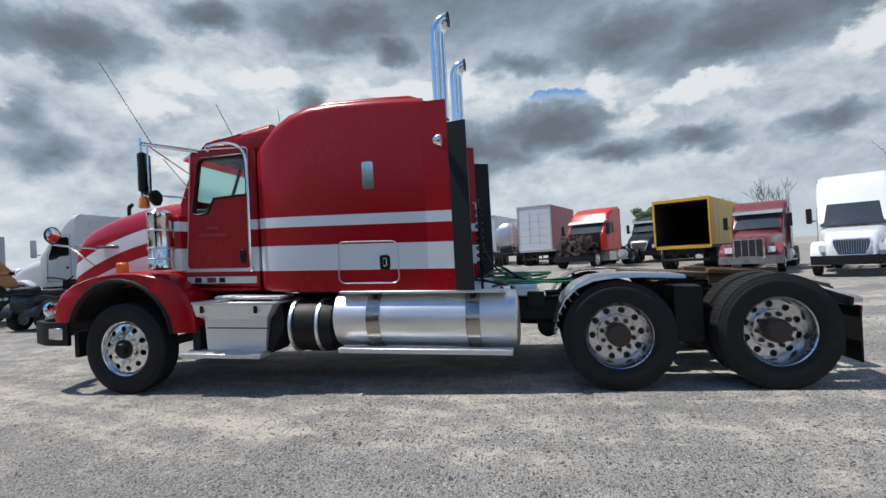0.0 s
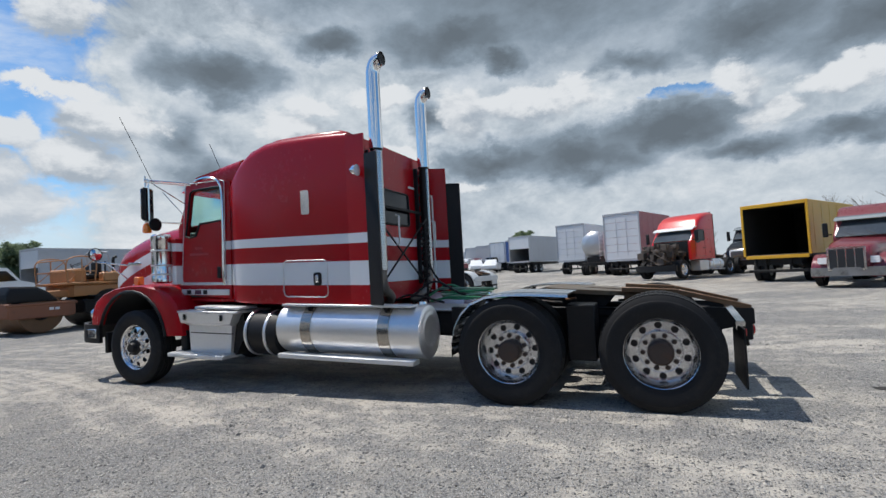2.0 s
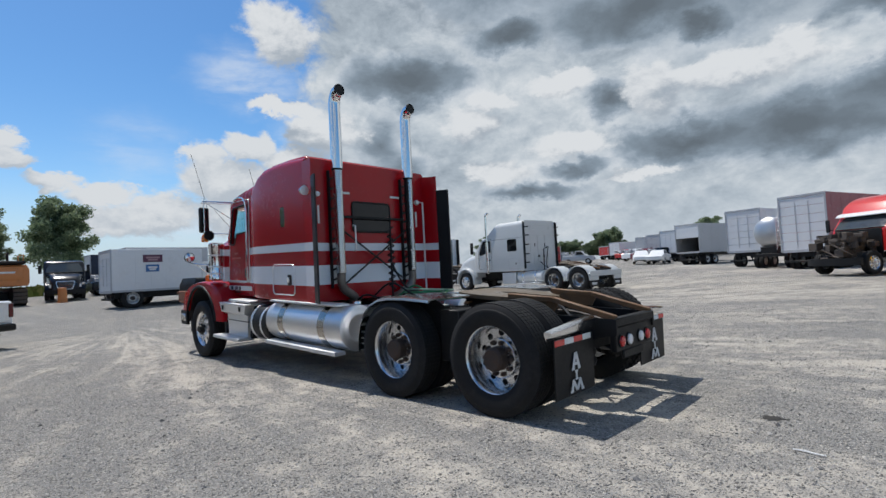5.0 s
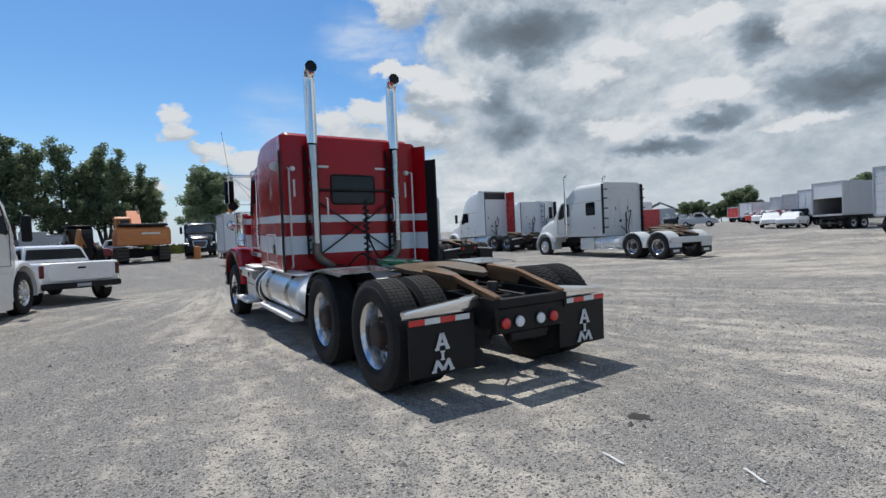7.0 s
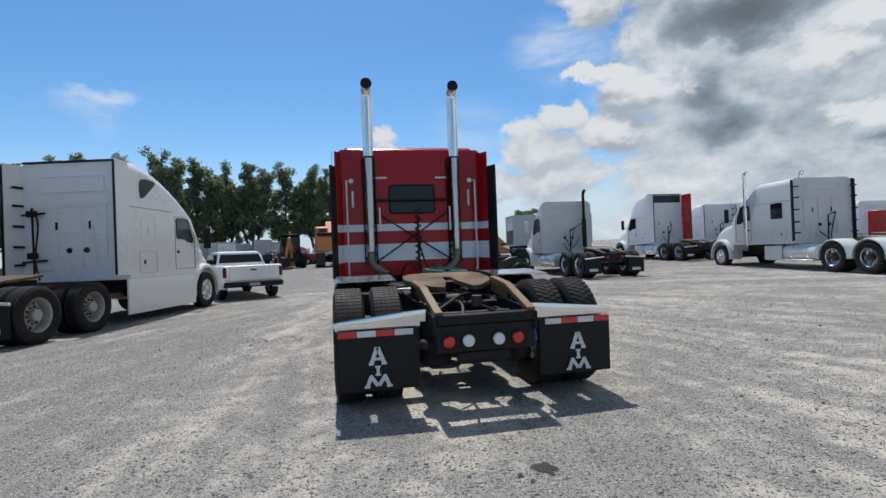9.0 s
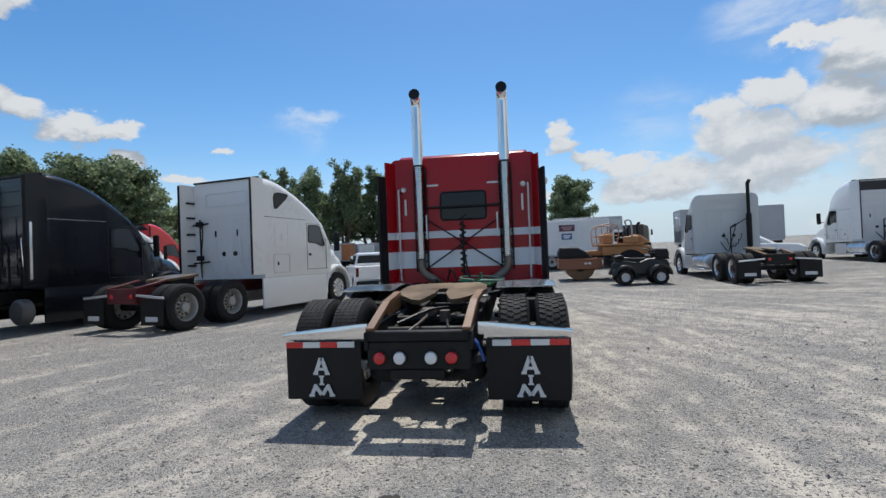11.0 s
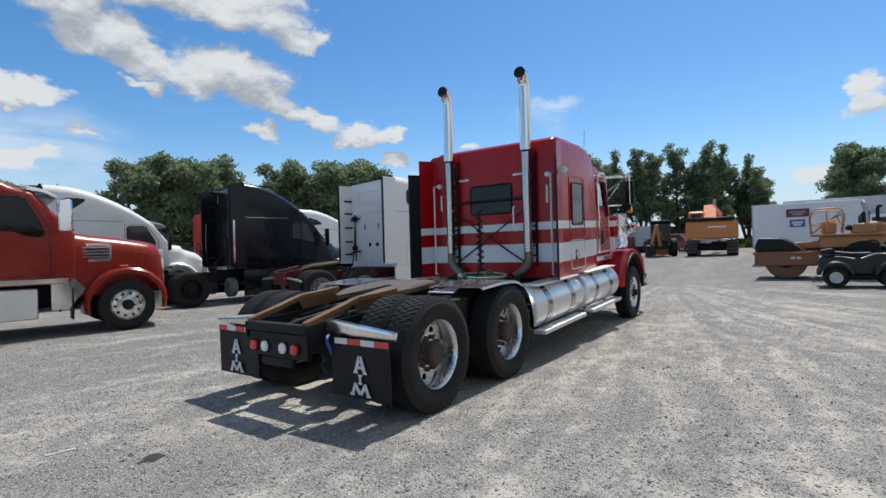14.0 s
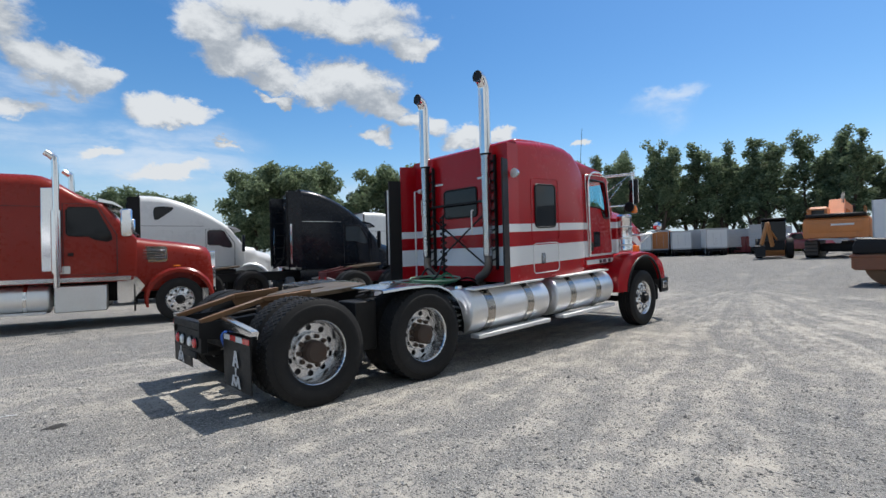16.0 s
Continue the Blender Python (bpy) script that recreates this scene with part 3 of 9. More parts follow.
class Shape:
    """Vertices and faces of one mesh, filled by the methods below."""

    def __init__(self):
        self.v, self.f = [], []

    def add(self, verts, faces):
        k = len(self.v)
        self.v.extend(tuple(p) for p in verts)
        self.f.extend(tuple(k + i for i in f) for f in faces)
        return self

    def box(self, x0, x1, y0, y1, z0, z1, c=0.008, m=None):
        """A box with chamfered edges."""
        x0, x1, y0, y1, z0, z1 = min(x0, x1), max(x0, x1), min(y0, y1), max(y0, y1), min(z0, z1), max(z0, z1)
        c = min(c, 0.45 * min(x1 - x0, y1 - y0, z1 - z0))
        lo, hi = (x0, y0, z0), (x1, y1, z1)
        verts, at = [], {}
        for i in range(8):
            s = (i & 1, i >> 1 & 1, i >> 2 & 1)
            for a in range(3):
                p = [(hi[k] if s[k] else lo[k]) for k in range(3)]
                for k in range(3):
                    if k != a:
                        p[k] += -c if s[k] else c
                at[s, a] = len(verts)
                verts.append(tuple(p))
        faces = []
        for a in range(3):
            b, d = (a + 1) % 3, (a + 2) % 3
            for side in (0, 1):
                ring = []
                for u, w in ((0, 0), (1, 0), (1, 1), (0, 1)):
                    s = [0, 0, 0]
                    s[a], s[b], s[d] = side, u, w
                    ring.append(at[tuple(s), a])
                faces.append(ring if side else ring[::-1])
            for u in (0, 1):
                for w in (0, 1):
                    s0, s1 = [0, 0, 0], [0, 0, 0]
                    s0[b] = s1[b] = u
                    s0[d] = s1[d] = w
                    s1[a] = 1
                    s0, s1 = tuple(s0), tuple(s1)
                    q = [at[s0, b], at[s1, b], at[s1, d], at[s0, d]]
                    faces.append(q if (u == w) else q[::-1])
        for i in range(8):
            s = (i & 1, i >> 1 & 1, i >> 2 & 1)
            q = [at[s, 0], at[s, 1], at[s, 2]]
            faces.append(q if sum(s) % 2 else q[::-1])
        if m is not None:
            verts = [m @ Vector(p) for p in verts]
        return self.add(verts, faces)

    def bar(self, p0, p1, w, h, c=0.005):
        """A square bar from p0 to p1, w wide and h high."""
        p0, p1 = Vector(p0), Vector(p1)
        d = p1 - p0
        m = Matrix.Translation(p0) @ d.to_track_quat("X", "Z").to_matrix().to_4x4()
        return self.box(0, d.length, -w / 2, w / 2, -h / 2, h / 2, c, m)

    def tube(self, pts, r, n=8, caps=True, radii=None):
        pts = [Vector(p) for p in pts]
        rings, side = [], None
        for i, p in enumerate(pts):
            d = (pts[min(i + 1, len(pts) - 1)] - pts[max(i - 1, 0)]).normalized()
            if side is None:
                side = d.orthogonal().normalized()
            side = (side - d * side.dot(d)).normalized()
            other = d.cross(side)
            q = radii[i] if radii else r
            rings.append([p + q * (math.cos(a) * side + math.sin(a) * other) for a in (2 * math.pi * k / n for k in range(n))])
        return self.loft(rings, caps)

    def pipe(self, pts, r, wall, n=20):
        """A hollow pipe, open at both ends, as one closed skin."""
        a, b = Shape().tube(pts, r, n, False), Shape().tube(pts, r - wall, n, False)
        k = len(a.v) // n
        rings = [a.v[i * n:(i + 1) * n] for i in range(k)] + [b.v[i * n:(i + 1) * n] for i in reversed(range(k))]
        return self.loft(rings + rings[:1], False)

    def punched(self, x, y, z0, z1, r, a_from, a_to, around=5, rows=46, hole=0.30):
        """An upright curved sheet with staggered round holes, from one angle to another."""
        h, w = (z1 - z0) / rows, radians(a_to - a_from) / around
        for j in range(rows):
            for i in range(around):
                a0, zc = radians(a_from) + (i + 0.5 + 0.5 * (j % 2)) * w, z0 + (j + 0.5) * h
                rim, cut = [], []
                for k in range(8):
                    u, v = math.cos(math.pi * k / 4), math.sin(math.pi * k / 4)
                    m = 0.5 / max(abs(u), abs(v))
                    rim.append((a0 + u * m * w, zc + v * m * h))
                    cut.append((a0 + u * hole * w, zc + v * hole * h))
                pts = [(x + r * math.cos(a), y + r * math.sin(a), z) for a, z in rim + cut]
                self.add(pts, [(k, (k + 1) % 8, 8 + (k + 1) % 8, 8 + k) for k in range(8)])
        return self

    def cyl(self, p0, p1, r0, r1=None, n=20, caps=True):
        return self.tube((p0, p1), r0, n, caps, (r0, r0 if r1 is None else r1))

    def loft(self, rings, caps=True):
        n = len(rings[0])
        verts = [p for ring in rings for p in ring]
        faces = []
        for i in range(len(rings) - 1):
            for k in range(n):
                a, b = i * n + k, i * n + (k + 1) % n
                faces.append((a, b, b + n, a + n))
        if caps:
            faces.append(tuple(range(n - 1, -1, -1)))
            faces.append(tuple((len(rings) - 1) * n + k for k in range(n)))
        return self.add(verts, faces)

    def lathe(self, profile, centre, n=40, axis="y", flip=1.0):
        """Turns (radius, height) pairs round an axis through centre."""
        cx, cy, cz = centre
        rings = []
        for r, h in profile:
            ring = []
            for k in range(n):
                a = 2 * math.pi * k / n
                u, w = r * math.cos(a), r * math.sin(a)
                ring.append((cx + u, cy + flip * h, cz + w) if axis == "y" else (cx + u, cy + w, cz + flip * h) if axis == "z" else (cx + flip * h, cy + u, cz + w))
            rings.append(ring)
        return self.loft(rings, False)

    def sheet(self, outline, holes, place, thick):
        """A plate cut from outline with holes; place maps (u, w, depth) to space."""
        from_pts = [Vector((u, w, 0)) for u, w in outline]
        loops = [from_pts] + [[Vector((u, w, 0)) for u, w in h] for h in holes]
        tris = tessellate_polygon(loops)
        flat = [p for loop in loops for p in loop]
        k = len(flat)
        verts = [place(p.x, p.y, 0.0) for p in flat] + [place(p.x, p.y, thick) for p in flat]
        faces = [tuple(t) for t in tris] + [tuple(i + k for i in reversed(t)) for t in tris]
        start = 0
        for loop in loops:
            n = len(loop)
            for i in range(n):
                a, b = start + i, start + (i + 1) % n
                faces.append((a, b, b + k, a + k))
            start += n
        return self.add(verts, faces)

    def prism(self, poly, y0, y1):
        """A polygon of (x, z) drawn out along y."""
        n = len(poly)
        verts = [(x, y0, z) for x, z in poly] + [(x, y1, z) for x, z in poly]
        faces = [tuple(range(n)), tuple(range(2 * n - 1, n - 1, -1))]
        faces += [(i, i + n, (i + 1) % n + n, (i + 1) % n) for i in range(n)]
        return self.add(verts, faces)

    def moved(self, m):
        self.v = [tuple(m @ Vector(p)) for p in self.v]
        return self

    def raked(self, k=RAKE):
        """Tips the shape nose-up with the chassis."""
        self.v = [(x, y, z - k * x) for x, y, z in self.v]
        return self

    def mesh(self, name, smooth=38.0):
        me = bpy.data.meshes.new(name)
        me.from_pydata(self.v, [], self.f)
        bm = bmesh.new()
        bm.from_mesh(me)
        bmesh.ops.recalc_face_normals(bm, faces=bm.faces)
        bm.to_mesh(me)
        bm.free()
        if smooth:
            me.polygons.foreach_set("use_smooth", [True] * len(me.polygons))
            me.set_sharp_from_angle(angle=radians(smooth))
        return me


def rounded(w, z0, z1, r_top, r_low=0.03, n=4, x=0.0, crown=0.0):
    """A ring in the plane x: half-width w, from z0 to z1, with rounded corners and a crowned top."""
    pts = []
    for cy, cz, r, start in ((w - r_low, z0 + r_low, r_low, -90), (w - r_top, z1 - r_top, r_top, 0), (-w + r_top, z1 - r_top, r_top, 90), (-w + r_low, z0 + r_low, r_low, 180)):
        for k in range(n + 1):
            a = radians(start + 90 * k / n)
            y, z = cy + r * math.cos(a), cz + r * math.sin(a)
            if z > (z0 + z1) / 2:
                z += crown * (1 - (y / w) ** 2)
            pts.append((x, y, z))
    return pts


def rounded_rect(u0, u1, w0, w1, r, n=4):
    """A flat rounded rectangle as (u, w) points."""
    pts = []
    for cu, cw, start in ((u1 - r, w0 + r, -90), (u1 - r, w1 - r, 0), (u0 + r, w1 - r, 90), (u0 + r, w0 + r, 180)):
        for k in range(n + 1):
            a = radians(start + 90 * k / n)
            pts.append((cu + r * math.cos(a), cw + r * math.sin(a)))
    return pts


def circle(cu, cw, r, n=12, start=0.0):
    return [(cu + r * math.cos(start + 2 * math.pi * k / n), cw + r * math.sin(start + 2 * math.pi * k / n)) for k in range(n)]


def bend(points, steps=6):
    """A smooth line through points (Catmull-Rom)."""
    p = [Vector(q) for q in points]
    p = [2 * p[0] - p[1]] + p + [2 * p[-1] - p[-2]]
    out = []
    for i in range(1, len(p) - 2):
        for k in range(steps):
            t = k / steps
            a, b, c, d = p[i - 1], p[i], p[i + 1], p[i + 2]
            out.append(0.5 * (2 * b + (c - a) * t + (2 * a - 5 * b + 4 * c - d) * t * t + (3 * b - a - 3 * c + d) * t ** 3))
    out.append(p[-2])
    return out


def part(name, shape, mat, parent, label="", smooth=38.0):
    """Links a Shape, or a mesh that is there already, as one mesh object under parent."""
    me = shape.mesh(name, smooth) if isinstance(shape, Shape) else shape
    if mat is not None and not me.materials:
        me.materials.append(mat)
    ob = new(name, me)
    ob.parent = parent
    if label:
        ob["label"] = label
    return ob


def thing(name, label, category, m=None, group="", kind=""):
    ob = new(name)
    ob.empty_display_size = 0.3
    if m is not None:
        ob.matrix_basis = m
    return tagged(ob, label, category, group, kind)


def single(name, shape, mat, label, category, m=None, group="", kind="", smooth=38.0):
    me = shape.mesh(name, smooth)
    me.materials.append(mat)
    ob = new(name, me)
    if m is not None:
        ob.matrix_basis = m
    return tagged(ob, label, category, group, kind)


def soft_plus(v, width):
    return width * math.log1p(math.exp(min(v / width, 40.0)))


def ground_z(x, y):
    """The yard rises gently away from the lorry."""
    far = 0.0175 * soft_plus(-0.5 * x + 0.87 * y - 9.0, 2.5) + 0.012 * soft_plus(-x - 11.0, 2.5)
    return far - 0.0175 * soft_plus(-9.0, 2.5) - 0.012 * soft_plus(-11.0, 2.5)


# ---- ground ----
def make_ground():
    steps = [0.0]
    while steps[-1] < 2500.0:
        d = steps[-1]
        steps.append(d + (1.0 if d < 24 else 2.5 if d < 60 else 8.0 if d < 140 else d * 0.25))
    axis = [-d for d in reversed(steps[1:])] + steps
    n = len(axis)
    verts = []
    for y in axis:
        for x in axis:
            k = min(1.0, 160.0 / max(math.hypot(x, y), 1.0))
            z = ground_z(x * k, y * k)
            near = max(abs(x), abs(y)) < 60
            z += 0.02 * (noise.noise((x * 0.13, y * 0.13, 2.0))) if near and math.hypot(x / 1.3, y) > 7 else 0.0
            verts.append((x, y, z))
    faces = [(j * n + i, j * n + i + 1, (j + 1) * n + i + 1, (j + 1) * n + i) for j in range(n - 1) for i in range(n - 1)]
    s = Shape().add(verts, faces)
    return single("ground", s, ground_gravel, "pale grey crushed-stone yard with dusty wheel tracks", "ground", kind="structure", smooth=80.0)


make_ground()


def loose_stones():
    rnd = random.Random(5)
    s = Shape()
    for _ in range(20000):
        a = rnd.uniform(-2.6, 2.2)
        d = rnd.uniform(2.6, 9.5)
        x, y = 2.2 + d * math.cos(a), d * math.sin(a) * 1.05
        if abs(y) < 1.2 and x < 4.0:
            continue
        r = rnd.uniform(0.004, 0.011) * (rnd.uniform(1.5, 2.6) if rnd.random() < 0.05 else 1.0)
        t = rnd.uniform(0, 6.28)
        z = ground_z(x, y) + r * 0.2
        ring = [(x + r * rnd.uniform(0.7, 1.2) * math.cos(t + k * 1.57), y + r * rnd.uniform(0.7, 1.2) * math.sin(t + k * 1.57), z + r * rnd.uniform(-0.3, 0.2)) for k in range(4)]
        verts = ring + [(x, y, z + r * rnd.uniform(0.4, 0.9)), (x, y, z - r * 0.6)]
        s.add(verts, [(0, 1, 4), (1, 2, 4), (2, 3, 4), (3, 0, 4), (1, 0, 5), (2, 1, 5), (3, 2, 5), (0, 3, 5)])
    single("loose_gravel", s, stone_grey, "small loose grey stones scattered over the yard", "gravel", kind="stuff", smooth=0)


loose_stones()


def oil_spot():
    rnd = random.Random(2)
    pts = []
    for k in range(22):
        a = 2 * math.pi * k / 22
        r = 0.85 + rnd.uniform(-0.3, 0.25)
        pts.append((4.96 + 0.10 * r * math.cos(a), 0.02 + 0.075 * r * math.sin(a), ground_z(4.96, 0) + 0.004))
    s = Shape().add(pts + [(4.96, 0.02, 0.012)], [(k, (k + 1) % 22, 22) for k in range(22)])
    single("oil_stain", s, oil_stain, "dark oil stain soaked into the gravel", "stain", kind="structure")


oil_spot()


def plastic_strip(x0, y0, x1, y1):
    """A thin white plastic strip trodden into the gravel."""
    a = math.atan2(y1 - y0, x1 - x0)
    n = math.hypot(x1 - x0, y1 - y0)
    strip = Shape().loft([[(u, -0.008, z), (u, 0.008, z), (u, 0.006, z + 0.006), (u, -0.006, z + 0.006)] for u, z in ((0.0, 0.004), (0.35 * n, 0.009), (0.7 * n, 0.005), (n, 0.008))])
    single("plastic_strip", strip, logo_white, "short white plastic strip lying on the gravel", "litter", pose(x0, y0, ground_z(x0, y0), 0, 0, math.degrees(a)), "litter on the gravel")


plastic_strip(5.19, -0.66, 5.37, -0.695)
plastic_strip(5.80, -0.225, 5.95, -0.31)


# ---- wheels, shared by all the lorries ----
def tyre_shape(r, rim, width, ribs=3):
    """A tyre on the y axis, its outer wall at +width / 2."""
    h = width / 2
    prof = [(rim, -h * 0.72), (rim + 0.015, -h * 0.90), (rim + 0.05, -h * 0.98), ((r + rim) / 2 + 0.02, -h), (r - 0.05, -h * 0.95), (r - 0.012, -h * 0.86)]
    for k in range(ribs):
        a, b = -h * 0.84 + 1.68 * h * k / ribs, -h * 0.84 + 1.68 * h * (k + 1) / ribs
        prof += [(r - 0.002, a + 0.006), (r, (a + b) / 2), (r - 0.002, b - 0.006)]
        if k < ribs - 1:
            prof += [(r - 0.015, b - 0.004), (r - 0.015, b + 0.004)]
    prof += [(r - 0.012, h * 0.86), (r - 0.05, h * 0.95), ((r + rim) / 2 + 0.05, h * 0.985), ((r + rim) / 2 + 0.045, h), ((r + rim) / 2 + 0.02, h), (rim + 0.055, h * 0.985), (rim + 0.05, h * 0.965), (rim + 0.015, h * 0.90), (rim, h * 0.72)]
    return Shape().lathe(prof, (0, 0, 0), 56)


def tread_shape(r, width, lugs, ribbed=False):
    """Blocks in four staggered rows round the tyre, or in five close ribs."""
    h, s = width / 2, Shape()
    for k in range(lugs):
        a = 2 * math.pi * k / lugs
        for row in (-0.68, -0.34, 0.0, 0.34, 0.68) if ribbed else ():
            m = Matrix.Rotation(-a, 4, "Y") @ Matrix.Translation((r + 0.003, row * h, 0))
            s.box(-0.012, 0.001, -h * 0.145, h * 0.145, -0.0185, 0.0185, 0.002, m)
        for row in () if ribbed else (-0.62, -0.21, 0.21, 0.62):
            skew = (0.5 if row in (-0.21, 0.62) else 0.0) * 2 * math.pi / lugs
            m = Matrix.Rotation(-(a + skew), 4, "Y") @ Matrix.Translation((r + 0.004, row * h, 0)) @ Matrix.Rotation(radians(18 if row > 0 else -18), 4, "X")
            s.box(-0.012, 0.001, -h * 0.195, h * 0.195, -0.015, 0.015, 0.002, m)
    return s


def disc_wheel(rim, depth, dome, holes=10, hole_r=0.031, hole_at=0.222):
    """A disc wheel: flange, barrel running depth inwards, then a disc with round holes. The outer edge is at y = 0."""
    s = Shape()
    s.lathe([(rim - 0.03, -0.20), (rim - 0.030, -depth - 0.01), (rim - 0.026, -0.07), (rim - 0.018, -0.052), (rim - 0.018, -0.040), (rim - 0.006, -0.024), (rim - 0.003, -0.010), (rim + 0.008, 0.0), (rim + 0.016, 0.0), (rim + 0.021, -0.006), (rim + 0.018, -0.02), (rim, -0.03)], (0, 0, 0), 48)

    def face(u, w, d):
        q = math.hypot(u, w)
        back = 0.0 if dome else 0.05 - 0.075 * min(1.0, max(0.0, (q - 0.175) / 0.05))
        return (u, -depth + back + dome * max(0.0, 1 - (q / (rim - 0.02)) ** 2) - d, w)

    outline = circle(0, 0, rim - 0.022, 48)
    cuts = [circle(hole_at * math.cos(a), hole_at * math.sin(a), hole_r, 10) for a in (2 * math.pi * (k + 0.5) / holes for k in range(holes))]
    inner = circle(0, 0, 0.173, 30)
    if dome:
        s.sheet(outline, cuts + [circle(0, 0, 0.09, 20)], face, 0.014)
    else:
        s.sheet(inner, [circle(0, 0, 0.09, 20)], face, 0.014)
        ring = [Vector((u, w, 0)) for u, w in inner]
        s.lathe([(0.173, -depth + 0.05), (0.18, -depth + 0.046), (0.184, -depth - 0.018)], (0, 0, 0), 40)
        s.sheet(outline, cuts + [circle(0, 0, 0.182, 30)], lambda u, w, d: (u, -depth - 0.018 - d, w), 0.014)
    return s


def hub_shape(reach, r=0.085, base=-0.14):
    s = Shape().lathe([(0.105, base), (0.105, base + 0.02), (r, base + 0.03), (r * 0.98, reach - 0.02), (r * 0.8, reach), (0.0, reach)], (0, 0, 0), 24)
    return s


def wheel_kit(r=0.5, width=0.27, lugs=0, ribs=4, metal=None, drive=True, hub_mat=None, rim=0.292, fine=False, ribbed=False):
    """Meshes of one wheel: rim, tyre, hub and nuts."""
    metal, hub_mat = metal or wheel_metal, hub_mat or hub_rust
    depth, dome = (0.155, 0.0) if drive else (0.035, 0.045)
    kit = {"rim": disc_wheel(rim, depth, dome).mesh("rim"), "tyre": tyre_shape(r, rim, width, ribs).mesh("tyre", 30.0)}
    hub = hub_shape(0.0, 0.108) if drive else hub_shape(0.075, 0.07, 0.0)
    y = -depth + (0.05 if drive else 0.032)
    kit["nut_at"] = [(0.143 * math.cos(a), y, 0.143 * math.sin(a)) for a in (2 * math.pi * k / 10 for k in range(10))]
    if fine:
        kit["nut"] = Shape().cyl((0, 0, 0), (0, 0.03, 0), 0.025 if drive else 0.0205, 0.019 if drive else 0.0175, 6).mesh("nut")
        # Black drum behind the disc, added so that its hand holes look dark
        kit["drum"] = Shape().cyl((0, -depth - 0.05, 0), (0, -depth - 0.16, 0), rim - 0.045, n=24).mesh("drum")
        kit["drum"].materials.append(grille_dark)
        kit["nut"].materials.append(hub_rust if drive else chrome)
    kit["hub"] = hub.mesh("hub")
    if lugs:
        kit["tread"] = tread_shape(r, width, lugs, ribbed).mesh("tread")
        kit["tread"].materials.append(rubber)
    for key, mat in (("rim", metal), ("tyre", rubber), ("hub", hub_mat)):
        kit[key].materials.append(mat)
    kit["width"] = width
    return kit


def put_wheel(parent, kit, x, y, z, side, name="wheel", inner=False):
    """side: +1 or -1, the way the wheel faces along y; y is the tyre's middle."""
    rim = part(name, kit["rim"], None, parent)
    turn = 0.0 if side > 0 else 180.0
    rim.matrix_basis = pose(x, y + side * (kit["width"] / 2 - 0.025), z, 0, 23.0 * ((x * 7.3) % 3), turn)
    t = part("tyre", kit["tyre"], None, rim)
    t.matrix_basis = Matrix.Translation((0, -kit["width"] / 2 + 0.025, 0))
    if "tread" in kit:
        b = part("tread", kit["tread"], None, rim)
        tagged(b, kind="stuff")
        b.matrix_basis = t.matrix_basis
    if not inner:
        part("hub", kit["hub"], None, rim)
        if "drum" in kit:
            part("brake_drum", kit["drum"], None, rim)
        for p in kit["nut_at"] if "nut" in kit else ():
            part("wheel_nut", kit["nut"], None, rim).matrix_basis = Matrix.Translation(p)
    return rim


drive_kit = wheel_kit(lugs=54, ribs=1, metal=satin_wheel, fine=True)
rib_kit = wheel_kit(lugs=76, ribs=1, metal=satin_wheel, fine=True, ribbed=True)
steer_kit = wheel_kit(width=0.28, ribs=5, drive=False, hub_mat=black_frame, fine=True)
plain_drive = wheel_kit(ribs=4, metal=satin_wheel, fine=True)
dull_wheel = material("dull_grey_wheel_steel", (0.40, 0.40, 0.385), rough=0.5, metal=0.35, grain=0.2, scale=7.0, stain=0.5)
soiled_tank = material("soiled_grey_tank", (0.13, 0.13, 0.13), rough=0.6, grain=0.25, scale=5.0, stain=0.4)
dull_drive = wheel_kit(ribs=4, metal=dull_wheel, hub_mat=dull_wheel, fine=True)
soiled_drive = wheel_kit(ribs=4, metal=black_frame, hub_mat=black_frame, fine=True)
plain_steer = wheel_kit(width=0.28, ribs=5, drive=False, hub_mat=aluminium, fine=True)
steel_drive = wheel_kit(ribs=4, metal=steel_wheel)


def dual_axle(parent, kit, x, z=0.5, other=None):
    for side, kit in ((-1, other or kit), (1, kit)):
        put_wheel(parent, kit, x, side * 1.07, z, side)
        put_wheel(parent, kit, x, side * 0.745, z, side, "inner_wheel", True)


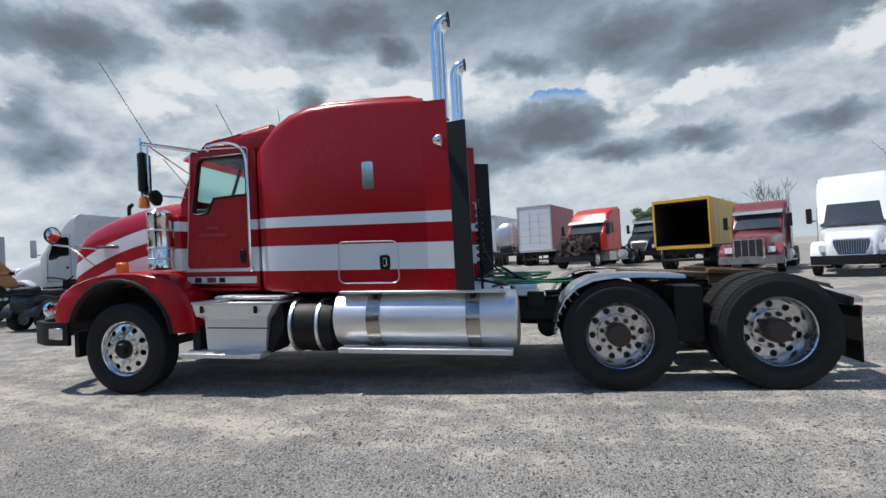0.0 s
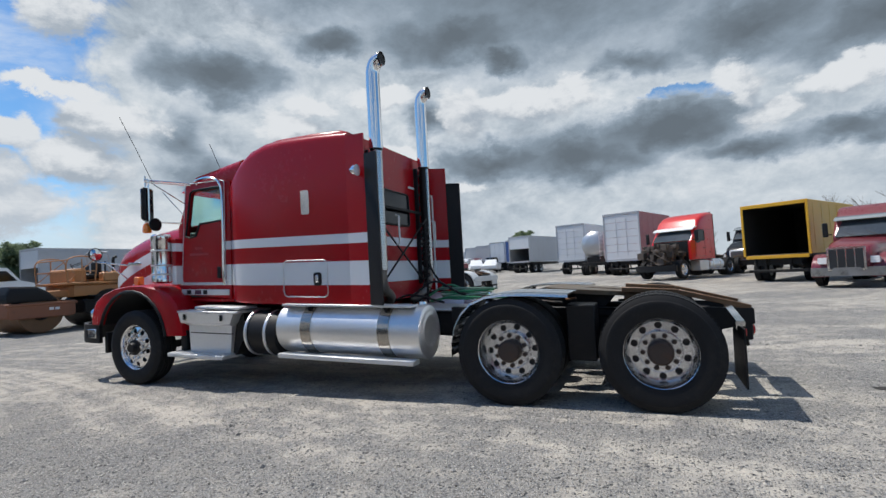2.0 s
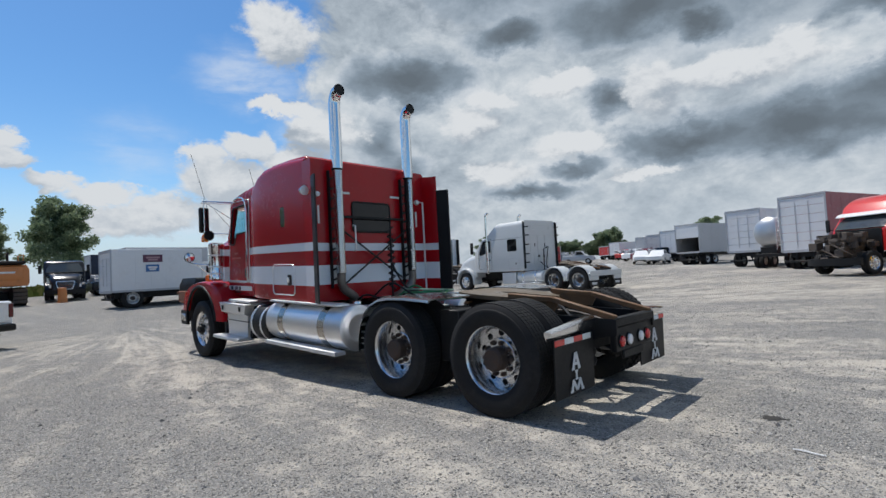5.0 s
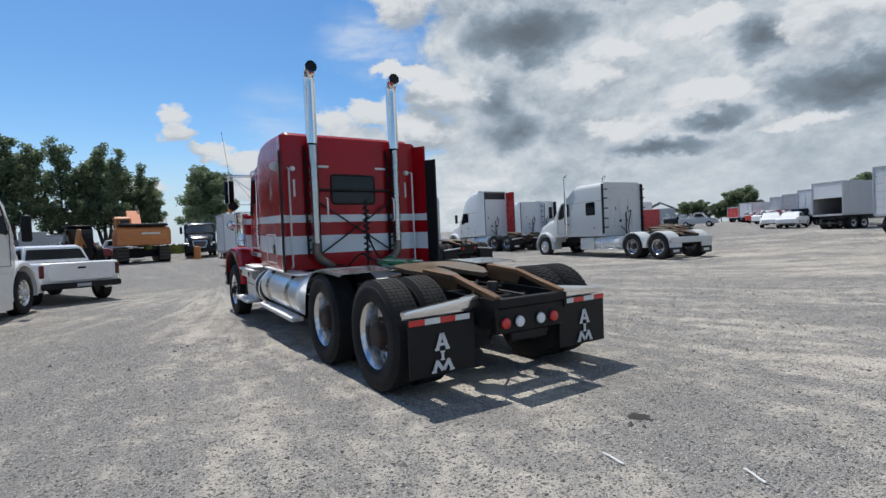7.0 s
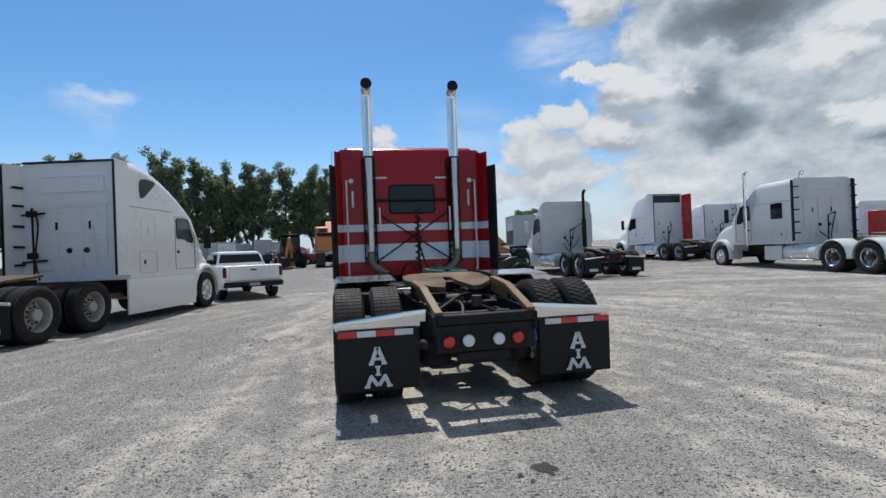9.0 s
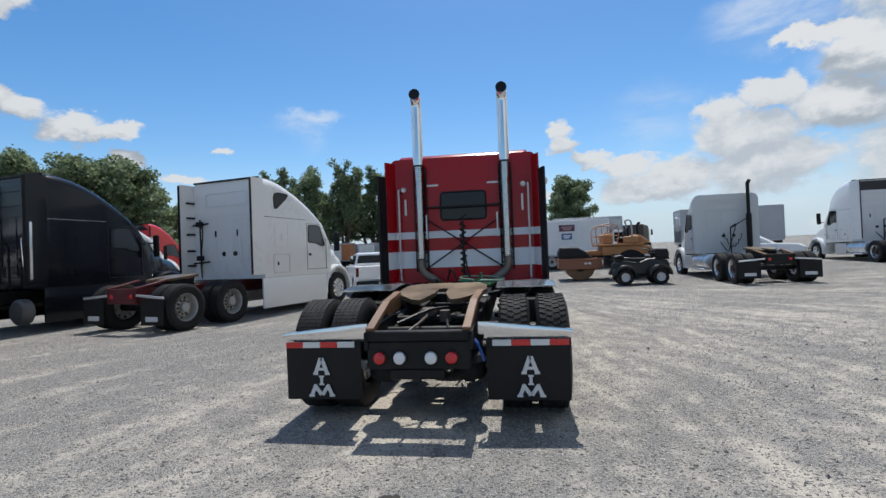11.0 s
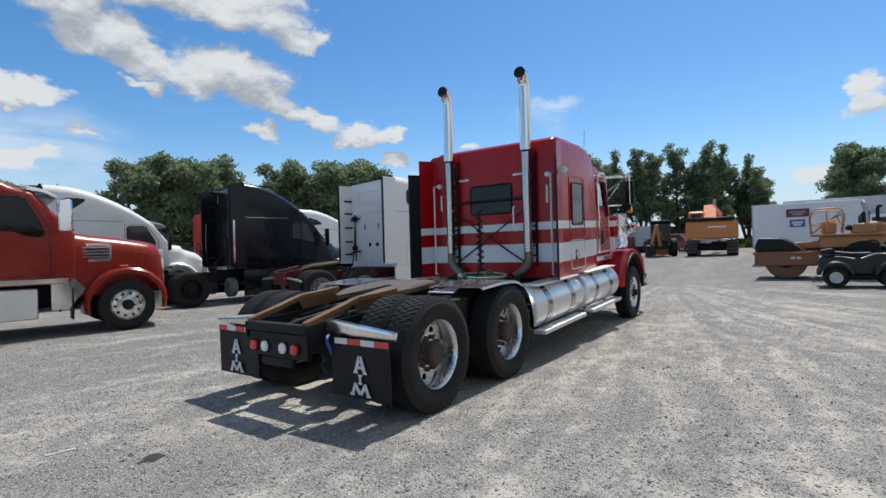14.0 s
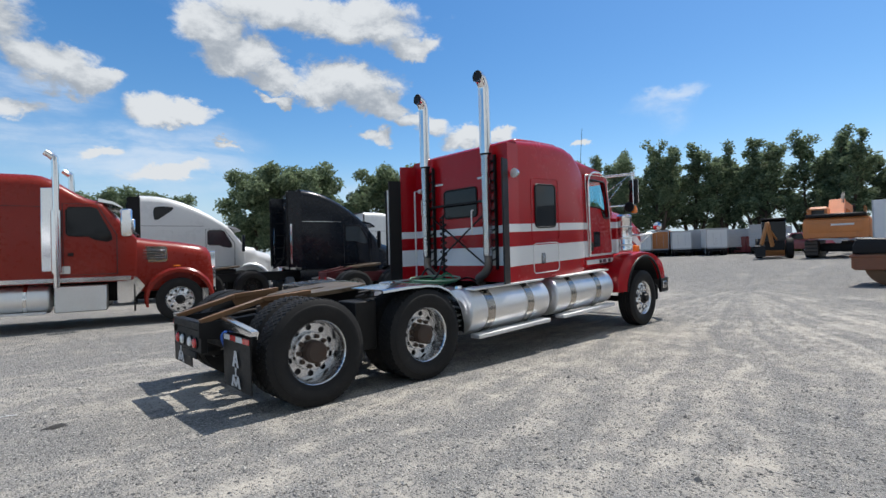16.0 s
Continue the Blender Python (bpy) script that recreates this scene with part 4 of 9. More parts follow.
# ---- the red lorry ----
def red_lorry():
    truck = thing("semi_truck", "red long-nose sleeper tractor with white stripes and twin chrome stacks", "truck")

    def put(name, shape, mat, parent=truck, label="", smooth=38.0):
        return part(name, shape.raked(), mat, parent, label, smooth)

    # chassis
    for side in (-1, 1):
        rail = [(-4.45, 0.60), (-4.45, 0.82), (1.0, 0.86), (3.2, 0.95), (3.92, 0.94), (3.92, 0.80), (3.3, 0.66), (1.2, 0.60)]
        s = Shape().prism(rail, side * 0.40, side * 0.43)
        s.box(-4.4, 3.3, side * 0.34, side * 0.43, 0.83, 0.855, 0.004)
        s.box(-4.4, 3.0, side * 0.34, side * 0.43, 0.60, 0.62, 0.004)
        put("frame_rail", s, black_frame)
    for x in (-2.6, -0.9, 0.6, 1.3, 2.45, 3.6):
        put("crossmember", Shape().box(x - 0.05, x + 0.05, -0.40, 0.40, 0.64, 0.82, 0.01), black_frame)
    s = Shape().box(3.84, 3.92, -0.42, 0.42, 0.865, 0.945, 0.01)
    put("rear_crossmember", s, black_frame)
    s = Shape().box(3.84, 3.90, -0.41, 0.41, 0.645, 0.862, 0.008).box(3.86, 3.89, -0.24, 0.20, 0.56, 0.645, 0.012)
    panel = put("lamp_panel", s, black_frame)
    for y, mat, name in ((-0.31, red_lens, "tail_lamp"), (-0.15, white_lens, "reversing_lamp"), (0.10, white_lens, "reversing_lamp"), (0.26, red_lens, "tail_lamp")):
        lens = Shape().lathe([(0.0, 0.035), (0.03, 0.033), (0.046, 0.024), (0.052, 0.0), (0.052, -0.02)], (3.90, y, 0.735), 20, "x")
        lamp = put(name, lens, mat, panel, "round red tail lamp" if mat is red_lens else "round white reversing lamp")
        rim = Shape().lathe([(0.053, -0.01), (0.053, 0.014), (0.062, 0.012), (0.064, -0.01)], (3.90, y, 0.735), 20, "x")
        put("grommet", rim, black_plastic, lamp)
    for side in (-1, 1):
        s = Shape().bar((3.90, side * 0.385, 0.945), (3.30, side * 0.40, 1.09), 0.07, 0.05)
        s.bar((3.30, side * 0.40, 1.09), (2.78, side * 0.42, 1.115), 0.07, 0.05)
        s.prism([(3.34, 1.07), (2.8, 1.10), (2.8, 0.985), (3.28, 0.965)], side * 0.385, side * 0.40)
        put("approach_ramp", s, rust_steel, truck, "worn brown steel approach ramp")
    # coupling plate
    def plate(u, w, d):
        return (u, w, 1.135 - 0.05 * (u - 2.0) - d - 0.02 * max(0.0, u - 2.6))
    out = [(1.98, -0.20), (2.02, -0.36), (2.16, -0.45), (2.45, -0.47), (2.72, -0.40), (2.98, -0.24), (3.02, -0.15), (2.86, -0.10), (2.62, -0.055), (2.42, -0.05), (2.36, 0.0)]
    out = out + [(u, -w) for u, w in reversed(out[:-1])]
    fifth = put("coupling_plate", Shape().sheet(out, [], plate, 0.045), greasy_plate, truck, "greasy brown fifth-wheel coupling plate")
    for side in (-1, 1):
        s = Shape().prism([(2.1, 1.09), (2.7, 1.06), (2.6, 0.93), (2.2, 0.93)], side * 0.30, side * 0.36)
        put("bracket", s, black_frame, fifth)
        put("slide_rail", Shape().box(1.75, 2.95, side * 0.33, side * 0.43, 0.90, 0.93), black_frame, fifth)
    put("jaw", Shape().lathe([(0.10, -0.05), (0.16, -0.04), (0.17, 0.04), (0.11, 0.05)], (2.40, 0, 1.04), 18, "z"), black_frame, fifth)
    put("release_lever", Shape().tube(bend([(2.2, -0.30, 1.03), (2.25, -0.52, 1.02), (2.35, -0.62, 1.04)], 4), 0.012, 6), rust_steel, fifth)
    for x, z in ((3.05, 0.90), (3.42, 0.86)):
        put("cross_tube", Shape().cyl((x, -0.36, z), (x, 0.36, z), 0.035, n=12), black_frame)
    for k, pts in enumerate((((1.9, 0.15, 0.98), (2.4, 0.22, 0.92), (3.0, 0.12, 0.93), (3.6, 0.2, 0.9)), ((1.9, -0.1, 0.97), (2.6, -0.2, 0.9), (3.2, -0.05, 0.95), (3.75, -0.15, 0.88)), ((2.7, 0.3, 0.95), (3.1, 0.0, 1.0), (3.4, -0.28, 0.92)))):
        put("brake_line", Shape().tube(bend(pts, 6), 0.013, 6), (black_plastic, engine_dirt, black_plastic)[k])
    put("brake_valve", Shape().box(2.95, 3.12, -0.14, 0.02, 0.92, 1.0, 0.02).cyl((3.2, 0.12, 0.9), (3.2, 0.12, 1.0), 0.05, n=12), engine_dirt)
    # axles, springs, tanks under the rear
    for x in (1.77, 3.10):
        s = Shape().cyl((x, -0.72, 0.5), (x, 0.72, 0.5), 0.085)
        s.lathe([(0.0, -0.22), (0.17, -0.16), (0.22, 0.0), (0.17, 0.16), (0.0, 0.22)], (x, 0.0, 0.5), 18, "x")
        part("axle", s, black_frame, truck)
        for side in (-1, 1):
            s = Shape().lathe([(0.0, 0.0), (0.13, 0.0), (0.15, 0.05), (0.13, 0.09), (0.15, 0.14), (0.12, 0.19), (0.0, 0.19)], (x + 0.42, side * 0.36, 0.36), 16, "z")
            s.bar((x - 0.5, side * 0.36, 0.58), (x + 0.45, side * 0.36, 0.34), 0.09, 0.05)
            part("air_spring", s, black_frame, truck)
    part("axle", Shape().bar((-3.453, -0.95, 0.46), (-3.453, 0.95, 0.46), 0.10, 0.10), black_frame, truck)
    put("drive_shaft", Shape().cyl((-1.4, 0, 0.62), (1.55, 0, 0.55), 0.055), black_frame)
    put("gearbox", Shape().loft([rounded(w, z0, z1, 0.08, 0.08, 3, x) for x, w, z0, z1 in ((-3.9, 0.32, 0.55, 1.2), (-2.9, 0.34, 0.5, 1.25), (-2.5, 0.22, 0.52, 0.95), (-1.4, 0.13, 0.5, 0.75))]), black_frame, truck, "grimy engine and gearbox underside")
    for x, y in ((1.15, 0.0), (2.4, 0.12)):
        put("air_reservoir", Shape().tube([(x, -0.35, 0.52), (x, -0.32, 0.52), (x, 0.32, 0.52), (x, 0.35, 0.52)], 0.1, 14, True, (0.06, 0.11, 0.11, 0.06)), black_frame)
    # wheels
    for x in (1.77, 3.10):
        dual_axle(truck, drive_kit, x, 0.5, rib_kit)
    for side in (-1, 1):
        put_wheel(truck, steer_kit, -3.453, side * 1.035, 0.5, side, "front_wheel")
    # mud flaps, hangers
    for side in (-1, 1):
        def hang(u, w, d, side=side):
            return (3.725 + d + 0.02 * (0.73 - w) * math.sin(u * 9.0), side * u, w)
        flap = part("mud_flap", Shape().sheet([(0.52, 0.22), (1.17, 0.22), (1.17, 0.70), (0.52, 0.70)], [], hang, 0.012), black_plastic, truck, "black rubber mud flap with a white emblem")
        s = Shape().loft([[(3.70 + dx, side * y, zc + dz) for dx, dz in ((-0.03, -h), (0.03, -h), (0.036, 0.0), (0.03, h), (-0.03, h), (-0.036, 0.0))] for y, zc, h in ((0.46, 0.795, 0.048), (0.52, 0.792, 0.048), (1.16, 0.752, 0.026), (1.20, 0.75, 0.020))])
        s.box(3.668, 3.675, side * 0.5, side * 1.19, 0.70, 0.76, 0.002)
        part("flap_hanger", s, wheel_metal, truck, "chrome mud flap hanger")
        for k in range(4):
            u0 = 0.57 + 0.15 * k if side > 0 else 1.17 - 0.15 * (k + 1)
            tape = Shape().box(3.738, 3.744, side * u0, side * (u0 + 0.148), 0.652, 0.70, 0.001)
            red = (k % 2 == 1) if side > 0 else (k % 2 == 0)
            part("reflective_tape", tape, red_lens if red else tape_white, flap)
        c = 0.862
        em = Shape()
        x0 = 3.744
        def stroke(u0, w0, u1, w1, th, em=em, side=side, c=c):
            a, b = Vector((x0, side * c + u0, w0)), Vector((x0, side * c + u1, w1))
            em.add(*stroke_faces(a, b, th, 0.003 + 0.05 * th + 0.005 * abs(u1 - u0)))
        for u0, w0, u1, w1, th in ((-0.013, 0.556, 0.013, 0.556, 0.024), (-0.052, 0.435, -0.004, 0.566, 0.032), (0.052, 0.435, 0.004, 0.566, 0.032), (-0.028, 0.475, 0.028, 0.475, 0.022), (-0.072, 0.437, -0.030, 0.437, 0.02), (0.072, 0.437, 0.030, 0.437, 0.02),
                                   (0, 0.345, 0, 0.418, 0.024), (-0.022, 0.414, 0.022, 0.414, 0.014), (-0.022, 0.349, 0.022, 0.349, 0.014),
                                   (-0.088, 0.258, -0.052, 0.345, 0.030), (-0.060, 0.345, -0.004, 0.262, 0.030), (0.060, 0.345, 0.004, 0.262, 0.030), (0.088, 0.258, 0.052, 0.345, 0.030), (-0.112, 0.256, -0.066, 0.256, 0.018), (0.112, 0.256, 0.066, 0.256, 0.018)):
            stroke(u0, w0, u1, w1, th)
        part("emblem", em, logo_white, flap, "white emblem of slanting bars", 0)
    # quarter fenders over the first drive axle
    for side in (-1, 1):
        top = [(1.20, 0.52), (1.205, 0.66), (1.24, 0.80), (1.31, 0.93), (1.42, 1.035), (1.57, 1.10), (1.75, 1.125), (2.0, 1.13), (2.36, 1.118)]
        rings = []
        for x, z in top:
            rings.append([(x, side * 0.56, z), (x, side * 1.165, z), (x, side * 1.195, z - 0.012), (x, side * 1.20, z - 0.035), (x, side * 1.19, z - 0.035), (x, side * 1.16, z - 0.016), (x, side * 0.56, z - 0.012)])
        fender = put("quarter_fender", Shape().loft(rings), fender_metal, truck, "bright aluminium quarter fender")
        put("fender_arm", Shape().cyl((1.55, side * 0.42, 0.95), (1.55, side * 1.1, 1.06), 0.022), black_frame, fender)
        for k in range(7):
            a0 = (1.215 + 0.01 * k * k * 0.6, 0.56 + 0.062 * k)
            put("rib", Shape().box(a0[0] - 0.012, a0[0] + 0.004, side * 0.62, side * 1.14, a0[1], a0[1] + 0.012, 0.003), aluminium, fender)
    # bonnet and front wings
    prof = ((-2.86, 0.86, 1.10, 2.02, 0.22), (-3.2, 0.82, 1.08, 2.0, 0.24), (-3.6, 0.77, 1.05, 1.955, 0.25), (-4.0, 0.71, 1.0, 1.875, 0.24), (-4.3, 0.65, 0.95, 1.79, 0.22), (-4.5, 0.60, 0.88, 1.715, 0.2), (-4.62, 0.56, 0.82, 1.61, 0.16), (-4.70, 0.52, 0.82, 1.38, 0.14), (-4.75, 0.48, 0.82, 1.2, 0.12))
    bonnet = put("bonnet", Shape().loft([rounded(w, z0, z1, r, 0.04, 5, x, 0.045) for x, w, z0, z1, r in prof]), paint_swept, truck, "red bonnet with two swept white stripes")
    grille = put("grille", Shape().loft([rounded(0.40, 0.80, 1.22, 0.06, 0.03, 3, x) for x in (-4.765, -4.79)]), chrome, bonnet)
    for k in range(9):
        put("grille_bar", Shape().box(-4.805, -4.79, -0.34 + 0.08 * k, -0.31 + 0.08 * k, 0.83, 1.19, 0.003), grille_dark, grille)
    for side in (-1, 1):
        put("badge", Shape().box(-4.16, -3.86, side * 0.69, side * 0.735, 1.50, 1.54, 0.006), chrome, bonnet)
        outer = [(-4.37, 0.66), (-4.37, 0.77), (-4.34, 0.88), (-4.28, 0.98), (-4.12, 1.085), (-3.88, 1.165), (-3.55, 1.215), (-3.25, 1.22), (-2.98, 1.185), (-2.78, 1.10), (-2.65, 0.97), (-2.58, 0.80), (-2.56, 0.56)]
        inner = []
        for k in range(len(outer)):
            a = radians(164 - 158 * k / (len(outer) - 1))
            inner.append((-3.50 + 0.655 * math.cos(a), 0.485 + 0.65 * math.sin(a)))
        rings = []
        for (xo, zo), (xi, zi) in zip(outer, inner):
            xm, zm = xi + 0.8 * (xo - xi), zi + 0.8 * (zo - zi)
            rings.append([(xi, side * 1.12, zi), (xi, side * 1.165, zi), (xm, side * 1.165, zm), (xi + 0.95 * (xo - xi), side * 1.135, zi + 0.95 * (zo - zi)), (xo, side * 1.07, zo), (xo, side * 0.42, zo + 0.01), (xi, side * 0.42, zi + 0.06)])
        wing = put("front_wing", Shape().loft(rings), paint_red, truck, "rounded red front wing over the steer wheel")
        liner = Shape().loft([[(xi, side * 1.115, zi - 0.006), (xi, side * 0.46, zi - 0.006), (xi, side * 0.46, zi + 0.004), (xi, side * 1.115, zi + 0.004)] for xi, zi in inner])
        liner.prism([(-4.14, 0.62)] + [(xi, zi) for xi, zi in inner] + [(-2.86, 0.5)], side * 0.44, side * 0.46)
        put("arch_liner", liner, black_plastic, wing, "black wheel arch liner")
        lip = Shape().tube([(x, side * 1.165, z) for x, z in inner], 0.022, 8)
        put("arch_lip", lip, black_plastic, wing, "black rubber arch lip")
        put("turn_signal", Shape().box(-3.68, -3.56, side * 0.90, side * 1.0, 1.20, 1.33, 0.02), amber, wing, "amber turn signal lamp")
        put("headlamp", Shape().lathe([(0.0, 0.03), (0.07, 0.02), (0.09, 0.0), (0.09, -0.05)], (-4.83, side * 0.78, 0.77), 16, "x", -1.0), chrome, wing)
        # round mirror on the wing
        mx = -4.56
        s = Shape().tube(bend([(-4.20, side * 0.69, 1.50), (-4.38, side * 0.84, 1.53), (mx - 0.02, side * 0.95, 1.57), (mx - 0.02, side * 0.95, 1.64)], 4), 0.013, 8)
        s.tube([(-4.28, side * 0.66, 1.30), (-4.42, side * 0.88, 1.54)], 0.010, 8)
        arm = put("wing_mirror", s, chrome, wing, "round convex mirror on a chrome stalk")
        put("mirror_head", Shape().lathe([(0.0, -0.05), (0.05, -0.045), (0.095, -0.015), (0.10, 0.012)], (mx, side * 0.95, 1.67), 20, "x"), black_plastic, arm)
        put("mirror_glass", Shape().lathe([(0.088, 0.012), (0.08, 0.02), (0.0, 0.03)], (mx, side * 0.95, 1.67), 20, "x"), chrome, arm)
    # bumper
    line = [(-4.18, -1.16), (-4.50, -1.15), (-4.78, -1.0), (-4.92, -0.6), (-4.95, 0.0), (-4.92, 0.6), (-4.78, 1.0), (-4.50, 1.15), (-4.18, 1.16)]
    rings = [[(x, y, 0.40), (x + (0.05 if abs(y) < 1.1 else 0), y * 0.96, 0.40), (x + (0.05 if abs(y) < 1.1 else 0), y * 0.96, 0.66), (x, y, 0.66)] for x, y in line]
    bumper = put("bumper", Shape().loft(rings), black_plastic, truck, "black front bumper with bright corner lamps")
    for side in (-1, 1):
        put("fog_lamp", Shape().box(-4.42, -4.24, side * 1.155, side * 1.175, 0.47, 0.60, 0.01), chrome, bumper)
        put("mud_guard", Shape().box(-4.16, -4.10, side * 0.85, side * 1.1, 0.26, 0.55), black_plastic, bumper)
    # cab shell
    cab = thing_part(truck)
    side_out = [(-2.86, 1.08), (-1.92, 1.03), (-1.92, 2.70), (-2.10, 2.735), (-2.52, 2.66), (-2.64, 2.55), (-2.87, 1.98)]
    window = [(-2.70, 1.86), (-2.62, 1.84), (-2.50, 1.86), (-2.42, 2.02), (-2.02, 2.05), (-2.02, 2.44), (-2.06, 2.50), (-2.56, 2.48), (-2.62, 2.44)]
    for side in (-1, 1):
        def wall(u, w, d, side=side):
            bulge = 0.93 - 0.05 * max(0.0, w - 1.9) - 0.06 * max(0.0, -2.4 - u)
            return (u, side * (bulge - d), w)
        put("cab_side", Shape().sheet(side_out, [window], wall, 0.05), paint_level, cab)
        door_line = rounded_rect(-2.80, -2.00, 1.235, 2.58, 0.05)
        trim = [(x if z < 2.0 else x + 0.14 * (z - 2.0) * (1 if x < -2.4 else 0), z) for x, z in door_line]
        seal = [(u, w) for u, w in window]
        door = put("door", Shape().sheet(trim, [seal], lambda u, w, d: wall(u, w, d - 0.016), 0.014), paint_red, cab, "plain red cab door")
        ring = [wall(x, z, -0.014) for x, z in trim]
        put("door_edge", Shape().tube(ring + [ring[0]], 0.007, 6), aluminium, door)
        for k, (x0, x1, z) in enumerate(((-2.62, -2.28, 1.60), (-2.52, -2.38, 1.68))):
            put("faded_lettering", Shape().box(x0, x1, side * 0.9445, side * 0.9475, z, z + 0.03, 0.001), faded_red, door)
        put("window_frame", Shape().tube([wall(u, w, -0.018) for u, w in window + window[:1]], 0.015, 6), black_plastic, cab)
        pane = put("window_pane", Shape().sheet(window, [], lambda u, w, d: wall(u, w, 0.02 + d), 0.006), clear_glass, cab, "clear door window")
        pane.visible_shadow = False
        hx, hz = -2.09, 1.37
        put("door_handle", Shape().box(hx - 0.03, hx + 0.03, side * 0.94, side * 0.968, hz - 0.075, hz + 0.075, 0.008), black_plastic, cab)
        put("lower_trim", Shape().box(-2.80, -1.95, side * 0.925, side * 0.94, 1.075, 1.15, 0.004), bright_plate, cab, "bright steel sill plate")
        for k, (x0, x1) in enumerate(((-2.70, -2.62), (-2.55, -2.44), (-2.40, -2.33))):
            put("sill_sticker", Shape().box(x0, x1, side * 0.94, side * 0.944, 1.085, 1.14, 0.001), (black_plastic, sign_maroon, black_plastic)[k], cab)
        grab = [wall(-2.48, 2.56, -0.02), wall(-2.46, 2.60, -0.06), wall(-2.20, 2.62, -0.07), wall(-2.02, 2.52, -0.07), wall(-1.98, 2.2, -0.06), wall(-1.98, 1.3, -0.06), wall(-1.98, 1.24, 0.0)]
        put("grab_rail", Shape().tube(bend(grab, 5), 0.016, 8), chrome, cab, "tall chrome grab rail beside the door")
        if side > 0:
            put("peep_window", Shape().box(-2.36, -2.16, side * 0.935, side * 0.955, 1.36, 1.62, 0.01), dark_glass, cab)
    put("cab_roof", Shape().loft([rounded(w, z0, z1, r, 0.02, 5, x, 0.06) for x, w, z0, z1, r in ((-2.66, 0.84, 2.50, 2.56, 0.025), (-2.58, 0.88, 2.50, 2.62, 0.05), (-2.4, 0.89, 2.52, 2.69, 0.07), (-2.1, 0.90, 2.55, 2.76, 0.09), (-1.75, 0.90, 2.55, 2.83, 0.1))]), paint_red, cab)
    put("cab_back", Shape().box(-1.93, -1.90, -0.86, 0.86, 1.03, 2.68), seat_dark, cab)
    put("cab_floor", Shape().box(-2.86, -1.92, -0.86, 0.86, 1.04, 1.12), seat_dark, cab)
    put("firewall", Shape().box(-2.90, -2.86, -0.84, 0.84, 1.08, 1.98), seat_dark, cab)
    put("dashboard", Shape().box(-2.86, -2.55, -0.82, 0.82, 1.6, 1.93, 0.05), seat_dark, cab)
    for y in (-0.5, 0.5):
        s = Shape().box(-2.35, -1.97, y - 0.22, y + 0.22, 1.35, 1.5, 0.05)
        s.box(-2.06, -1.95, y - 0.21, y + 0.21, 1.5, 2.12, 0.04).box(-2.05, -1.97, y - 0.12, y + 0.12, 2.14, 2.30, 0.03)
        put("seat", s, seat_dark, cab)
    steer = Shape().lathe([(0.19, -0.012), (0.205, 0.0), (0.19, 0.012), (0.175, 0.0), (0.19, -0.012)], (0, 0, 0), 24, "z").bar((-0.18, 0, 0), (0.18, 0, 0), 0.03, 0.02)
    put("steering_wheel", steer.moved(pose(-2.42, -0.5, 1.9, 0, 30, 0)), black_plastic, cab)
    s = Shape().add([(-2.87, -0.80, 1.99), (-2.87, 0.80, 1.99), (-2.65, 0.80, 2.54), (-2.65, -0.80, 2.54)], [(0, 1, 2, 3)])
    put("windscreen", s, clear_glass, cab, "", 0).visible_shadow = False
    for y in (-0.82, 0.0, 0.82):
        put("windscreen_post", Shape().bar((-2.885, y, 1.95), (-2.65, y, 2.56), 0.06 if y else 0.03, 0.05), paint_red if y else black_plastic, cab)
    put("sun_visor", Shape().loft([[(-2.66, y, 2.60), (-2.84, y, 2.50), (-2.84, y, 2.475), (-2.64, y, 2.57)] for y in (-0.86, 0.86)]), chrome, cab, "polished chrome windscreen visor")
    for y in (-0.7, -0.35, 0.0, 0.35, 0.7):
        put("marker_lamp", Shape().loft([rounded(0.03, 2.66, 2.71, 0.02, 0.005, 3, -2.56).copy(), rounded(0.03, 2.68, 2.73, 0.02, 0.005, 3, -2.46)]).moved(Matrix.Translation((0, y, 0.02))), amber, cab, "amber roof marker lamp")
    s = Shape().tube([(-2.45, -0.4, 2.74), (-2.45, -0.4, 2.80), (-2.25, -0.4, 2.82)], 0.02, 8).cyl((-2.50, -0.4, 2.82), (-2.2, -0.4, 2.82), 0.022, 0.045, 12)
    put("air_horn", s, chrome, cab)
    for y, top in ((-0.62, (-2.55, -0.62, 3.18)), (0.62, (-2.42, 0.62, 3.45))):
        put("antenna", Shape().tube([(-2.32, y, 2.72), top], 0.004, 5), black_plastic, cab)
    # air cleaners, mirrors
    for side in (-1, 1):
        y = side * 1.04
        s = Shape().lathe([(0.0, 1.235), (0.10, 1.24), (0.13, 1.26), (0.132, 1.32), (0.128, 1.33), (0.128, 1.80), (0.132, 1.81), (0.13, 1.87), (0.10, 1.90), (0.0, 1.905)], (-3.03, y, 0), 28, "z")
        cleaner = put("air_cleaner", s, chrome, truck, "chrome cylinder air cleaner")
        for z in (1.36, 1.48, 1.68):
            put("band", Shape().lathe([(0.130, -0.012), (0.137, -0.008), (0.137, 0.008), (0.130, 0.012)], (-3.03, y, z), 28, "z"), aluminium, cleaner)
        put("intake_duct", Shape().tube([(-2.98, side * 0.92, 1.75), (-2.95, side * 0.75, 1.72)], 0.07, 12), black_plastic, cleaner)
        put("cleaner_bracket", Shape().box(-2.9, -2.82, side * 0.86, side * 1.0, 1.22, 1.84), paint_level, cleaner)
        # west-coast mirror
        frame_ = put("mirror_bracket", Shape().tube([(-3.08, side * 1.22, 1.98), (-3.08, side * 1.22, 2.68)], 0.012, 8), chrome, truck, "chrome tubular mirror bracket")
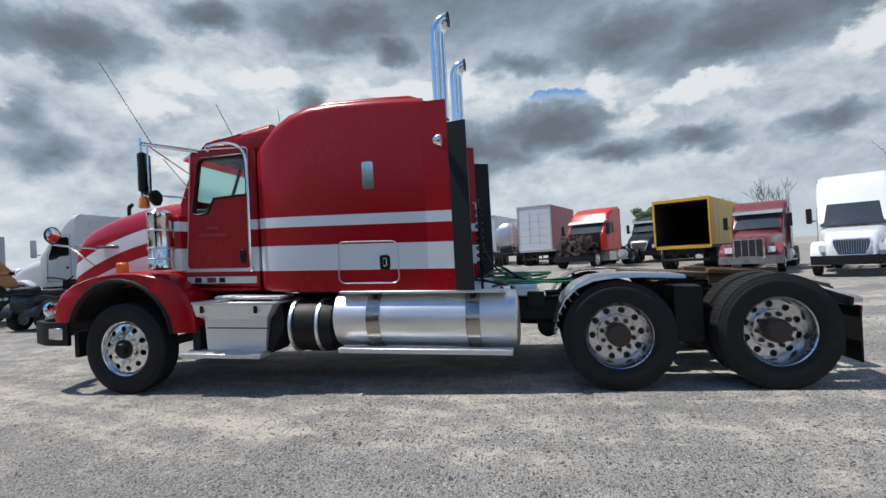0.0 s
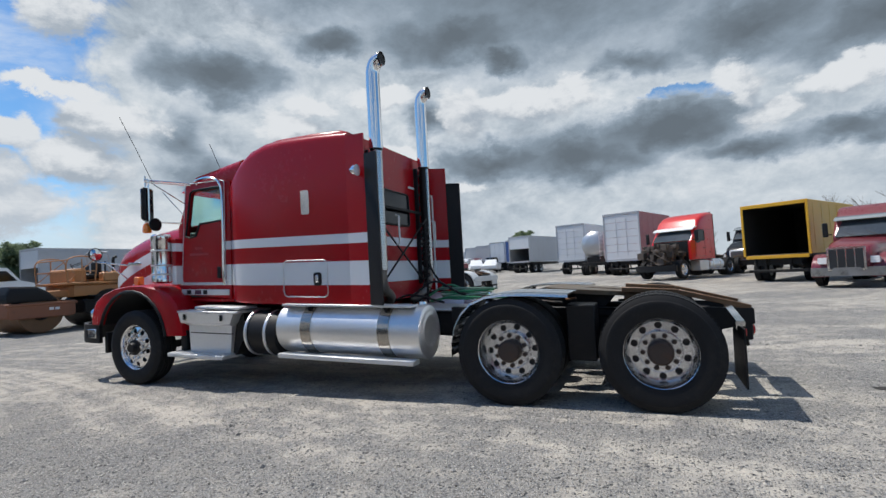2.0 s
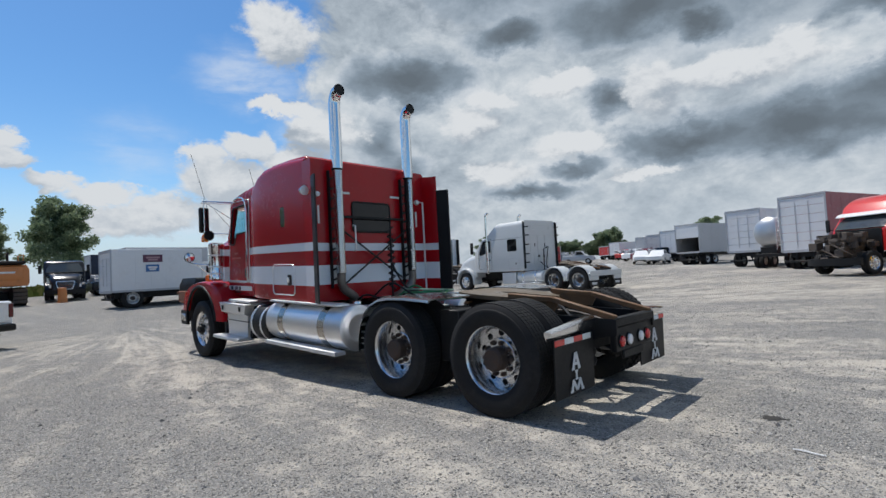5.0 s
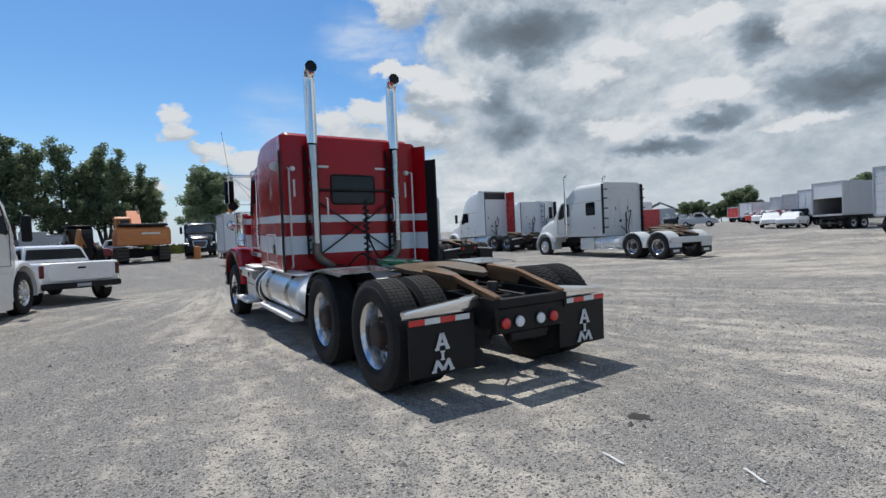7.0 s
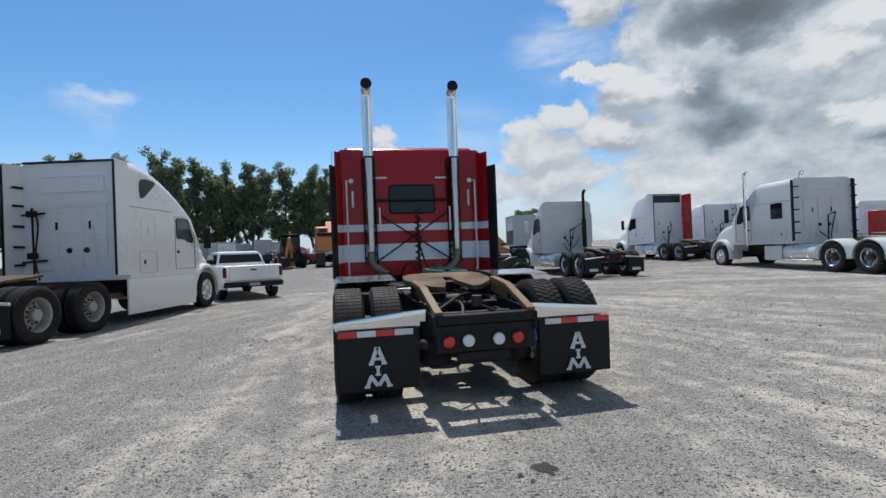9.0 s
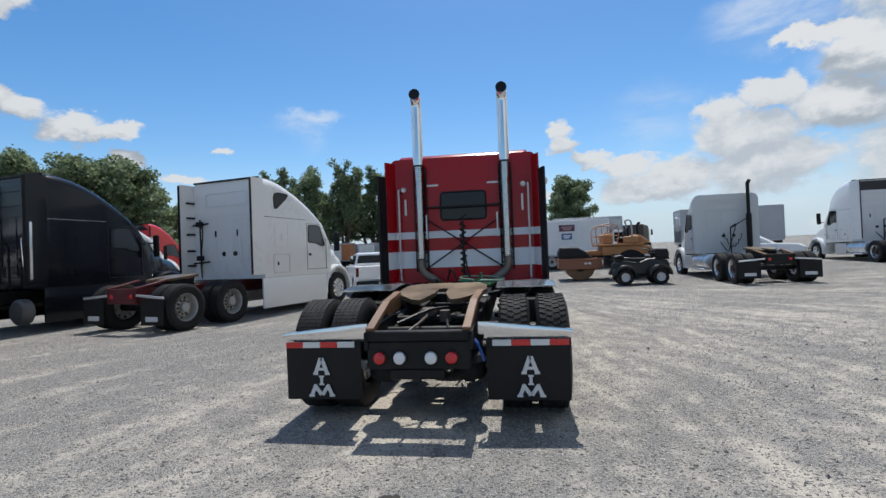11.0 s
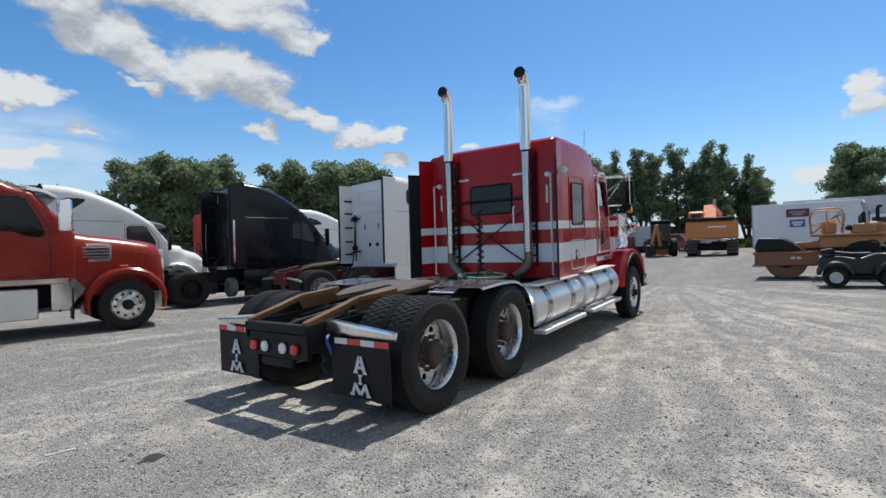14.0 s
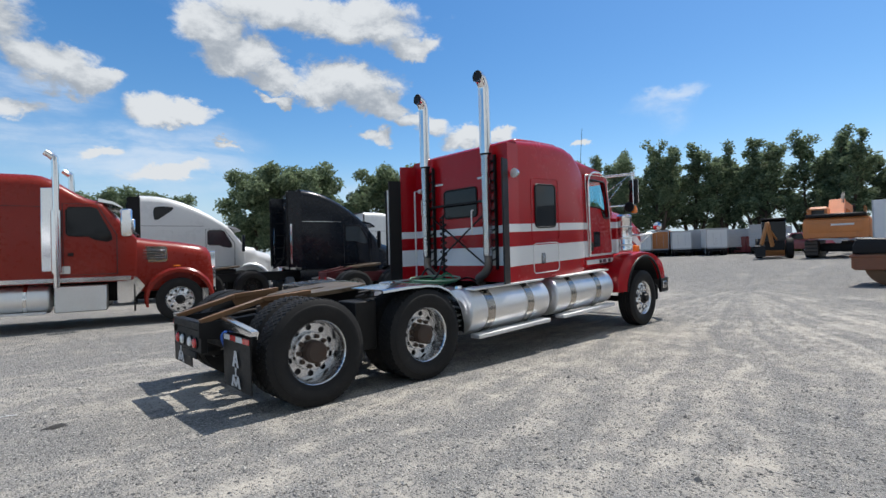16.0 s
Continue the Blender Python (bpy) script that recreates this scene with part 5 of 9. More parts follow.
        for p, q, r in (((-2.60, 0.86, 2.58), (-3.06, 1.24, 2.62), 0.012), ((-2.62, 0.88, 2.56), (-2.98, 1.30, 2.58), 0.010), ((-2.80, 0.88, 2.05), (-3.05, 1.24, 2.06), 0.012), ((-2.96, 1.26, 2.02), (-2.96, 1.26, 2.60), 0.010), ((-2.70, 0.87, 2.28), (-2.98, 1.2, 2.58), 0.007), ((-3.13, 1.15, 2.00), (-3.13, 1.15, 2.66), 0.010), ((-2.74, 0.88, 2.12), (-2.90, 1.10, 2.46), 0.006)):
            put("mirror_arm", Shape().tube([(p[0], side * p[1], p[2]), (q[0], side * q[1], q[2])], r, 8), chrome, frame_)
        m = pose(-3.02, side * 1.24, 2.29, 0, 0, side * -16)
        put("mirror_head", Shape().box(-0.03, 0.03, -0.09, 0.09, -0.22, 0.22, 0.02, m), black_plastic, frame_, "tall rectangular door mirror")
        put("mirror_back", Shape().box(-0.045, -0.031, -0.075, 0.075, -0.20, 0.20, 0.006, m), chrome, frame_)
        put("mirror_glass", Shape().box(0.031, 0.034, -0.075, 0.075, -0.20, 0.20, 0.001, m), dark_glass, frame_)
        put("convex_mirror", Shape().lathe([(0.0, -0.05), (0.06, -0.04), (0.085, -0.01), (0.088, 0.01), (0.08, 0.018), (0.0, 0.024)], (-2.93, side * 1.20, 2.02), 20, "x"), black_plastic, frame_)
        put("mirror_marker", Shape().lathe([(0.0, 0.085), (0.035, 0.075), (0.052, 0.035), (0.057, -0.035), (0.045, -0.052), (0.0, -0.052)], (-3.06, side * 1.22, 1.965), 14, "z"), amber, frame_, "amber beacon lamp")
    put("whip_antenna", Shape().tube([(-2.92, -1.24, 2.60), (-3.22, -1.24, 3.07), (-3.52, -1.24, 3.53)], 0.004, 5), black_plastic)
    # sleeper
    prof = ((-1.90, 0.90, 1.02, 2.50, 0.10), (-1.86, 0.955, 1.0, 2.58, 0.14), (-1.76, 1.0, 0.985, 2.68, 0.17), (-1.62, 1.03, 0.98, 2.80, 0.17), (-1.45, 1.05, 0.975, 2.89, 0.15), (-1.2, 1.07, 0.975, 2.945, 0.12), (-0.9, 1.085, 0.975, 2.955, 0.10), (-0.4, 1.11, 0.975, 2.945, 0.09), (0.03, 1.125, 0.975, 2.92, 0.08))
    sleeper = put("sleeper", Shape().loft([rounded(w, z0, z1, r, 0.03, 5, x, 0.03) for x, w, z0, z1, r in prof]), paint_level, truck, "tall red sleeper cabin with white stripes")
    put("roof_cap", Shape().loft([rounded(w, 2.80, z1, 0.05, 0.02, 4, x, 0.035) for x, w, z1 in ((-1.50, 0.80, 2.875), (-1.34, 0.93, 2.955), (-1.05, 0.985, 2.985), (-0.5, 1.01, 2.99), (-0.12, 1.02, 2.98), (-0.05, 1.01, 2.96), (0.02, 0.99, 2.90))]), paint_red, sleeper)
    for side in (-1, 1):
        ext = Shape().loft([[(0.02, side * 1.06, z0), (0.285, side * 1.145, z1), (0.285, side * 1.165, z1), (0.02, side * 1.128, z0)] for z0, z1 in ((0.985, 0.985), (2.80, 2.80), (2.865, 2.86))])
        put("side_extender", ext, paint_level, sleeper)
        black = Shape().loft([[(0.285, side * 1.150, z), (0.475, side * 1.215, z), (0.475, side * 1.240, z), (0.285, side * 1.168, z)] for z in (0.995, 2.63)])
        put("rubber_gap_seal", black, black_plastic, sleeper, "black rubber gap seal")
        def skin(x, z, out=0.0, side=side):
            return (x, side * (1.125 - 0.036 * (0.03 - x) + 0.004 + out), z)
        ring = [skin(x, z) for x, z in rounded_rect(-0.93, -0.29, 1.07, 1.49, 0.06)]
        hatch = put("luggage_hatch", Shape().tube(ring + ring[:1], 0.007, 6), aluminium, sleeper, "luggage hatch outlined by a bright seal")
        hx = -0.43 if side < 0 else -0.52
        put("hatch_latch", Shape().loft([[skin(x, z, d) for x, z in rounded_rect(hx - 0.055, hx + 0.055, 1.20, 1.35, 0.03, 3)] for d in (-0.01, 0.006)]), black_plastic if side < 0 else chrome, hatch)
        put("latch_pull", Shape().box(hx - 0.012, hx + 0.03, side * 1.128, side * 1.15, 1.24, 1.32, 0.006), chrome, hatch)
        if side < 0:
            put("side_vent", Shape().loft([[skin(x, z, d) for x, z in rounded_rect(-0.62, -0.50, 2.02, 2.30, 0.025, 3)] for d in (-0.01, 0.012)]), chrome, sleeper, "small chrome sleeper vent")
        else:
            put("side_window", Shape().loft([[skin(x, z, d) for x, z in rounded_rect(-0.85, -0.35, 1.72, 2.33, 0.06, 4)] for d in (-0.01, 0.008)]), dark_glass, sleeper, "dark tinted sleeper window")
            ring = [skin(x, z, 0.006) for x, z in rounded_rect(-0.85, -0.35, 1.72, 2.33, 0.06)]
            put("window_seal", Shape().tube(ring + ring[:1], 0.014, 6), black_plastic, sleeper)
            ring = [skin(x, z) for x, z in rounded_rect(-0.95, -0.26, 1.53, 2.42, 0.06)]
            put("door_outline", Shape().tube(ring + ring[:1], 0.006, 6), paint_red, sleeper)
        # work lamp on the rear corner
        s = Shape().tube([(0.16, side * 1.13, 2.43), (0.20, side * 1.20, 2.43)], 0.012, 8)
        lamp = put("work_lamp", s, chrome, sleeper, "chrome work lamp facing the rear")
        put("lamp_shell", Shape().lathe([(0.0, -0.06), (0.04, -0.055), (0.062, -0.02), (0.065, 0.015)], (0.215, side * 1.225, 2.445), 18, "x"), chrome, lamp)
        put("lamp_lens", Shape().lathe([(0.064, 0.015), (0.05, 0.022), (0.0, 0.026)], (0.215, side * 1.225, 2.445), 18, "x"), white_lens, lamp)
        # rear wall fittings
        rail_ = [(0.03, side * 1.0, 1.02), (0.11, side * 1.0, 1.03), (0.11, side * 1.0, 2.44), (0.03, side * 1.0, 2.45)]
        put("grab_rail", Shape().tube(rail_, 0.014, 8), tape_white, sleeper, "long white grab rail")
        put("strip_reflector", Shape().box(0.032, 0.040, side * 0.38, side * 0.585, 2.475, 2.505, 0.001), tape_white, sleeper)
        put("strip_reflector", Shape().box(0.032, 0.040, side * 0.895, side * 0.925, 2.04, 2.29, 0.001), tape_white, sleeper)
        put("rear_lamp", Shape().lathe([(0.0, 0.05), (0.035, 0.04), (0.042, 0.0)], (0.033, side * 0.93, 2.44), 16, "x"), white_lens, sleeper)
        put("small_handle", Shape().tube([(0.30, side * 0.53, 1.66), (0.34, side * 0.53, 1.67), (0.34, side * 0.53, 2.0), (0.30, side * 0.53, 2.01)], 0.012, 8), tape_white, sleeper)
    put("rear_window", Shape().loft([[(x, u, w) for u, w in rounded_rect(-0.345, 0.345, 1.945, 2.365, 0.05, 4)] for x in (0.025, 0.042)]), dark_glass, sleeper, "dark rear sleeper window")
    ring = [(0.04, u, w) for u, w in rounded_rect(-0.35, 0.35, 1.94, 2.37, 0.05, 4)]
    put("window_seal", Shape().tube(ring + ring[:1], 0.014, 6), black_plastic, sleeper)
    # exhaust stacks
    for side in (-1, 1):
        y = side * 0.66
        pts = bend([(0.155, y, 2.80), (0.155, y, 3.30), (0.155, y, 3.66), (0.167, y, 3.76), (0.205, y, 3.835), (0.265, y, 3.868), (0.29, y, 3.872)], 5)
        s = Shape().pipe(pts, 0.082, 0.006)
        end, before = pts[-1], pts[-2]
        stack = put("exhaust_pipe", s, chrome, truck, "tall polished exhaust stack with a turned-back tip")
        # Black plug fills the pipe's mouth so that the hollow looks dark
        put("dark_plug", Shape().tube([before - (end - before) * 2.0, end + (end - before) * 0.04], 0.0765, 20), black_plastic, stack)
        put("tip_ring", Shape().lathe([(0.0775, -0.012), (0.0835, -0.012), (0.0835, 0.004), (0.0775, 0.004)], (end.x, end.y, end.z), 24, "x"), black_frame, stack)
        put("muffler", Shape().tube([(0.155, y, 1.34), (0.155, y, 2.80)], 0.060, 16), black_frame, stack)
        put("heat_shield", Shape().punched(0.155, y, 1.36, 2.79, 0.070, -100 if side < 0 else -40, 40 if side < 0 else 120, 7), fender_metal, stack, "perforated chrome heat shield")
        put("collar", Shape().lathe([(0.06, -0.03), (0.076, -0.02), (0.080, 0.0), (0.080, 0.01)], (0.155, y, 2.80), 20, "z"), black_frame, stack)
        elbow = bend([(0.155, y, 1.36), (0.155, y, 1.22), (0.15, side * 0.60, 1.12), (0.14, side * 0.45, 1.02), (0.0, side * 0.38, 0.94)], 5)
        put("elbow", Shape().tube(elbow, 0.060, 14), sooty_steel, stack, "heat-stained exhaust elbow")
        s = Shape().box(0.034, 0.10, y - 0.10, y - 0.082, 1.15, 2.78).box(0.034, 0.10, y + 0.082, y + 0.10, 1.15, 2.78)
        for k in range(11):
            s.bar((0.055, y - 0.09, 1.25 + 0.14 * k), (0.055, y + 0.09, 1.32 + 0.14 * k), 0.03, 0.02)
        put("stack_mount", s, black_frame, stack)
    s = Shape().bar((0.10, -0.58, 2.14), (0.10, 0.58, 2.14), 0.03, 0.035)
    s.bar((0.095, -0.58, 1.96), (0.095, 0.58, 1.20), 0.022, 0.022).bar((0.115, 0.58, 1.96), (0.115, -0.58, 1.20), 0.022, 0.022)
    put("stack_brace", s, black_frame)
    # hose stand and hoses behind the sleeper
    s = Shape().tube([(0.42, 0.02, 0.92), (0.42, 0.02, 1.95)], 0.016, 8).bar((0.42, -0.05, 1.92), (0.42, 0.09, 2.0), 0.02, 0.02)
    stand = put("hose_stand", s, black_frame)
    coil = [(0.42 + 0.045 * math.cos(k * 0.9), 0.02 + 0.045 * math.sin(k * 0.9), 1.10 + 0.0125 * k) for k in range(64)]
    put("coiled_cable", Shape().tube(coil, 0.011, 6), black_plastic, stand)
    for pts, mat in ((((0.30, -0.25, 1.0), (0.60, -0.15, 1.20), (0.95, 0.0, 1.02), (1.5, 0.12, 1.02), (2.0, 0.1, 1.0)), black_plastic), (((0.35, 0.2, 1.0), (0.62, 0.28, 1.14), (0.98, 0.30, 1.0), (1.45, 0.2, 1.03)), hose_green),
                     (((0.55, -0.2, 0.96), (0.9, -0.25, 1.02), (1.3, -0.1, 1.0), (1.7, 0.05, 1.02)), hose_green), (((0.1, -0.4, 0.95), (0.4, -0.42, 1.05), (0.8, -0.36, 0.96)), black_plastic), (((0.1, 0.42, 0.95), (0.4, 0.45, 1.06), (0.8, 0.38, 0.96)), black_plastic),
                     (((0.4, 0.02, 1.5), (0.6, 0.1, 1.15), (0.9, 0.2, 1.02), (1.2, 0.25, 1.0)), black_plastic), (((3.55, 0.36, 0.86), (3.72, 0.45, 0.80), (3.70, 0.50, 0.66)), hose_blue)):
        put("hose", Shape().tube(bend(pts, 6), 0.014, 7), mat)
    for k in range(4):
        r, z = 0.24 + 0.02 * k, 1.0 + 0.03 * k
        loop = [(0.86 + r * 1.25 * math.cos(0.5 * j), 0.22 + 0.03 * k + r * math.sin(0.5 * j), z + 0.02 * math.sin(0.5 * j + k)) for j in range(13)]
        put("hose_loop", Shape().tube(bend(loop, 3), 0.013, 6), hose_green if k % 2 == 0 else hose_pale)
    put("deck_plate", Shape().box(0.10, 1.15, -0.40, 0.40, 0.862, 0.885), bright_plate, truck, "bright tread plate deck")
    # fuel tanks, steps, boxes
    def tank(x0, x1, side, r=0.285, z=0.695, bands=(0.25, 0.75)):
        y = side * 0.925
        prof = [(0.0, x0 - 0.004), (0.14, x0 - 0.004), (0.15, x0 - 0.010), (0.19, x0 - 0.010), (0.20, x0 - 0.004), (r - 0.05, x0 - 0.003), (r - 0.03, x0), (r - 0.006, x0 + 0.012), (r, x0 + 0.03), (r, x1 - 0.03), (r - 0.006, x1 - 0.012), (r - 0.03, x1), (r - 0.05, x1 + 0.003), (0.20, x1 + 0.004), (0.19, x1 + 0.010), (0.15, x1 + 0.010), (0.14, x1 + 0.004), (0.0, x1 + 0.004)]
        t = put("fuel_tank", Shape().lathe(prof, (0, y, z), 40, "x"), aluminium, truck, "polished cylindrical aluminium fuel tank")
        for f in bands:
            xb = x0 + f * (x1 - x0)
            put("strap", Shape().lathe([(r - 0.005, -0.072), (r + 0.008, -0.067), (r + 0.008, 0.067), (r - 0.005, 0.072)], (xb, y, z), 40, "x"), strap_steel, t, "tank strap tinted brown as if mirroring the ground")
            s = Shape().box(xb - 0.05, xb + 0.05, side * 0.42, side * 0.80, 0.40, 0.46).prism([(xb - 0.03, 0.98), (xb + 0.03, 0.98), (xb, 0.90)], side * (0.925 + 0.12), side * (0.925 + 0.2))
            put("tank_bracket", s, black_frame, t)
        put("filler_cap", Shape().lathe([(0.0, 0.03), (0.05, 0.03), (0.055, 0.0)], (x1 - 0.12, side * 0.85, z + r), 14, "z"), chrome, t)
        put("top_step", Shape().box(x0 + 0.08, x1 - 0.1, side * 0.98, side * 1.17, 0.965, 0.992, 0.006), bright_plate, t, "bright top step plate")
        put("side_step", Shape().box(x0 + 0.07, x1 - 0.06, side * 1.10, side * 1.26, 0.385, 0.435, 0.006), bright_plate, t, "bright tread-plate side step")
        for xb in (x0 + 0.3, x1 - 0.3):
            put("step_arm", Shape().box(xb - 0.02, xb + 0.02, side * 0.85, side * 1.15, 0.40, 0.42), black_frame, t)
        return t
    tank(-0.99, 0.86, -1, bands=(0.23, 0.77))
    tank(-0.52, 1.06, 1, bands=(0.28, 0.78))
    tank(-2.30, -0.72, 1, bands=(0.30, 0.75))
    # battery box with steps on the driver's side
    box = put("battery_box", Shape().loft([[(x, -0.62, z), (x, -y, z), (x1, -y, z), (x1, -0.62, z)] for x, x1, y, z in ((-2.47, -1.79, 1.10, 0.355), (-2.48, -1.75, 1.11, 0.70), (-2.53, -1.70, 1.19, 0.74), (-2.55, -1.62, 1.21, 0.865))]), alu_panel, truck, "bright aluminium battery box with a step")
    put("lid", Shape().box(-2.56, -1.58, -0.60, -1.22, 0.868, 0.892, 0.006), bright_plate, box)
    put("top_step", Shape().box(-2.32, -1.56, -0.86, -1.16, 0.915, 0.945, 0.006).box(-2.2, -2.16, -0.9, -1.1, 0.89, 0.92).box(-1.7, -1.66, -0.9, -1.1, 0.89, 0.92), bright_plate, box)
    put("seam", Shape().box(-2.455, -1.755, -1.085, -1.112, 0.60, 0.612, 0.003), black_frame, box)
    put("side_bracket", Shape().prism([(-1.70, 0.86), (-1.60, 0.86), (-1.58, 0.62), (-1.74, 0.34), (-1.80, 0.34)], -0.70, -1.06), black_frame, box, "dark bracket beside the battery box")
    for x in (-2.44, -1.82):
        put("clasp", Shape().box(x - 0.018, x + 0.018, -1.205, -1.222, 0.775, 0.85, 0.004), black_frame, box)
    put("side_step", Shape().box(-2.68, -1.76, -1.0, -1.28, 0.315, 0.36, 0.006), bright_plate, box)
    for k in range(18):
        put("step_tooth", Shape().box(-2.66 + 0.05 * k, -2.64 + 0.05 * k, -1.02, -1.27, 0.361, 0.368, 0.002), bright_plate, box)
    put("splash_guard", Shape().box(-2.66, -2.56, -0.70, -1.10, 0.32, 0.64, 0.02), black_plastic, box, "black splash guard behind the front wheel")
    can = put("reservoir_drum", Shape().lathe([(0.0, -1.50), (0.22, -1.49), (0.265, -1.46), (0.275, -1.30), (0.275, -1.15), (0.265, -1.03), (0.2, -1.0), (0.0, -1.0)], (0, -0.92, 0.62), 32, "x"), black_plastic, truck, "black drum reservoir between box and tank")
    for x in (-1.46, -1.17):
        put("clamp", Shape().lathe([(0.27, -0.02), (0.285, -0.015), (0.285, 0.015), (0.27, 0.02)], (x, -0.92, 0.62), 32, "x"), aluminium, can)
    put("wiring_box", Shape().box(0.95, 1.13, -0.435, -0.53, 0.76, 0.92), black_frame)
    # Black blocks stand in for the shade between the drive wheels
    put("shade_block", Shape().box(2.30, 2.56, -0.62, -0.98, 0.48, 1.0, 0.01), black_frame)
    put("shade_block", Shape().box(2.30, 2.56, 0.62, 0.98, 0.48, 1.0, 0.01), black_frame)
    return truck


def stroke_faces(a, b, th, depth):
    """A flat slanting bar in the plane x, from a to b."""
    d = (b - a).normalized()
    n = Vector((0, -d.z, d.y)) * th / 2
    e = Vector((depth, 0, 0))
    verts = [a - n, b - n, b + n, a + n]
    verts = verts + [p + e for p in verts]
    return verts, [(0, 1, 2, 3), (7, 6, 5, 4), (0, 4, 5, 1), (1, 5, 6, 2), (2, 6, 7, 3), (3, 7, 4, 0)]


def thing_part(parent):
    """The cab's lower shell, which carries its panels."""
    s = Shape().box(-2.85, -1.93, -0.88, 0.88, 0.98, 1.04, 0.02).raked()
    return part("cab", s, paint_red, parent, "red cab with clear door windows")


red_lorry()


# ---- other lorries ----
def at_ground(x, y, turn=0.0, sink=0.0):
    """A pose on the yard's surface at (x, y), turned by degrees."""
    return pose(x, y, ground_z(x, y) - sink, 0, 0, turn)


def wing_shape(x, side, r=0.64, y0=0.62, y1=1.19, thick=0.09, z=0.5, a0=190, a1=-12, steps=12):
    rings = []
    for k in range(steps + 1):
        a = radians(a0 + (a1 - a0) * k / steps)
        c, s = math.cos(a), math.sin(a)
        lift = 0.03 + thick * max(0.0, math.sin(a)) ** 0.5
        xi, zi, xo, zo = x + r * c, z + r * s, x + (r + lift + 0.03) * c, z + (r + lift) * s
        rings.append([(xi, side * y1, zi), (xi + 0.6 * (xo - xi), side * y1, zi + 0.6 * (zo - zi)), (xo, side * (y1 - 0.05), zo), (xo, side * y0, zo), (xi, side * y0, zi)])
    return Shape().loft(rings)


def lorry_chassis(t, wb, boc, front, kit=None, steer=None, tail=1.25, flap_mat=None, frame_mat=None, coupling=True, tanks=True, tank_mat=None, tank_at=None):
    """Rails, axles, wheels, coupling, tanks and flaps; the middle of the drive axles is at x = 0, the nose points to -x."""
    kit, steer, frame_mat = kit or plain_drive, steer or plain_steer, frame_mat or black_frame
    for side in (-1, 1):
        s = Shape().box(front + 0.25, tail, side * 0.36, side * 0.44, 0.66, 0.94, 0.01)
        part("frame_rail", s, frame_mat, t)
    for x in (-0.66, 0.66):
        dual_axle(t, kit, x)
        part("axle", Shape().cyl((x, -0.7, 0.5), (x, 0.7, 0.5), 0.09, n=12), black_frame, t)
    for side in (-1, 1):
        put_wheel(t, steer, -wb, side * 1.04, 0.5, side, "front_wheel")
    part("axle", Shape().bar((-wb, -0.9, 0.48), (-wb, 0.9, 0.48), 0.12, 0.12), black_frame, t)
    s = Shape().box(tail - 0.08, tail, -0.44, 0.44, 0.62, 0.94)
    end = part("rear_crossmember", s, frame_mat, t)
    for y in (-0.3, 0.3):
        part("tail_lamp", Shape().lathe([(0.0, 0.03), (0.045, 0.02), (0.05, 0.0)], (tail, y, 0.78), 14, "x"), red_lens, end)
    if coupling:
        out = [(-0.45, -0.2), (-0.4, -0.4), (-0.05, -0.46), (0.25, -0.4), (0.52, -0.2), (0.45, -0.1), (0.1, -0.05), (0.0, 0.0)]
        out = out + [(u, -w) for u, w in reversed(out[:-1])]
        fifth = part("coupling_plate", Shape().sheet(out, [], lambda u, w, d: (u, w, 1.16 - 0.1 * (u + 0.2) - d), 0.05), greasy_plate, t)
        part("bracket", Shape().box(-0.3, 0.3, -0.36, 0.36, 0.94, 1.08), black_frame, fifth)
        for side in (-1, 1):
            part("approach_ramp", Shape().bar((tail, side * 0.4, 0.93), (0.5, side * 0.42, 1.08), 0.09, 0.05), frame_mat if frame_mat is not black_frame else rust_steel, t)
    for side in (-1, 1):
        flap = part("mud_flap", Shape().box(tail - 0.02, tail + 0.0, side * 0.56, side * 1.2, 0.18, 0.72, 0.004), black_plastic, t)
        part("emblem", Shape().box(tail + 0.001, tail + 0.006, side * 0.7, side * 1.05, 0.26, 0.36, 0.002), logo_white, flap)
        part("flap_hanger", Shape().bar((tail - 0.02, side * 0.42, 0.8), (tail - 0.02, side * 1.2, 0.74), 0.04, 0.05), aluminium, t)
        if tanks:
            x0 = boc - 0.55 if tank_at is None else tank_at
            x1 = min(boc + 1.15, -1.35) if tank_at is None else tank_at + 1.6
            prof = [(0.0, x0 - 0.02), (0.27, x0), (0.30, x0 + 0.03), (0.30, x1 - 0.03), (0.27, x1), (0.0, x1 + 0.02)]
            tank = part("fuel_tank", Shape().lathe(prof, (0, side * 0.9, 0.66), 24, "x"), tank_mat or aluminium, t)
            for f in (0.25, 0.75):
                part("strap", Shape().lathe([(0.298, -0.04), (0.308, -0.03), (0.308, 0.03), (0.298, 0.04)], (x0 + f * (x1 - x0), side * 0.9, 0.66), 24, "x"), chrome, tank)
            part("side_step", Shape().box(x0 + 0.05, x1 - 0.05, side * 1.08, side * 1.24, 0.36, 0.41), bright_plate, tank)
            part("step_box", Shape().box(x0 - 1.0, x0 - 0.08, side * 0.62, side * 1.16, 0.36, 0.92, 0.02), bright_plate, t)
    part("gearbox", Shape().box(-wb - 0.3, -wb + 1.6, -0.32, 0.32, 0.5, 1.15, 0.06), black_frame, t)


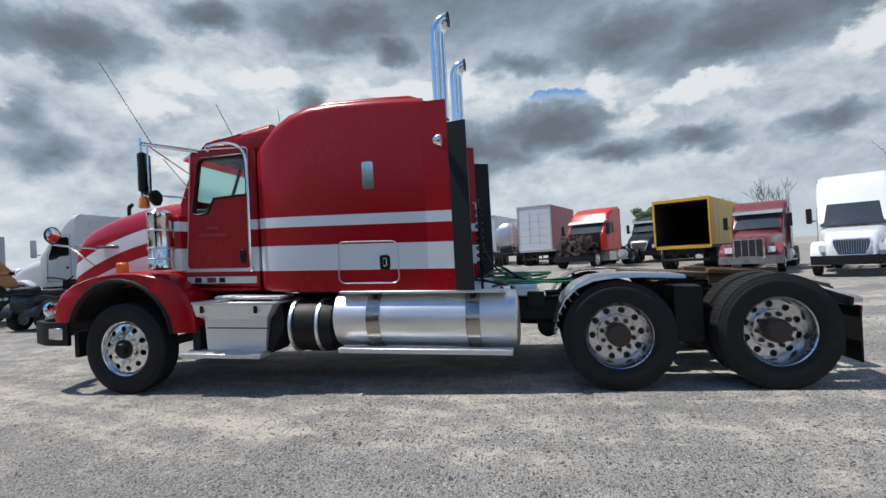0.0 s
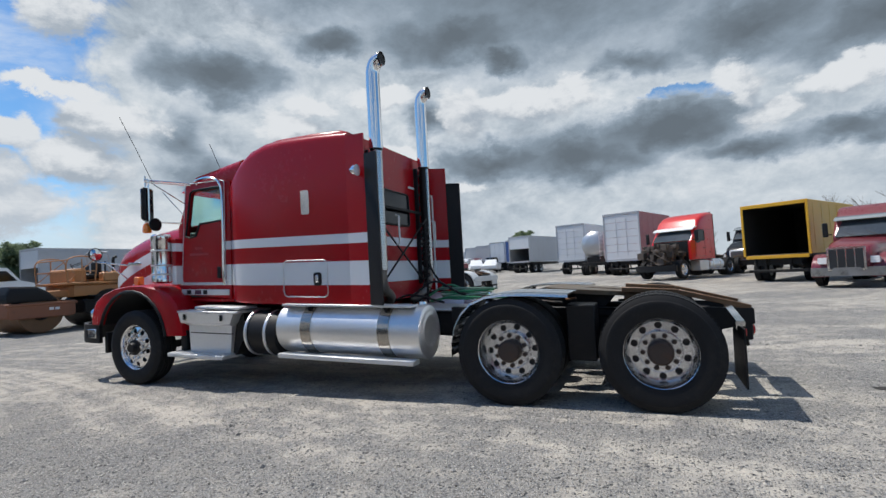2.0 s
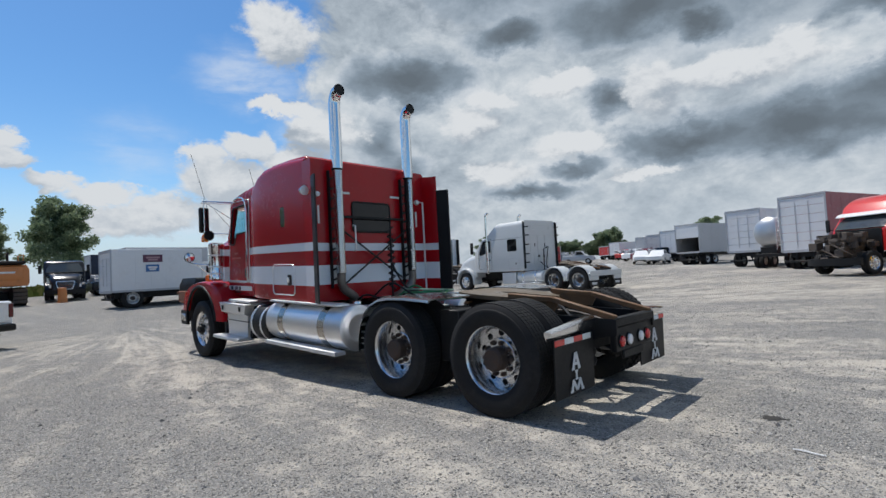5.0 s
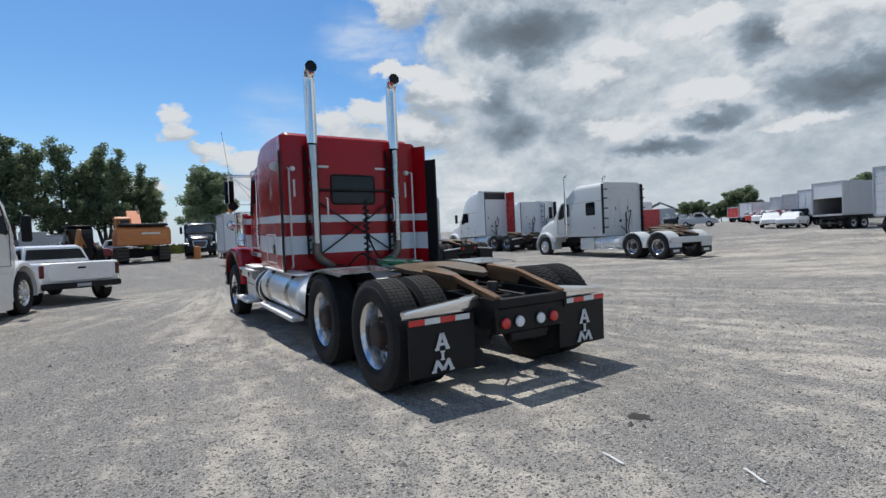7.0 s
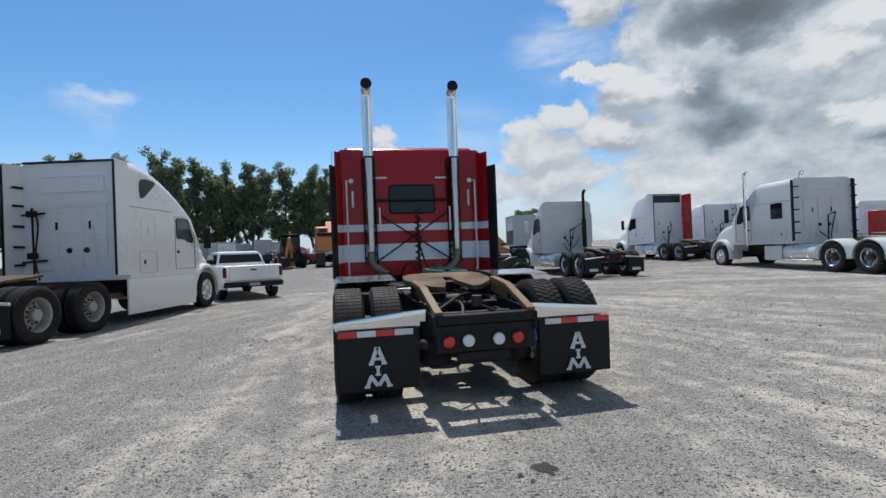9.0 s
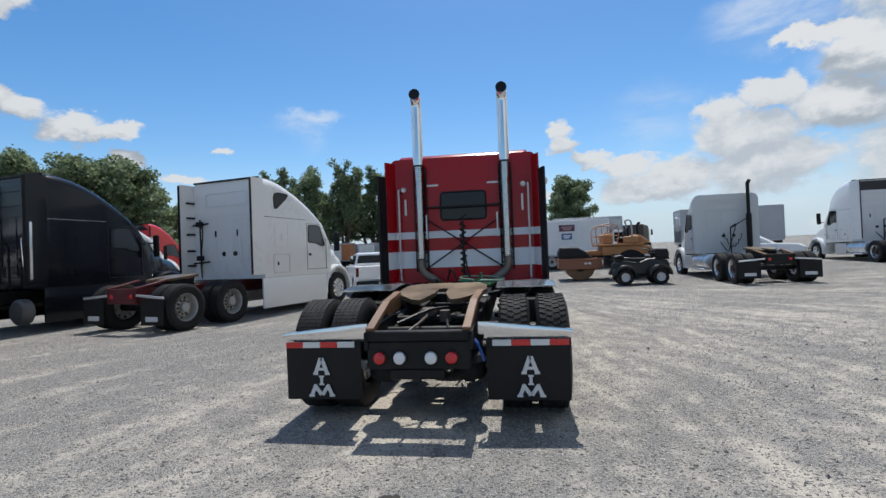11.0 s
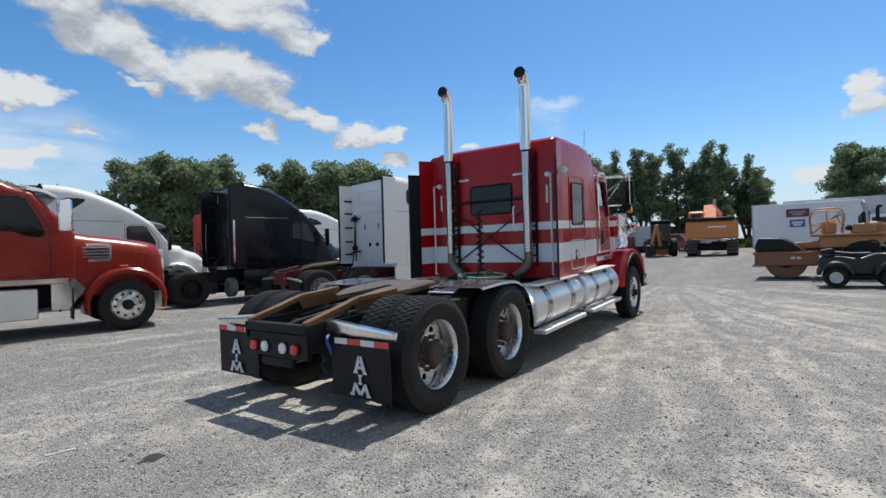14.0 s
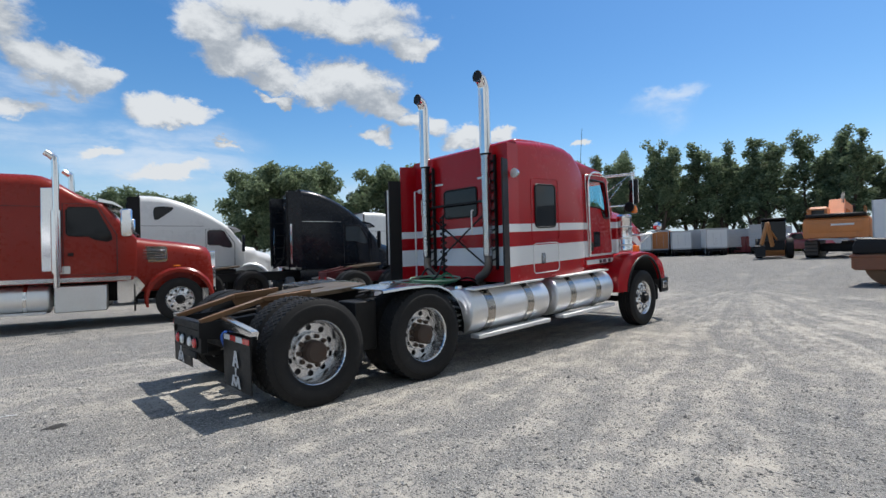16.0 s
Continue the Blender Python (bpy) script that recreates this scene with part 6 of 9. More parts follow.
def cab_lorry(label, m, mat, wb=5.3, boc=-2.5, front=None, roof="high", zr=3.75, half=1.21, hood_mat=None, extender=0.0, extender_mat=None, skirt=False, stack=(), stack_mat=None, kit=None, steer=None,
              frame_mat=None, vent=False, side_window=False, rear_fenders=None, hood=True, hood_tip=0.0, visor=None, group="parked lorries", vertical_grille=False, tail=1.25, cab_narrow=0.0, nose=1.80, wings=True, strips=None, shield=None, tank_mat=None, tank_at=None, recess=False, flat_nose=False, low_screen=0.0, plain_back=False, hose_rod=False, rear_tank=False):
    """A parked tractor unit. roof: high (swept fairing), aero (long slope), mid or flat. Its drive axles stand round the origin, its nose points to -x."""
    t = thing("tractor_unit", label, "truck", m, group)
    front = -wb - 0.95 if front is None else front
    lorry_chassis(t, wb, boc, front, kit, steer, tail, frame_mat=frame_mat, tanks=not skirt, tank_mat=tank_mat, tank_at=tank_at)
    base = front + nose            # foot of the windscreen
    aero = roof == "aero"
    brow = base + (0.50 if aero else 0.62)             # top of the windscreen
    brow_z = 2.55 if aero else 2.72
    hw = half - cab_narrow
    # cab and sleeper
    secs = []
    n = 9
    run = {"high": 1.75, "aero": 2.5, "mid": 1.2, "flat": 0.7}[roof]
    top_at = min(brow + run, boc - 0.1)
    secs += [(boc, half, zr), (top_at, half, zr)]
    for k in range(1, n):
        f = k / (n - 1)
        x = top_at + (brow - top_at) * f
        if aero:
            z = brow_z + (zr - brow_z) * (1 - f ** 1.85)
        elif roof == "mid":
            z = brow_z + (zr - brow_z) * (0.5 + 0.5 * math.cos(math.pi * f))
        else:
            z = brow_z + (zr - brow_z) * math.sqrt(max(0.0, 1 - f ** 2))
        secs.append((x, half + (hw - half) * f ** 0.7, z))
    secs += [(base + 0.05, hw - 0.04, 2.02 - low_screen * aero), (base - 0.02, hw - 0.08, 1.93 - low_screen * aero)]
    rings = [rounded(w, 0.98, z, min(0.22, 0.06 + 0.12 * (z - 1.9)), 0.03, 4, x, 0.05) for x, w, z in secs]
    body = part("cab", Shape().loft(rings), mat, t)
    # windscreen and door windows stand just proud of the body
    foot = 2.02 - low_screen
    pane = [[(base + 0.02 - 0.06 - 0.6 * low_screen, y, foot), (base + 0.03 - 0.6 * low_screen, y, foot), (brow - 0.01, y, brow_z - 0.05), (brow - 0.075, y, brow_z - 0.05)] for y in (-hw + 0.14, -0.6 * hw, 0.6 * hw, hw - 0.14)]
    for ring, bow in zip(pane, (0.06, 0.0, 0.0, 0.06)):
        ring[:] = [(x + bow, y, z) for x, y, z in ring]
    screen = part("windscreen", Shape().loft(pane), screen_glass, body, "curved windscreen reflecting the sky")
    part("screen_seal", Shape().tube([(pane[0][0][0], pane[0][0][1], foot)] + [(r[0][0] - 0.01, r[0][1], foot) for r in pane[1:3]] + [(pane[3][0][0], pane[3][0][1], foot)], 0.018, 6), black_plastic, screen)
    for y in (-0.45, 0.25):
        part("wiper", Shape().tube([(base - 0.05 - 0.6 * low_screen, y, foot + 0.02), (base + 0.14 - 0.6 * low_screen, y + 0.38, foot + 0.20)], 0.009, 5), black_plastic, screen)
    for side in (-1, 1):
        y = side * (hw - 0.012)
        win = [(base + 0.44, 1.90), (base + 0.52, 1.86), (base + 0.74, 1.90), (base + 0.86, 1.97), (base + 1.20, 1.98), (base + 1.24, 2.02), (base + 1.24, 2.52), (base + 1.19, 2.58), (base + 0.80, 2.59), (base + 0.70, 2.55), (base + 0.46, 2.02)]
        if aero:
            win = [(x, 1.83 + 0.85 * (z - 1.86)) for x, z in win]
        window = part("door_window", Shape().prism(win, y, y + side * 0.02), screen_glass if aero else dark_glass, body)
        part("window_seal", Shape().tube([(x, y + side * 0.02, z) for x, z in win + win[:1]], 0.013, 6), black_plastic, window)
        ring = [(base + 0.35, y + side * 0.012, 1.15), (base + 1.30, y + side * 0.012, 1.15), (base + 1.30, y + side * 0.012, brow_z - 0.06), (base + 0.70, y + side * 0.012, brow_z - 0.06), (base + 0.35, y + side * 0.012, 2.0)]
        part("door_seam", Shape().tube(ring + ring[:1], 0.008, 5), grille_dark, body)
        part("door_handle", Shape().box(base + 1.12, base + 1.22, y, y + side * 0.03, 1.55, 1.62), black_plastic, body)
        ring = [(x, side * (half + 0.004), z) for x, z in rounded_rect(boc - 1.0, boc - 0.35, 1.1, 1.6, 0.05)]
        if boc - base > 2.0:
            part("locker_seam", Shape().tube(ring + ring[:1], 0.005, 5), grey_box if mat in (white_body, dull_white) else mat, body)
        if vent:
            pts = bend([(boc - 0.50, zr - 0.80), (boc - 0.42, zr - 0.78), (boc - 0.40, zr - 0.48), (boc - 0.52, zr - 0.36), (boc - 0.90, zr - 0.36), (boc - 0.98, zr - 0.44), (boc - 0.56, zr - 0.78)], 4)
            part("roof_window", Shape().prism(pts, side * (half - 0.01), side * (half + 0.012)), dark_glass, body)
        if side_window:
            part("sleeper_window", Shape().loft([[(x, side * yy, z) for x, z in rounded_rect(boc - 1.05, boc - 0.45, 1.95, 2.55, 0.06)] for yy in (half - 0.01, half + 0.014)]), dark_glass, body)
        if extender:
            em = (extender_mat[side > 0] if isinstance(extender_mat, tuple) else extender_mat) or mat
            s = Shape().loft([[(boc - 0.02, side * (half - 0.05), z), (boc + extender, side * (half - 0.01), z), (boc + extender, side * (half + 0.015), z), (boc - 0.02, side * (half + 0.002), z)] for z in (1.08, zr - 0.05)])
            panel = part("side_extender", s, em, body)
            part("rubber_edge", Shape().box(boc + extender, boc + extender + 0.06, side * (half - 0.012), side * (half + 0.016), 1.1, zr - 0.08), black_plastic, panel)
            for z in (1.35, 1.75, 2.2, 2.65, 3.05):
                if z < zr - 0.3:
                    part("hinge", Shape().box(boc + 0.01, boc + 0.28, side * (half - 0.10), side * (half - 0.06), z, z + 0.05), black_plastic, panel)
        # mirrors
        drop = 0.28 if aero else 0.0
        s = Shape().box(base + 0.05, base + (0.13 if mat is not orange_body else 0.27), side * (hw + 0.12), side * (hw + 0.32), 1.95 - drop, 2.55 - drop, 0.03).bar((base + 0.1, side * hw, 2.05), (base + 0.1, side * (hw + 0.2), 2.05), 0.04, 0.04)
        part("door_mirror", s, chrome if mat is orange_body else mat if plain_back else black_plastic, t)
        if skirt:
            part("side_skirt", Shape().loft([rounded(0.02, 0.20, 0.985, 0.01, 0.01, 2, x) for x in (-wb + 0.70, boc + 0.05)]).moved(Matrix.Translation((0, side * (half - 0.03), 0))), mat, t)
        if wings:
            part("front_wing", wing_shape(-wb, side), hood_mat or mat, t)
        if boc - base > 2.0:
            seam = Shape().box(base + 1.35, boc - 0.03, side * (half - 0.006), side * (half + 0.004), 2.585, 2.597, 0.002)
            part("side_seam", seam, grille_dark if mat is not navy_body else chrome, body)
            ring = [(x, side * (half + 0.004), z) for x, z in rounded_rect(boc - 0.95, boc - 0.42, 1.78, 2.44, 0.07)]
            if not side_window:
                part("panel_crease", Shape().tube(ring + ring[:1], 0.004, 5), mat, body)
                part("side_vent", Shape().box(boc - 0.72, boc - 0.66, side * half, side * (half + 0.02), 1.98, 2.16, 0.01), mat, body)
            part("locker_latch", Shape().box(boc - 0.56, boc - 0.50, side * half, side * (half + 0.016), 1.30, 1.40, 0.008), black_plastic, body)
        if roof in ("high", "aero") and not extender:
            part("rear_corner_trim", Shape().box(boc - 0.025, boc + 0.035, side * (half - 0.035), side * (half + 0.012), 1.0, zr - 0.10, 0.008), black_plastic, body)
        if strips is not None:
            part("chrome_strip", Shape().box(boc - 0.95, boc - 0.45, side * (half - 0.04), side * (half - 0.005), 3.08, 3.11, 0.004), strips, body)
            part("chrome_post", Shape().box(boc + 0.30, boc + 0.36, side * (half - 0.02), side * (half + 0.025), 1.2, 2.5, 0.006), strips, body)
    # rear wall fittings
    for y in (-0.55, 0.0, 0.55):
        part("rear_panel_rib", Shape().box(boc, boc + 0.015, y - 0.18, y + 0.18, 1.5 if y else 1.35, min(2.7, zr - 0.3), 0.006), mat, body)
    part("rear_seam", Shape().box(boc, boc + 0.012, -half + 0.05, half - 0.05, 2.50, 2.53, 0.003), mat, body)
    for y in () if plain_back else (-0.4, 0.35):
        part("rear_vent", Shape().box(boc, boc + 0.02, y - 0.03, y + 0.03, 2.12, 2.3, 0.01), black_plastic, body)
    if roof in ("high", "aero"):
        part("roof_edge_trim", Shape().box(boc - 0.02, boc + 0.05, -half + 0.10, half - 0.10, zr - 0.02, zr + 0.025, 0.01), black_plastic, body)
    for y in (-0.12, 0.26):
        part("rear_port", Shape().lathe([(0.0, 0.02), (0.028, 0.022), (0.034, 0.03), (0.062, 0.026), (0.066, 0.0)], (boc, y, 1.66), 18, "x"), black_plastic if y < 0 else grille_dark, body)
    part("rear_grab_rail", Shape().tube(bend([(boc + 0.02, 0.55, 1.35), (boc + 0.07, 0.53, 1.40), (boc + 0.07, 0.45, 2.1), (boc + 0.02, 0.44, 2.16)], 4), 0.014, 6), mat if mat is not navy_body else chrome, body)
    for side in (-1, 1) if strips is not None else ():
        corner = Shape().box(boc, boc + 0.008, side * (half - 0.34), side * (half - 0.20), zr - 0.24, zr - 0.22, 0.002).box(boc, boc + 0.008, side * (half - 0.22), side * (half - 0.20), zr - 0.46, zr - 0.24, 0.002)
        part("corner_mark", corner, strips, body)
    for k, (y0, y1, z0, z1) in enumerate(((-0.86, -0.5, 1.25, 1.85), (-0.3, 0.2, 1.25, 1.5), (-0.1, 0.8, 1.9, 2.0), (-0.8, 0.8, 2.62, 2.7), (-0.7, 0.7, min(2.95, zr - 0.35), min(3.3, zr - 0.22)))):
        ring = [(boc + 0.016, u, w) for u, w in rounded_rect(y0, y1, z0, z1, 0.04, 3)]
        part("pressed_crease", Shape().tube(ring + ring[:1], 0.009, 5), mat, body)
    if recess:
        # Flat dark plate, put on for the shade of a recess
        part("recess_plate", Shape().box(boc, boc + 0.014, -half + 0.16, half - 0.16, zr - 0.50, zr - 0.06, 0.006), grille_dark, body, "flat dark plate in place of a shaded recess below the roof fairing")
    if hose_rod:
        rod = part("hose_rod", Shape().tube([(boc + 0.06, -0.88, 1.15), (boc + 0.06, -0.90, 2.62)], 0.022, 8), black_frame, body)
        for z in (1.50, 2.42):
            part("clamp", Shape().box(boc + 0.02, boc + 0.14, -0.99, -0.80, z, z + 0.14, 0.02), black_plastic, rod)
        for z, y in ((2.50, -0.62), (1.46, -0.60)):
            part("bracket", Shape().bar((boc + 0.05, -1.15, z - 0.03), (boc + 0.05, y, z), 0.05, 0.04), black_plastic, rod)
        part("air_line", Shape().tube(bend([(boc + 0.10, -0.80, 2.48), (boc + 0.24, -0.62, 2.2), (boc + 0.22, -0.72, 1.5), (boc + 0.5, -0.4, 1.05)], 5), 0.02, 6), black_plastic, t)
    else:
        part("hose_arm", Shape().tube([(boc + 0.12, 0.1, 0.95), (boc + 0.14, 0.1, 2.0), (boc + 0.3, 0.25, 2.1)], 0.025, 6), black_frame, t)
        part("air_line", Shape().tube(bend([(boc + 0.3, 0.25, 2.1), (boc + 0.35, 0.0, 1.3), (boc + 0.6, -0.2, 1.05), (boc + 0.2, -0.3, 1.4)], 5), 0.02, 6), black_plastic, t)
    if plain_back:
        coil = [(boc + 0.10 + 0.05 * math.cos(k * 1.05), -0.15 + 0.035 * k * 0.5, 1.75 - 0.5 * math.sin(math.pi * k / 40) + 0.06 * math.sin(k * 1.05)) for k in range(41)]
        part("coiled_hose", Shape().tube(coil, 0.014, 5), black_plastic, t, "black coiled air hose slung across the rear wall")
        part("stack_brace", Shape().tube([(boc + 0.2, 0.72, 2.35), (boc + 0.02, 0.15, 1.95)], 0.018, 6), black_frame, t)
    if rear_tank:
        for side in (-1, 1):
            prof = [(0.0, -0.02), (0.24, -0.01), (0.29, 0.03), (0.29, 0.20), (0.24, 0.25), (0.0, 0.27)]
            part("air_tank", Shape().lathe(prof, (boc + 0.20, side * 0.86, 0.48), 24, "x"), soiled_tank, t, "dull grey round tank")
    if hood:
        hm = hood_mat or mat
        ys = ((base + 0.02, hw - 0.10, 1.94), (base - 0.3, hw - 0.17, 1.89), (base - 0.8, hw - 0.24, 1.83), (front + 0.35, hw - 0.32, 1.75), (front + 0.16, hw - 0.36, 1.69), (front + 0.07, hw - 0.39, 1.55), (front + 0.02, hw - 0.45, 1.1)) if flat_nose else ((base + 0.02, hw - 0.10, 1.94), (base - 0.4, hw - 0.18, 1.88), (front + 0.85, hw - 0.27, 1.76), (front + 0.4, hw - 0.33, 1.58), (front + 0.12, hw - 0.40, 1.32), (front + 0.02, hw - 0.48, 1.1))
        h = Shape().loft([rounded(w, 0.72, z - low_screen * min(1.0, max(0.0, (x - front) / 0.9)), 0.2 + 0.05 * (z > 1.5), 0.05, 5, x, 0.05) for x, w, z in ys])
        if hood_tip:
            h.moved(Matrix.Translation((front, 0, 0.8)) @ Matrix.Rotation(radians(hood_tip), 4, "X") @ Matrix.Translation((-front, 0, -0.8)))
        bonnet = part("bonnet", h, hm, t)
        if vertical_grille:
            grille = part("grille", Shape().loft([rounded(0.46 if flat_nose else 0.58, 0.62, 1.62 if flat_nose else 1.50, 0.06, 0.03, 3, x) for x in (front - 0.06, front + 0.10)]), chrome, bonnet, "upright chrome grille")
            for k in range(4):
                step = 0.205 if flat_nose else 0.262
                part("grille_slot", Shape().box(front - 0.07, front - 0.055, -1.95 * step + step * k, -1.07 * step + step * k, 0.70, 1.42, 0.003), grille_dark, grille)
        else:
            lean = [(front - 0.05, 0.40, 0.74), (front - 0.02, 0.50, 0.98), (front + 0.05, 0.56, 1.22), (front + 0.10, 0.52, 1.34)]
            grille = part("grille", Shape().loft([[(x, -u, z), (x, u, z), (x + 0.12, u, z), (x + 0.12, -u, z)] for x, u, z in lean]), alu_panel, bonnet, "broad bright-edged grille")
            part("grille_mesh", Shape().loft([[(x - 0.012, -u * 0.9, z), (x - 0.012, u * 0.9, z), (x + 0.02, u * 0.9, z), (x + 0.02, -u * 0.9, z)] for x, u, z in [(p[0], p[1], 0.78 + (p[2] - 0.74) * 0.88) for p in lean]]), grille_dark, grille)
            for k in range(13):
                u = -0.42 + 0.07 * k
                part("grille_bar", Shape().tube([(lean[0][0] - 0.02, u * 0.85, 0.80), (lean[1][0] - 0.02, u * 0.95, 0.98), (lean[2][0] - 0.02, u, 1.22), (lean[3][0] - 0.02, u, 1.30)], 0.010, 5), strap_steel, grille)
        for side in (-1, 1):
            part("headlamp", Shape().loft([[(front + 0.22 + d, side * (0.72 + u), 0.98 + w) for u, w in rounded_rect(-0.16, 0.2 - 0.1 * flat_nose, -0.1, 0.14 - 0.06 * flat_nose, 0.04, 3)] for d in (-0.1, 0.12)]), chrome if flat_nose else white_lens, t)
        if mat is orange_body:
            for side in (-1, 1):
                skin = hw - 0.155
                vent_ = part("hood_vent", Shape().loft([[(x, side * yy, z) for x, z in rounded_rect(base - 0.62, base - 0.08, 1.38, 1.74, 0.06, 3)] for yy in (skin - 0.06, skin)]), chrome, bonnet, "chrome bonnet-side vent with dark slots")
                part("vent_mesh", Shape().loft([[(x, side * yy, z) for x, z in rounded_rect(base - 0.58, base - 0.13, 1.44, 1.68, 0.05, 3)] for yy in (skin, skin + 0.006)]), grille_dark, vent_)
                for k in range(4):
                    part("slat", Shape().box(base - 0.58, base - 0.13, side * (skin + 0.004), side * (skin + 0.03), 1.465 + 0.06 * k, 1.485 + 0.06 * k, 0.004), chrome, vent_)
                part("kick_panel", Shape().prism([(base - 0.02, 1.06), (base + 0.36, 1.06), (base + 0.36, 0.50), (base + 0.10, 0.50), (base - 0.16, 0.86)], side * (half - 0.06), side * (half - 0.04)), chrome, t, "polished kick panel behind the wing")
                part("mud_flap", Shape().box(base + 0.02, base + 0.05, side * 0.85, side * 1.18, 0.30, 0.9, 0.006), black_plastic, t)
                part("door_sticker", Shape().box(base + 1.18, base + 1.34, side * half, side * (half + 0.006), 1.18, 1.34, 0.002), tape_white, body)
                part("wing_marker", Shape().loft([rounded(0.03, 0, 0.03, 0.012, 0.005, 3, x) for x in (-0.07, 0.07)]).moved(pose(-wb + 0.05, side * 1.12, 1.27)), amber, t)
                part("sill_trim", Shape().box(base + 0.1, boc, side * (half - 0.005), side * (half + 0.01), 1.0, 1.09, 0.004), chrome, t)
    part("bumper", Shape().loft([[(front - 0.08 + 0.25 * (abs(y) / 1.18) ** 3, y, z) for z in (0.42, 0.74)] + [(front + 0.05 + 0.25 * (abs(y) / 1.18) ** 3, y, z) for z in (0.74, 0.42)] for y in (-1.18, -0.9, -0.4, 0.4, 0.9, 1.18)]), chrome if flat_nose else rust_chrome if vertical_grille else black_plastic if not skirt else hood_mat or mat, t)
    for x, y, top in stack:
        s = Shape().tube(bend([(x, y, 0.9), (x, y, 1.6), (x, y, top - 0.25), (x + 0.04, y, top - 0.1), (x + 0.16, y, top)], 4), 0.065, 12)
        pipe = part("exhaust_pipe", s, stack_mat or chrome, t)
        part("heat_shield", Shape().cyl((x, y, 1.2), (x, y, 2.5), 0.10, n=14), stack_mat or chrome, pipe)
        if shield is not None:
            part("shield_plate", Shape().box(x - 0.05, x + 0.28, y * 0.88, y * 0.96, 1.22, 3.0, 0.03), shield, pipe, "tall polished shield plate")
    if rear_fenders is not None:
        for side in (-1, 1):
            for x in (-0.66, 0.66):
                part("rear_fender", wing_shape(x, side, 0.56, 0.58, 1.21, 0.02, 0.5, 185, -5), rear_fenders, t)
        part("tail_board", Shape().box(tail, tail + 0.05, -1.2, 1.2, 0.62, 0.86, 0.02), rear_fenders, t)
    if visor is not None:
        part("sun_visor", Shape().loft([[(brow + dx, y, brow_z + dz) for dx, dz in ((0.06, 0.08), (-0.22, 0.01), (-0.38, -0.10), (-0.38, -0.13), (-0.20, -0.04), (0.06, 0.0))] for y in (-hw + 0.05, hw - 0.05)]), visor, t)
    return t


cab_lorry("white aerodynamic sleeper tractor with side skirts, parked on gravel", at_ground(-2.93, -7.23, -12.8), white_body, wb=5.21, boc=-1.75, roof="aero", zr=3.62, nose=1.30, low_screen=0.12, extender=0.42, skirt=True, vent=True, kit=dull_drive, hose_rod=True, frame_mat=material("dark_red_frame", (0.10, 0.012, 0.015), rough=0.5, grain=0.15, stain=0.4))
cab_lorry("near-black aerodynamic sleeper tractor with chrome trim", at_ground(-0.33, -11.47, -11.3), navy_body, wb=5.55, boc=-2.2, roof="aero", zr=3.64, extender=0.42, front=-6.35, nose=1.38, low_screen=0.10, skirt=True, strips=chrome, kit=soiled_drive, visor=navy_body, rear_tank=True)
cab_lorry("orange-red long-nose tractor with chrome stacks and vents", at_ground(7.55, -9.57, -11.7), orange_body, wb=5.81, boc=-1.6, roof="mid", zr=3.25, stack=((-3.55, 1.27, 3.71), (-3.55, -1.27, 3.71)), visor=chrome, front=-6.58, nose=1.63, shield=chrome, tank_at=-3.4, steer=steer_kit, flat_nose=True, vertical_grille=True)
dark_steer = wheel_kit(width=0.28, ribs=5, drive=False, metal=hub_rust, hub_mat=hub_rust, fine=True)
cab_lorry("white aerodynamic tractor with a dark roof window", at_ground(4.03, -15.16, -9.4), white_body, steer=dark_steer, wb=6.1, boc=-2.6, front=-7.25, nose=1.36, low_screen=0.08, roof="aero", zr=3.60, extender=0.3, extender_mat=black_plastic, vent=True, visor=white_body)
cab_lorry("white sleeper tractor with one black exhaust stack", at_ground(-10.7, 9.05, -1.3), dull_white, wb=5.25, boc=-2.88, roof="mid", zr=3.31, stack=((-2.65, 0.75, 3.78),), stack_mat=black_frame, tail=1.3, plain_back=True)
cab_lorry("white long-wheelbase tractor with white rear fenders", at_ground(-5.21, 16.12, -7.3), dull_white, wb=6.63, boc=-2.31, roof="mid", zr=3.39, side_window=True, rear_fenders=dull_white, tank_mat=dull_white, stack=((-4.75, -1.24, 4.0), (-4.75, 1.24, 4.0)), extender=0.06, extender_mat=black_plastic, front=-7.6)
cab_lorry("white high-roof tractor with a red side fairing", at_ground(-16.9, 18.1, -2.0), white_body, wb=5.5, boc=-2.2, roof="high", zr=3.95, extender=0.75, extender_mat=(None, scarlet_body), recess=True)
cab_lorry("white sleeper tractor standing in the second row", at_ground(-20.2, 24.5, -4.0), white_body, wb=5.5, boc=-2.2, roof="mid", zr=3.4, extender=0.3)
cab_lorry("white tractor with a dark rear wall far back", at_ground(-25.2, 31.0, -4.0), white_body, wb=5.5, boc=-2.2, roof="mid", zr=3.7, extender=0.3, extender_mat=black_plastic)
cab_lorry("white day tractor behind the dark one", at_ground(-6.0, -16.5, -11.0), white_body, wb=6.2, boc=-2.3, front=-7.4, nose=1.40, roof="aero", zr=3.50, visor=white_body)
cab_lorry("red high-roof tractor in the back row", at_ground(-12.4, -18.6, -10.0), scarlet_body, wb=5.3, boc=-2.3, roof="aero", zr=3.5)
cab_lorry("red round-roofed tractor behind the white one", at_ground(-3.8, -19.75, -10.0), scarlet_body, wb=5.2, boc=-2.4, roof="mid", zr=3.48, plain_back=True)
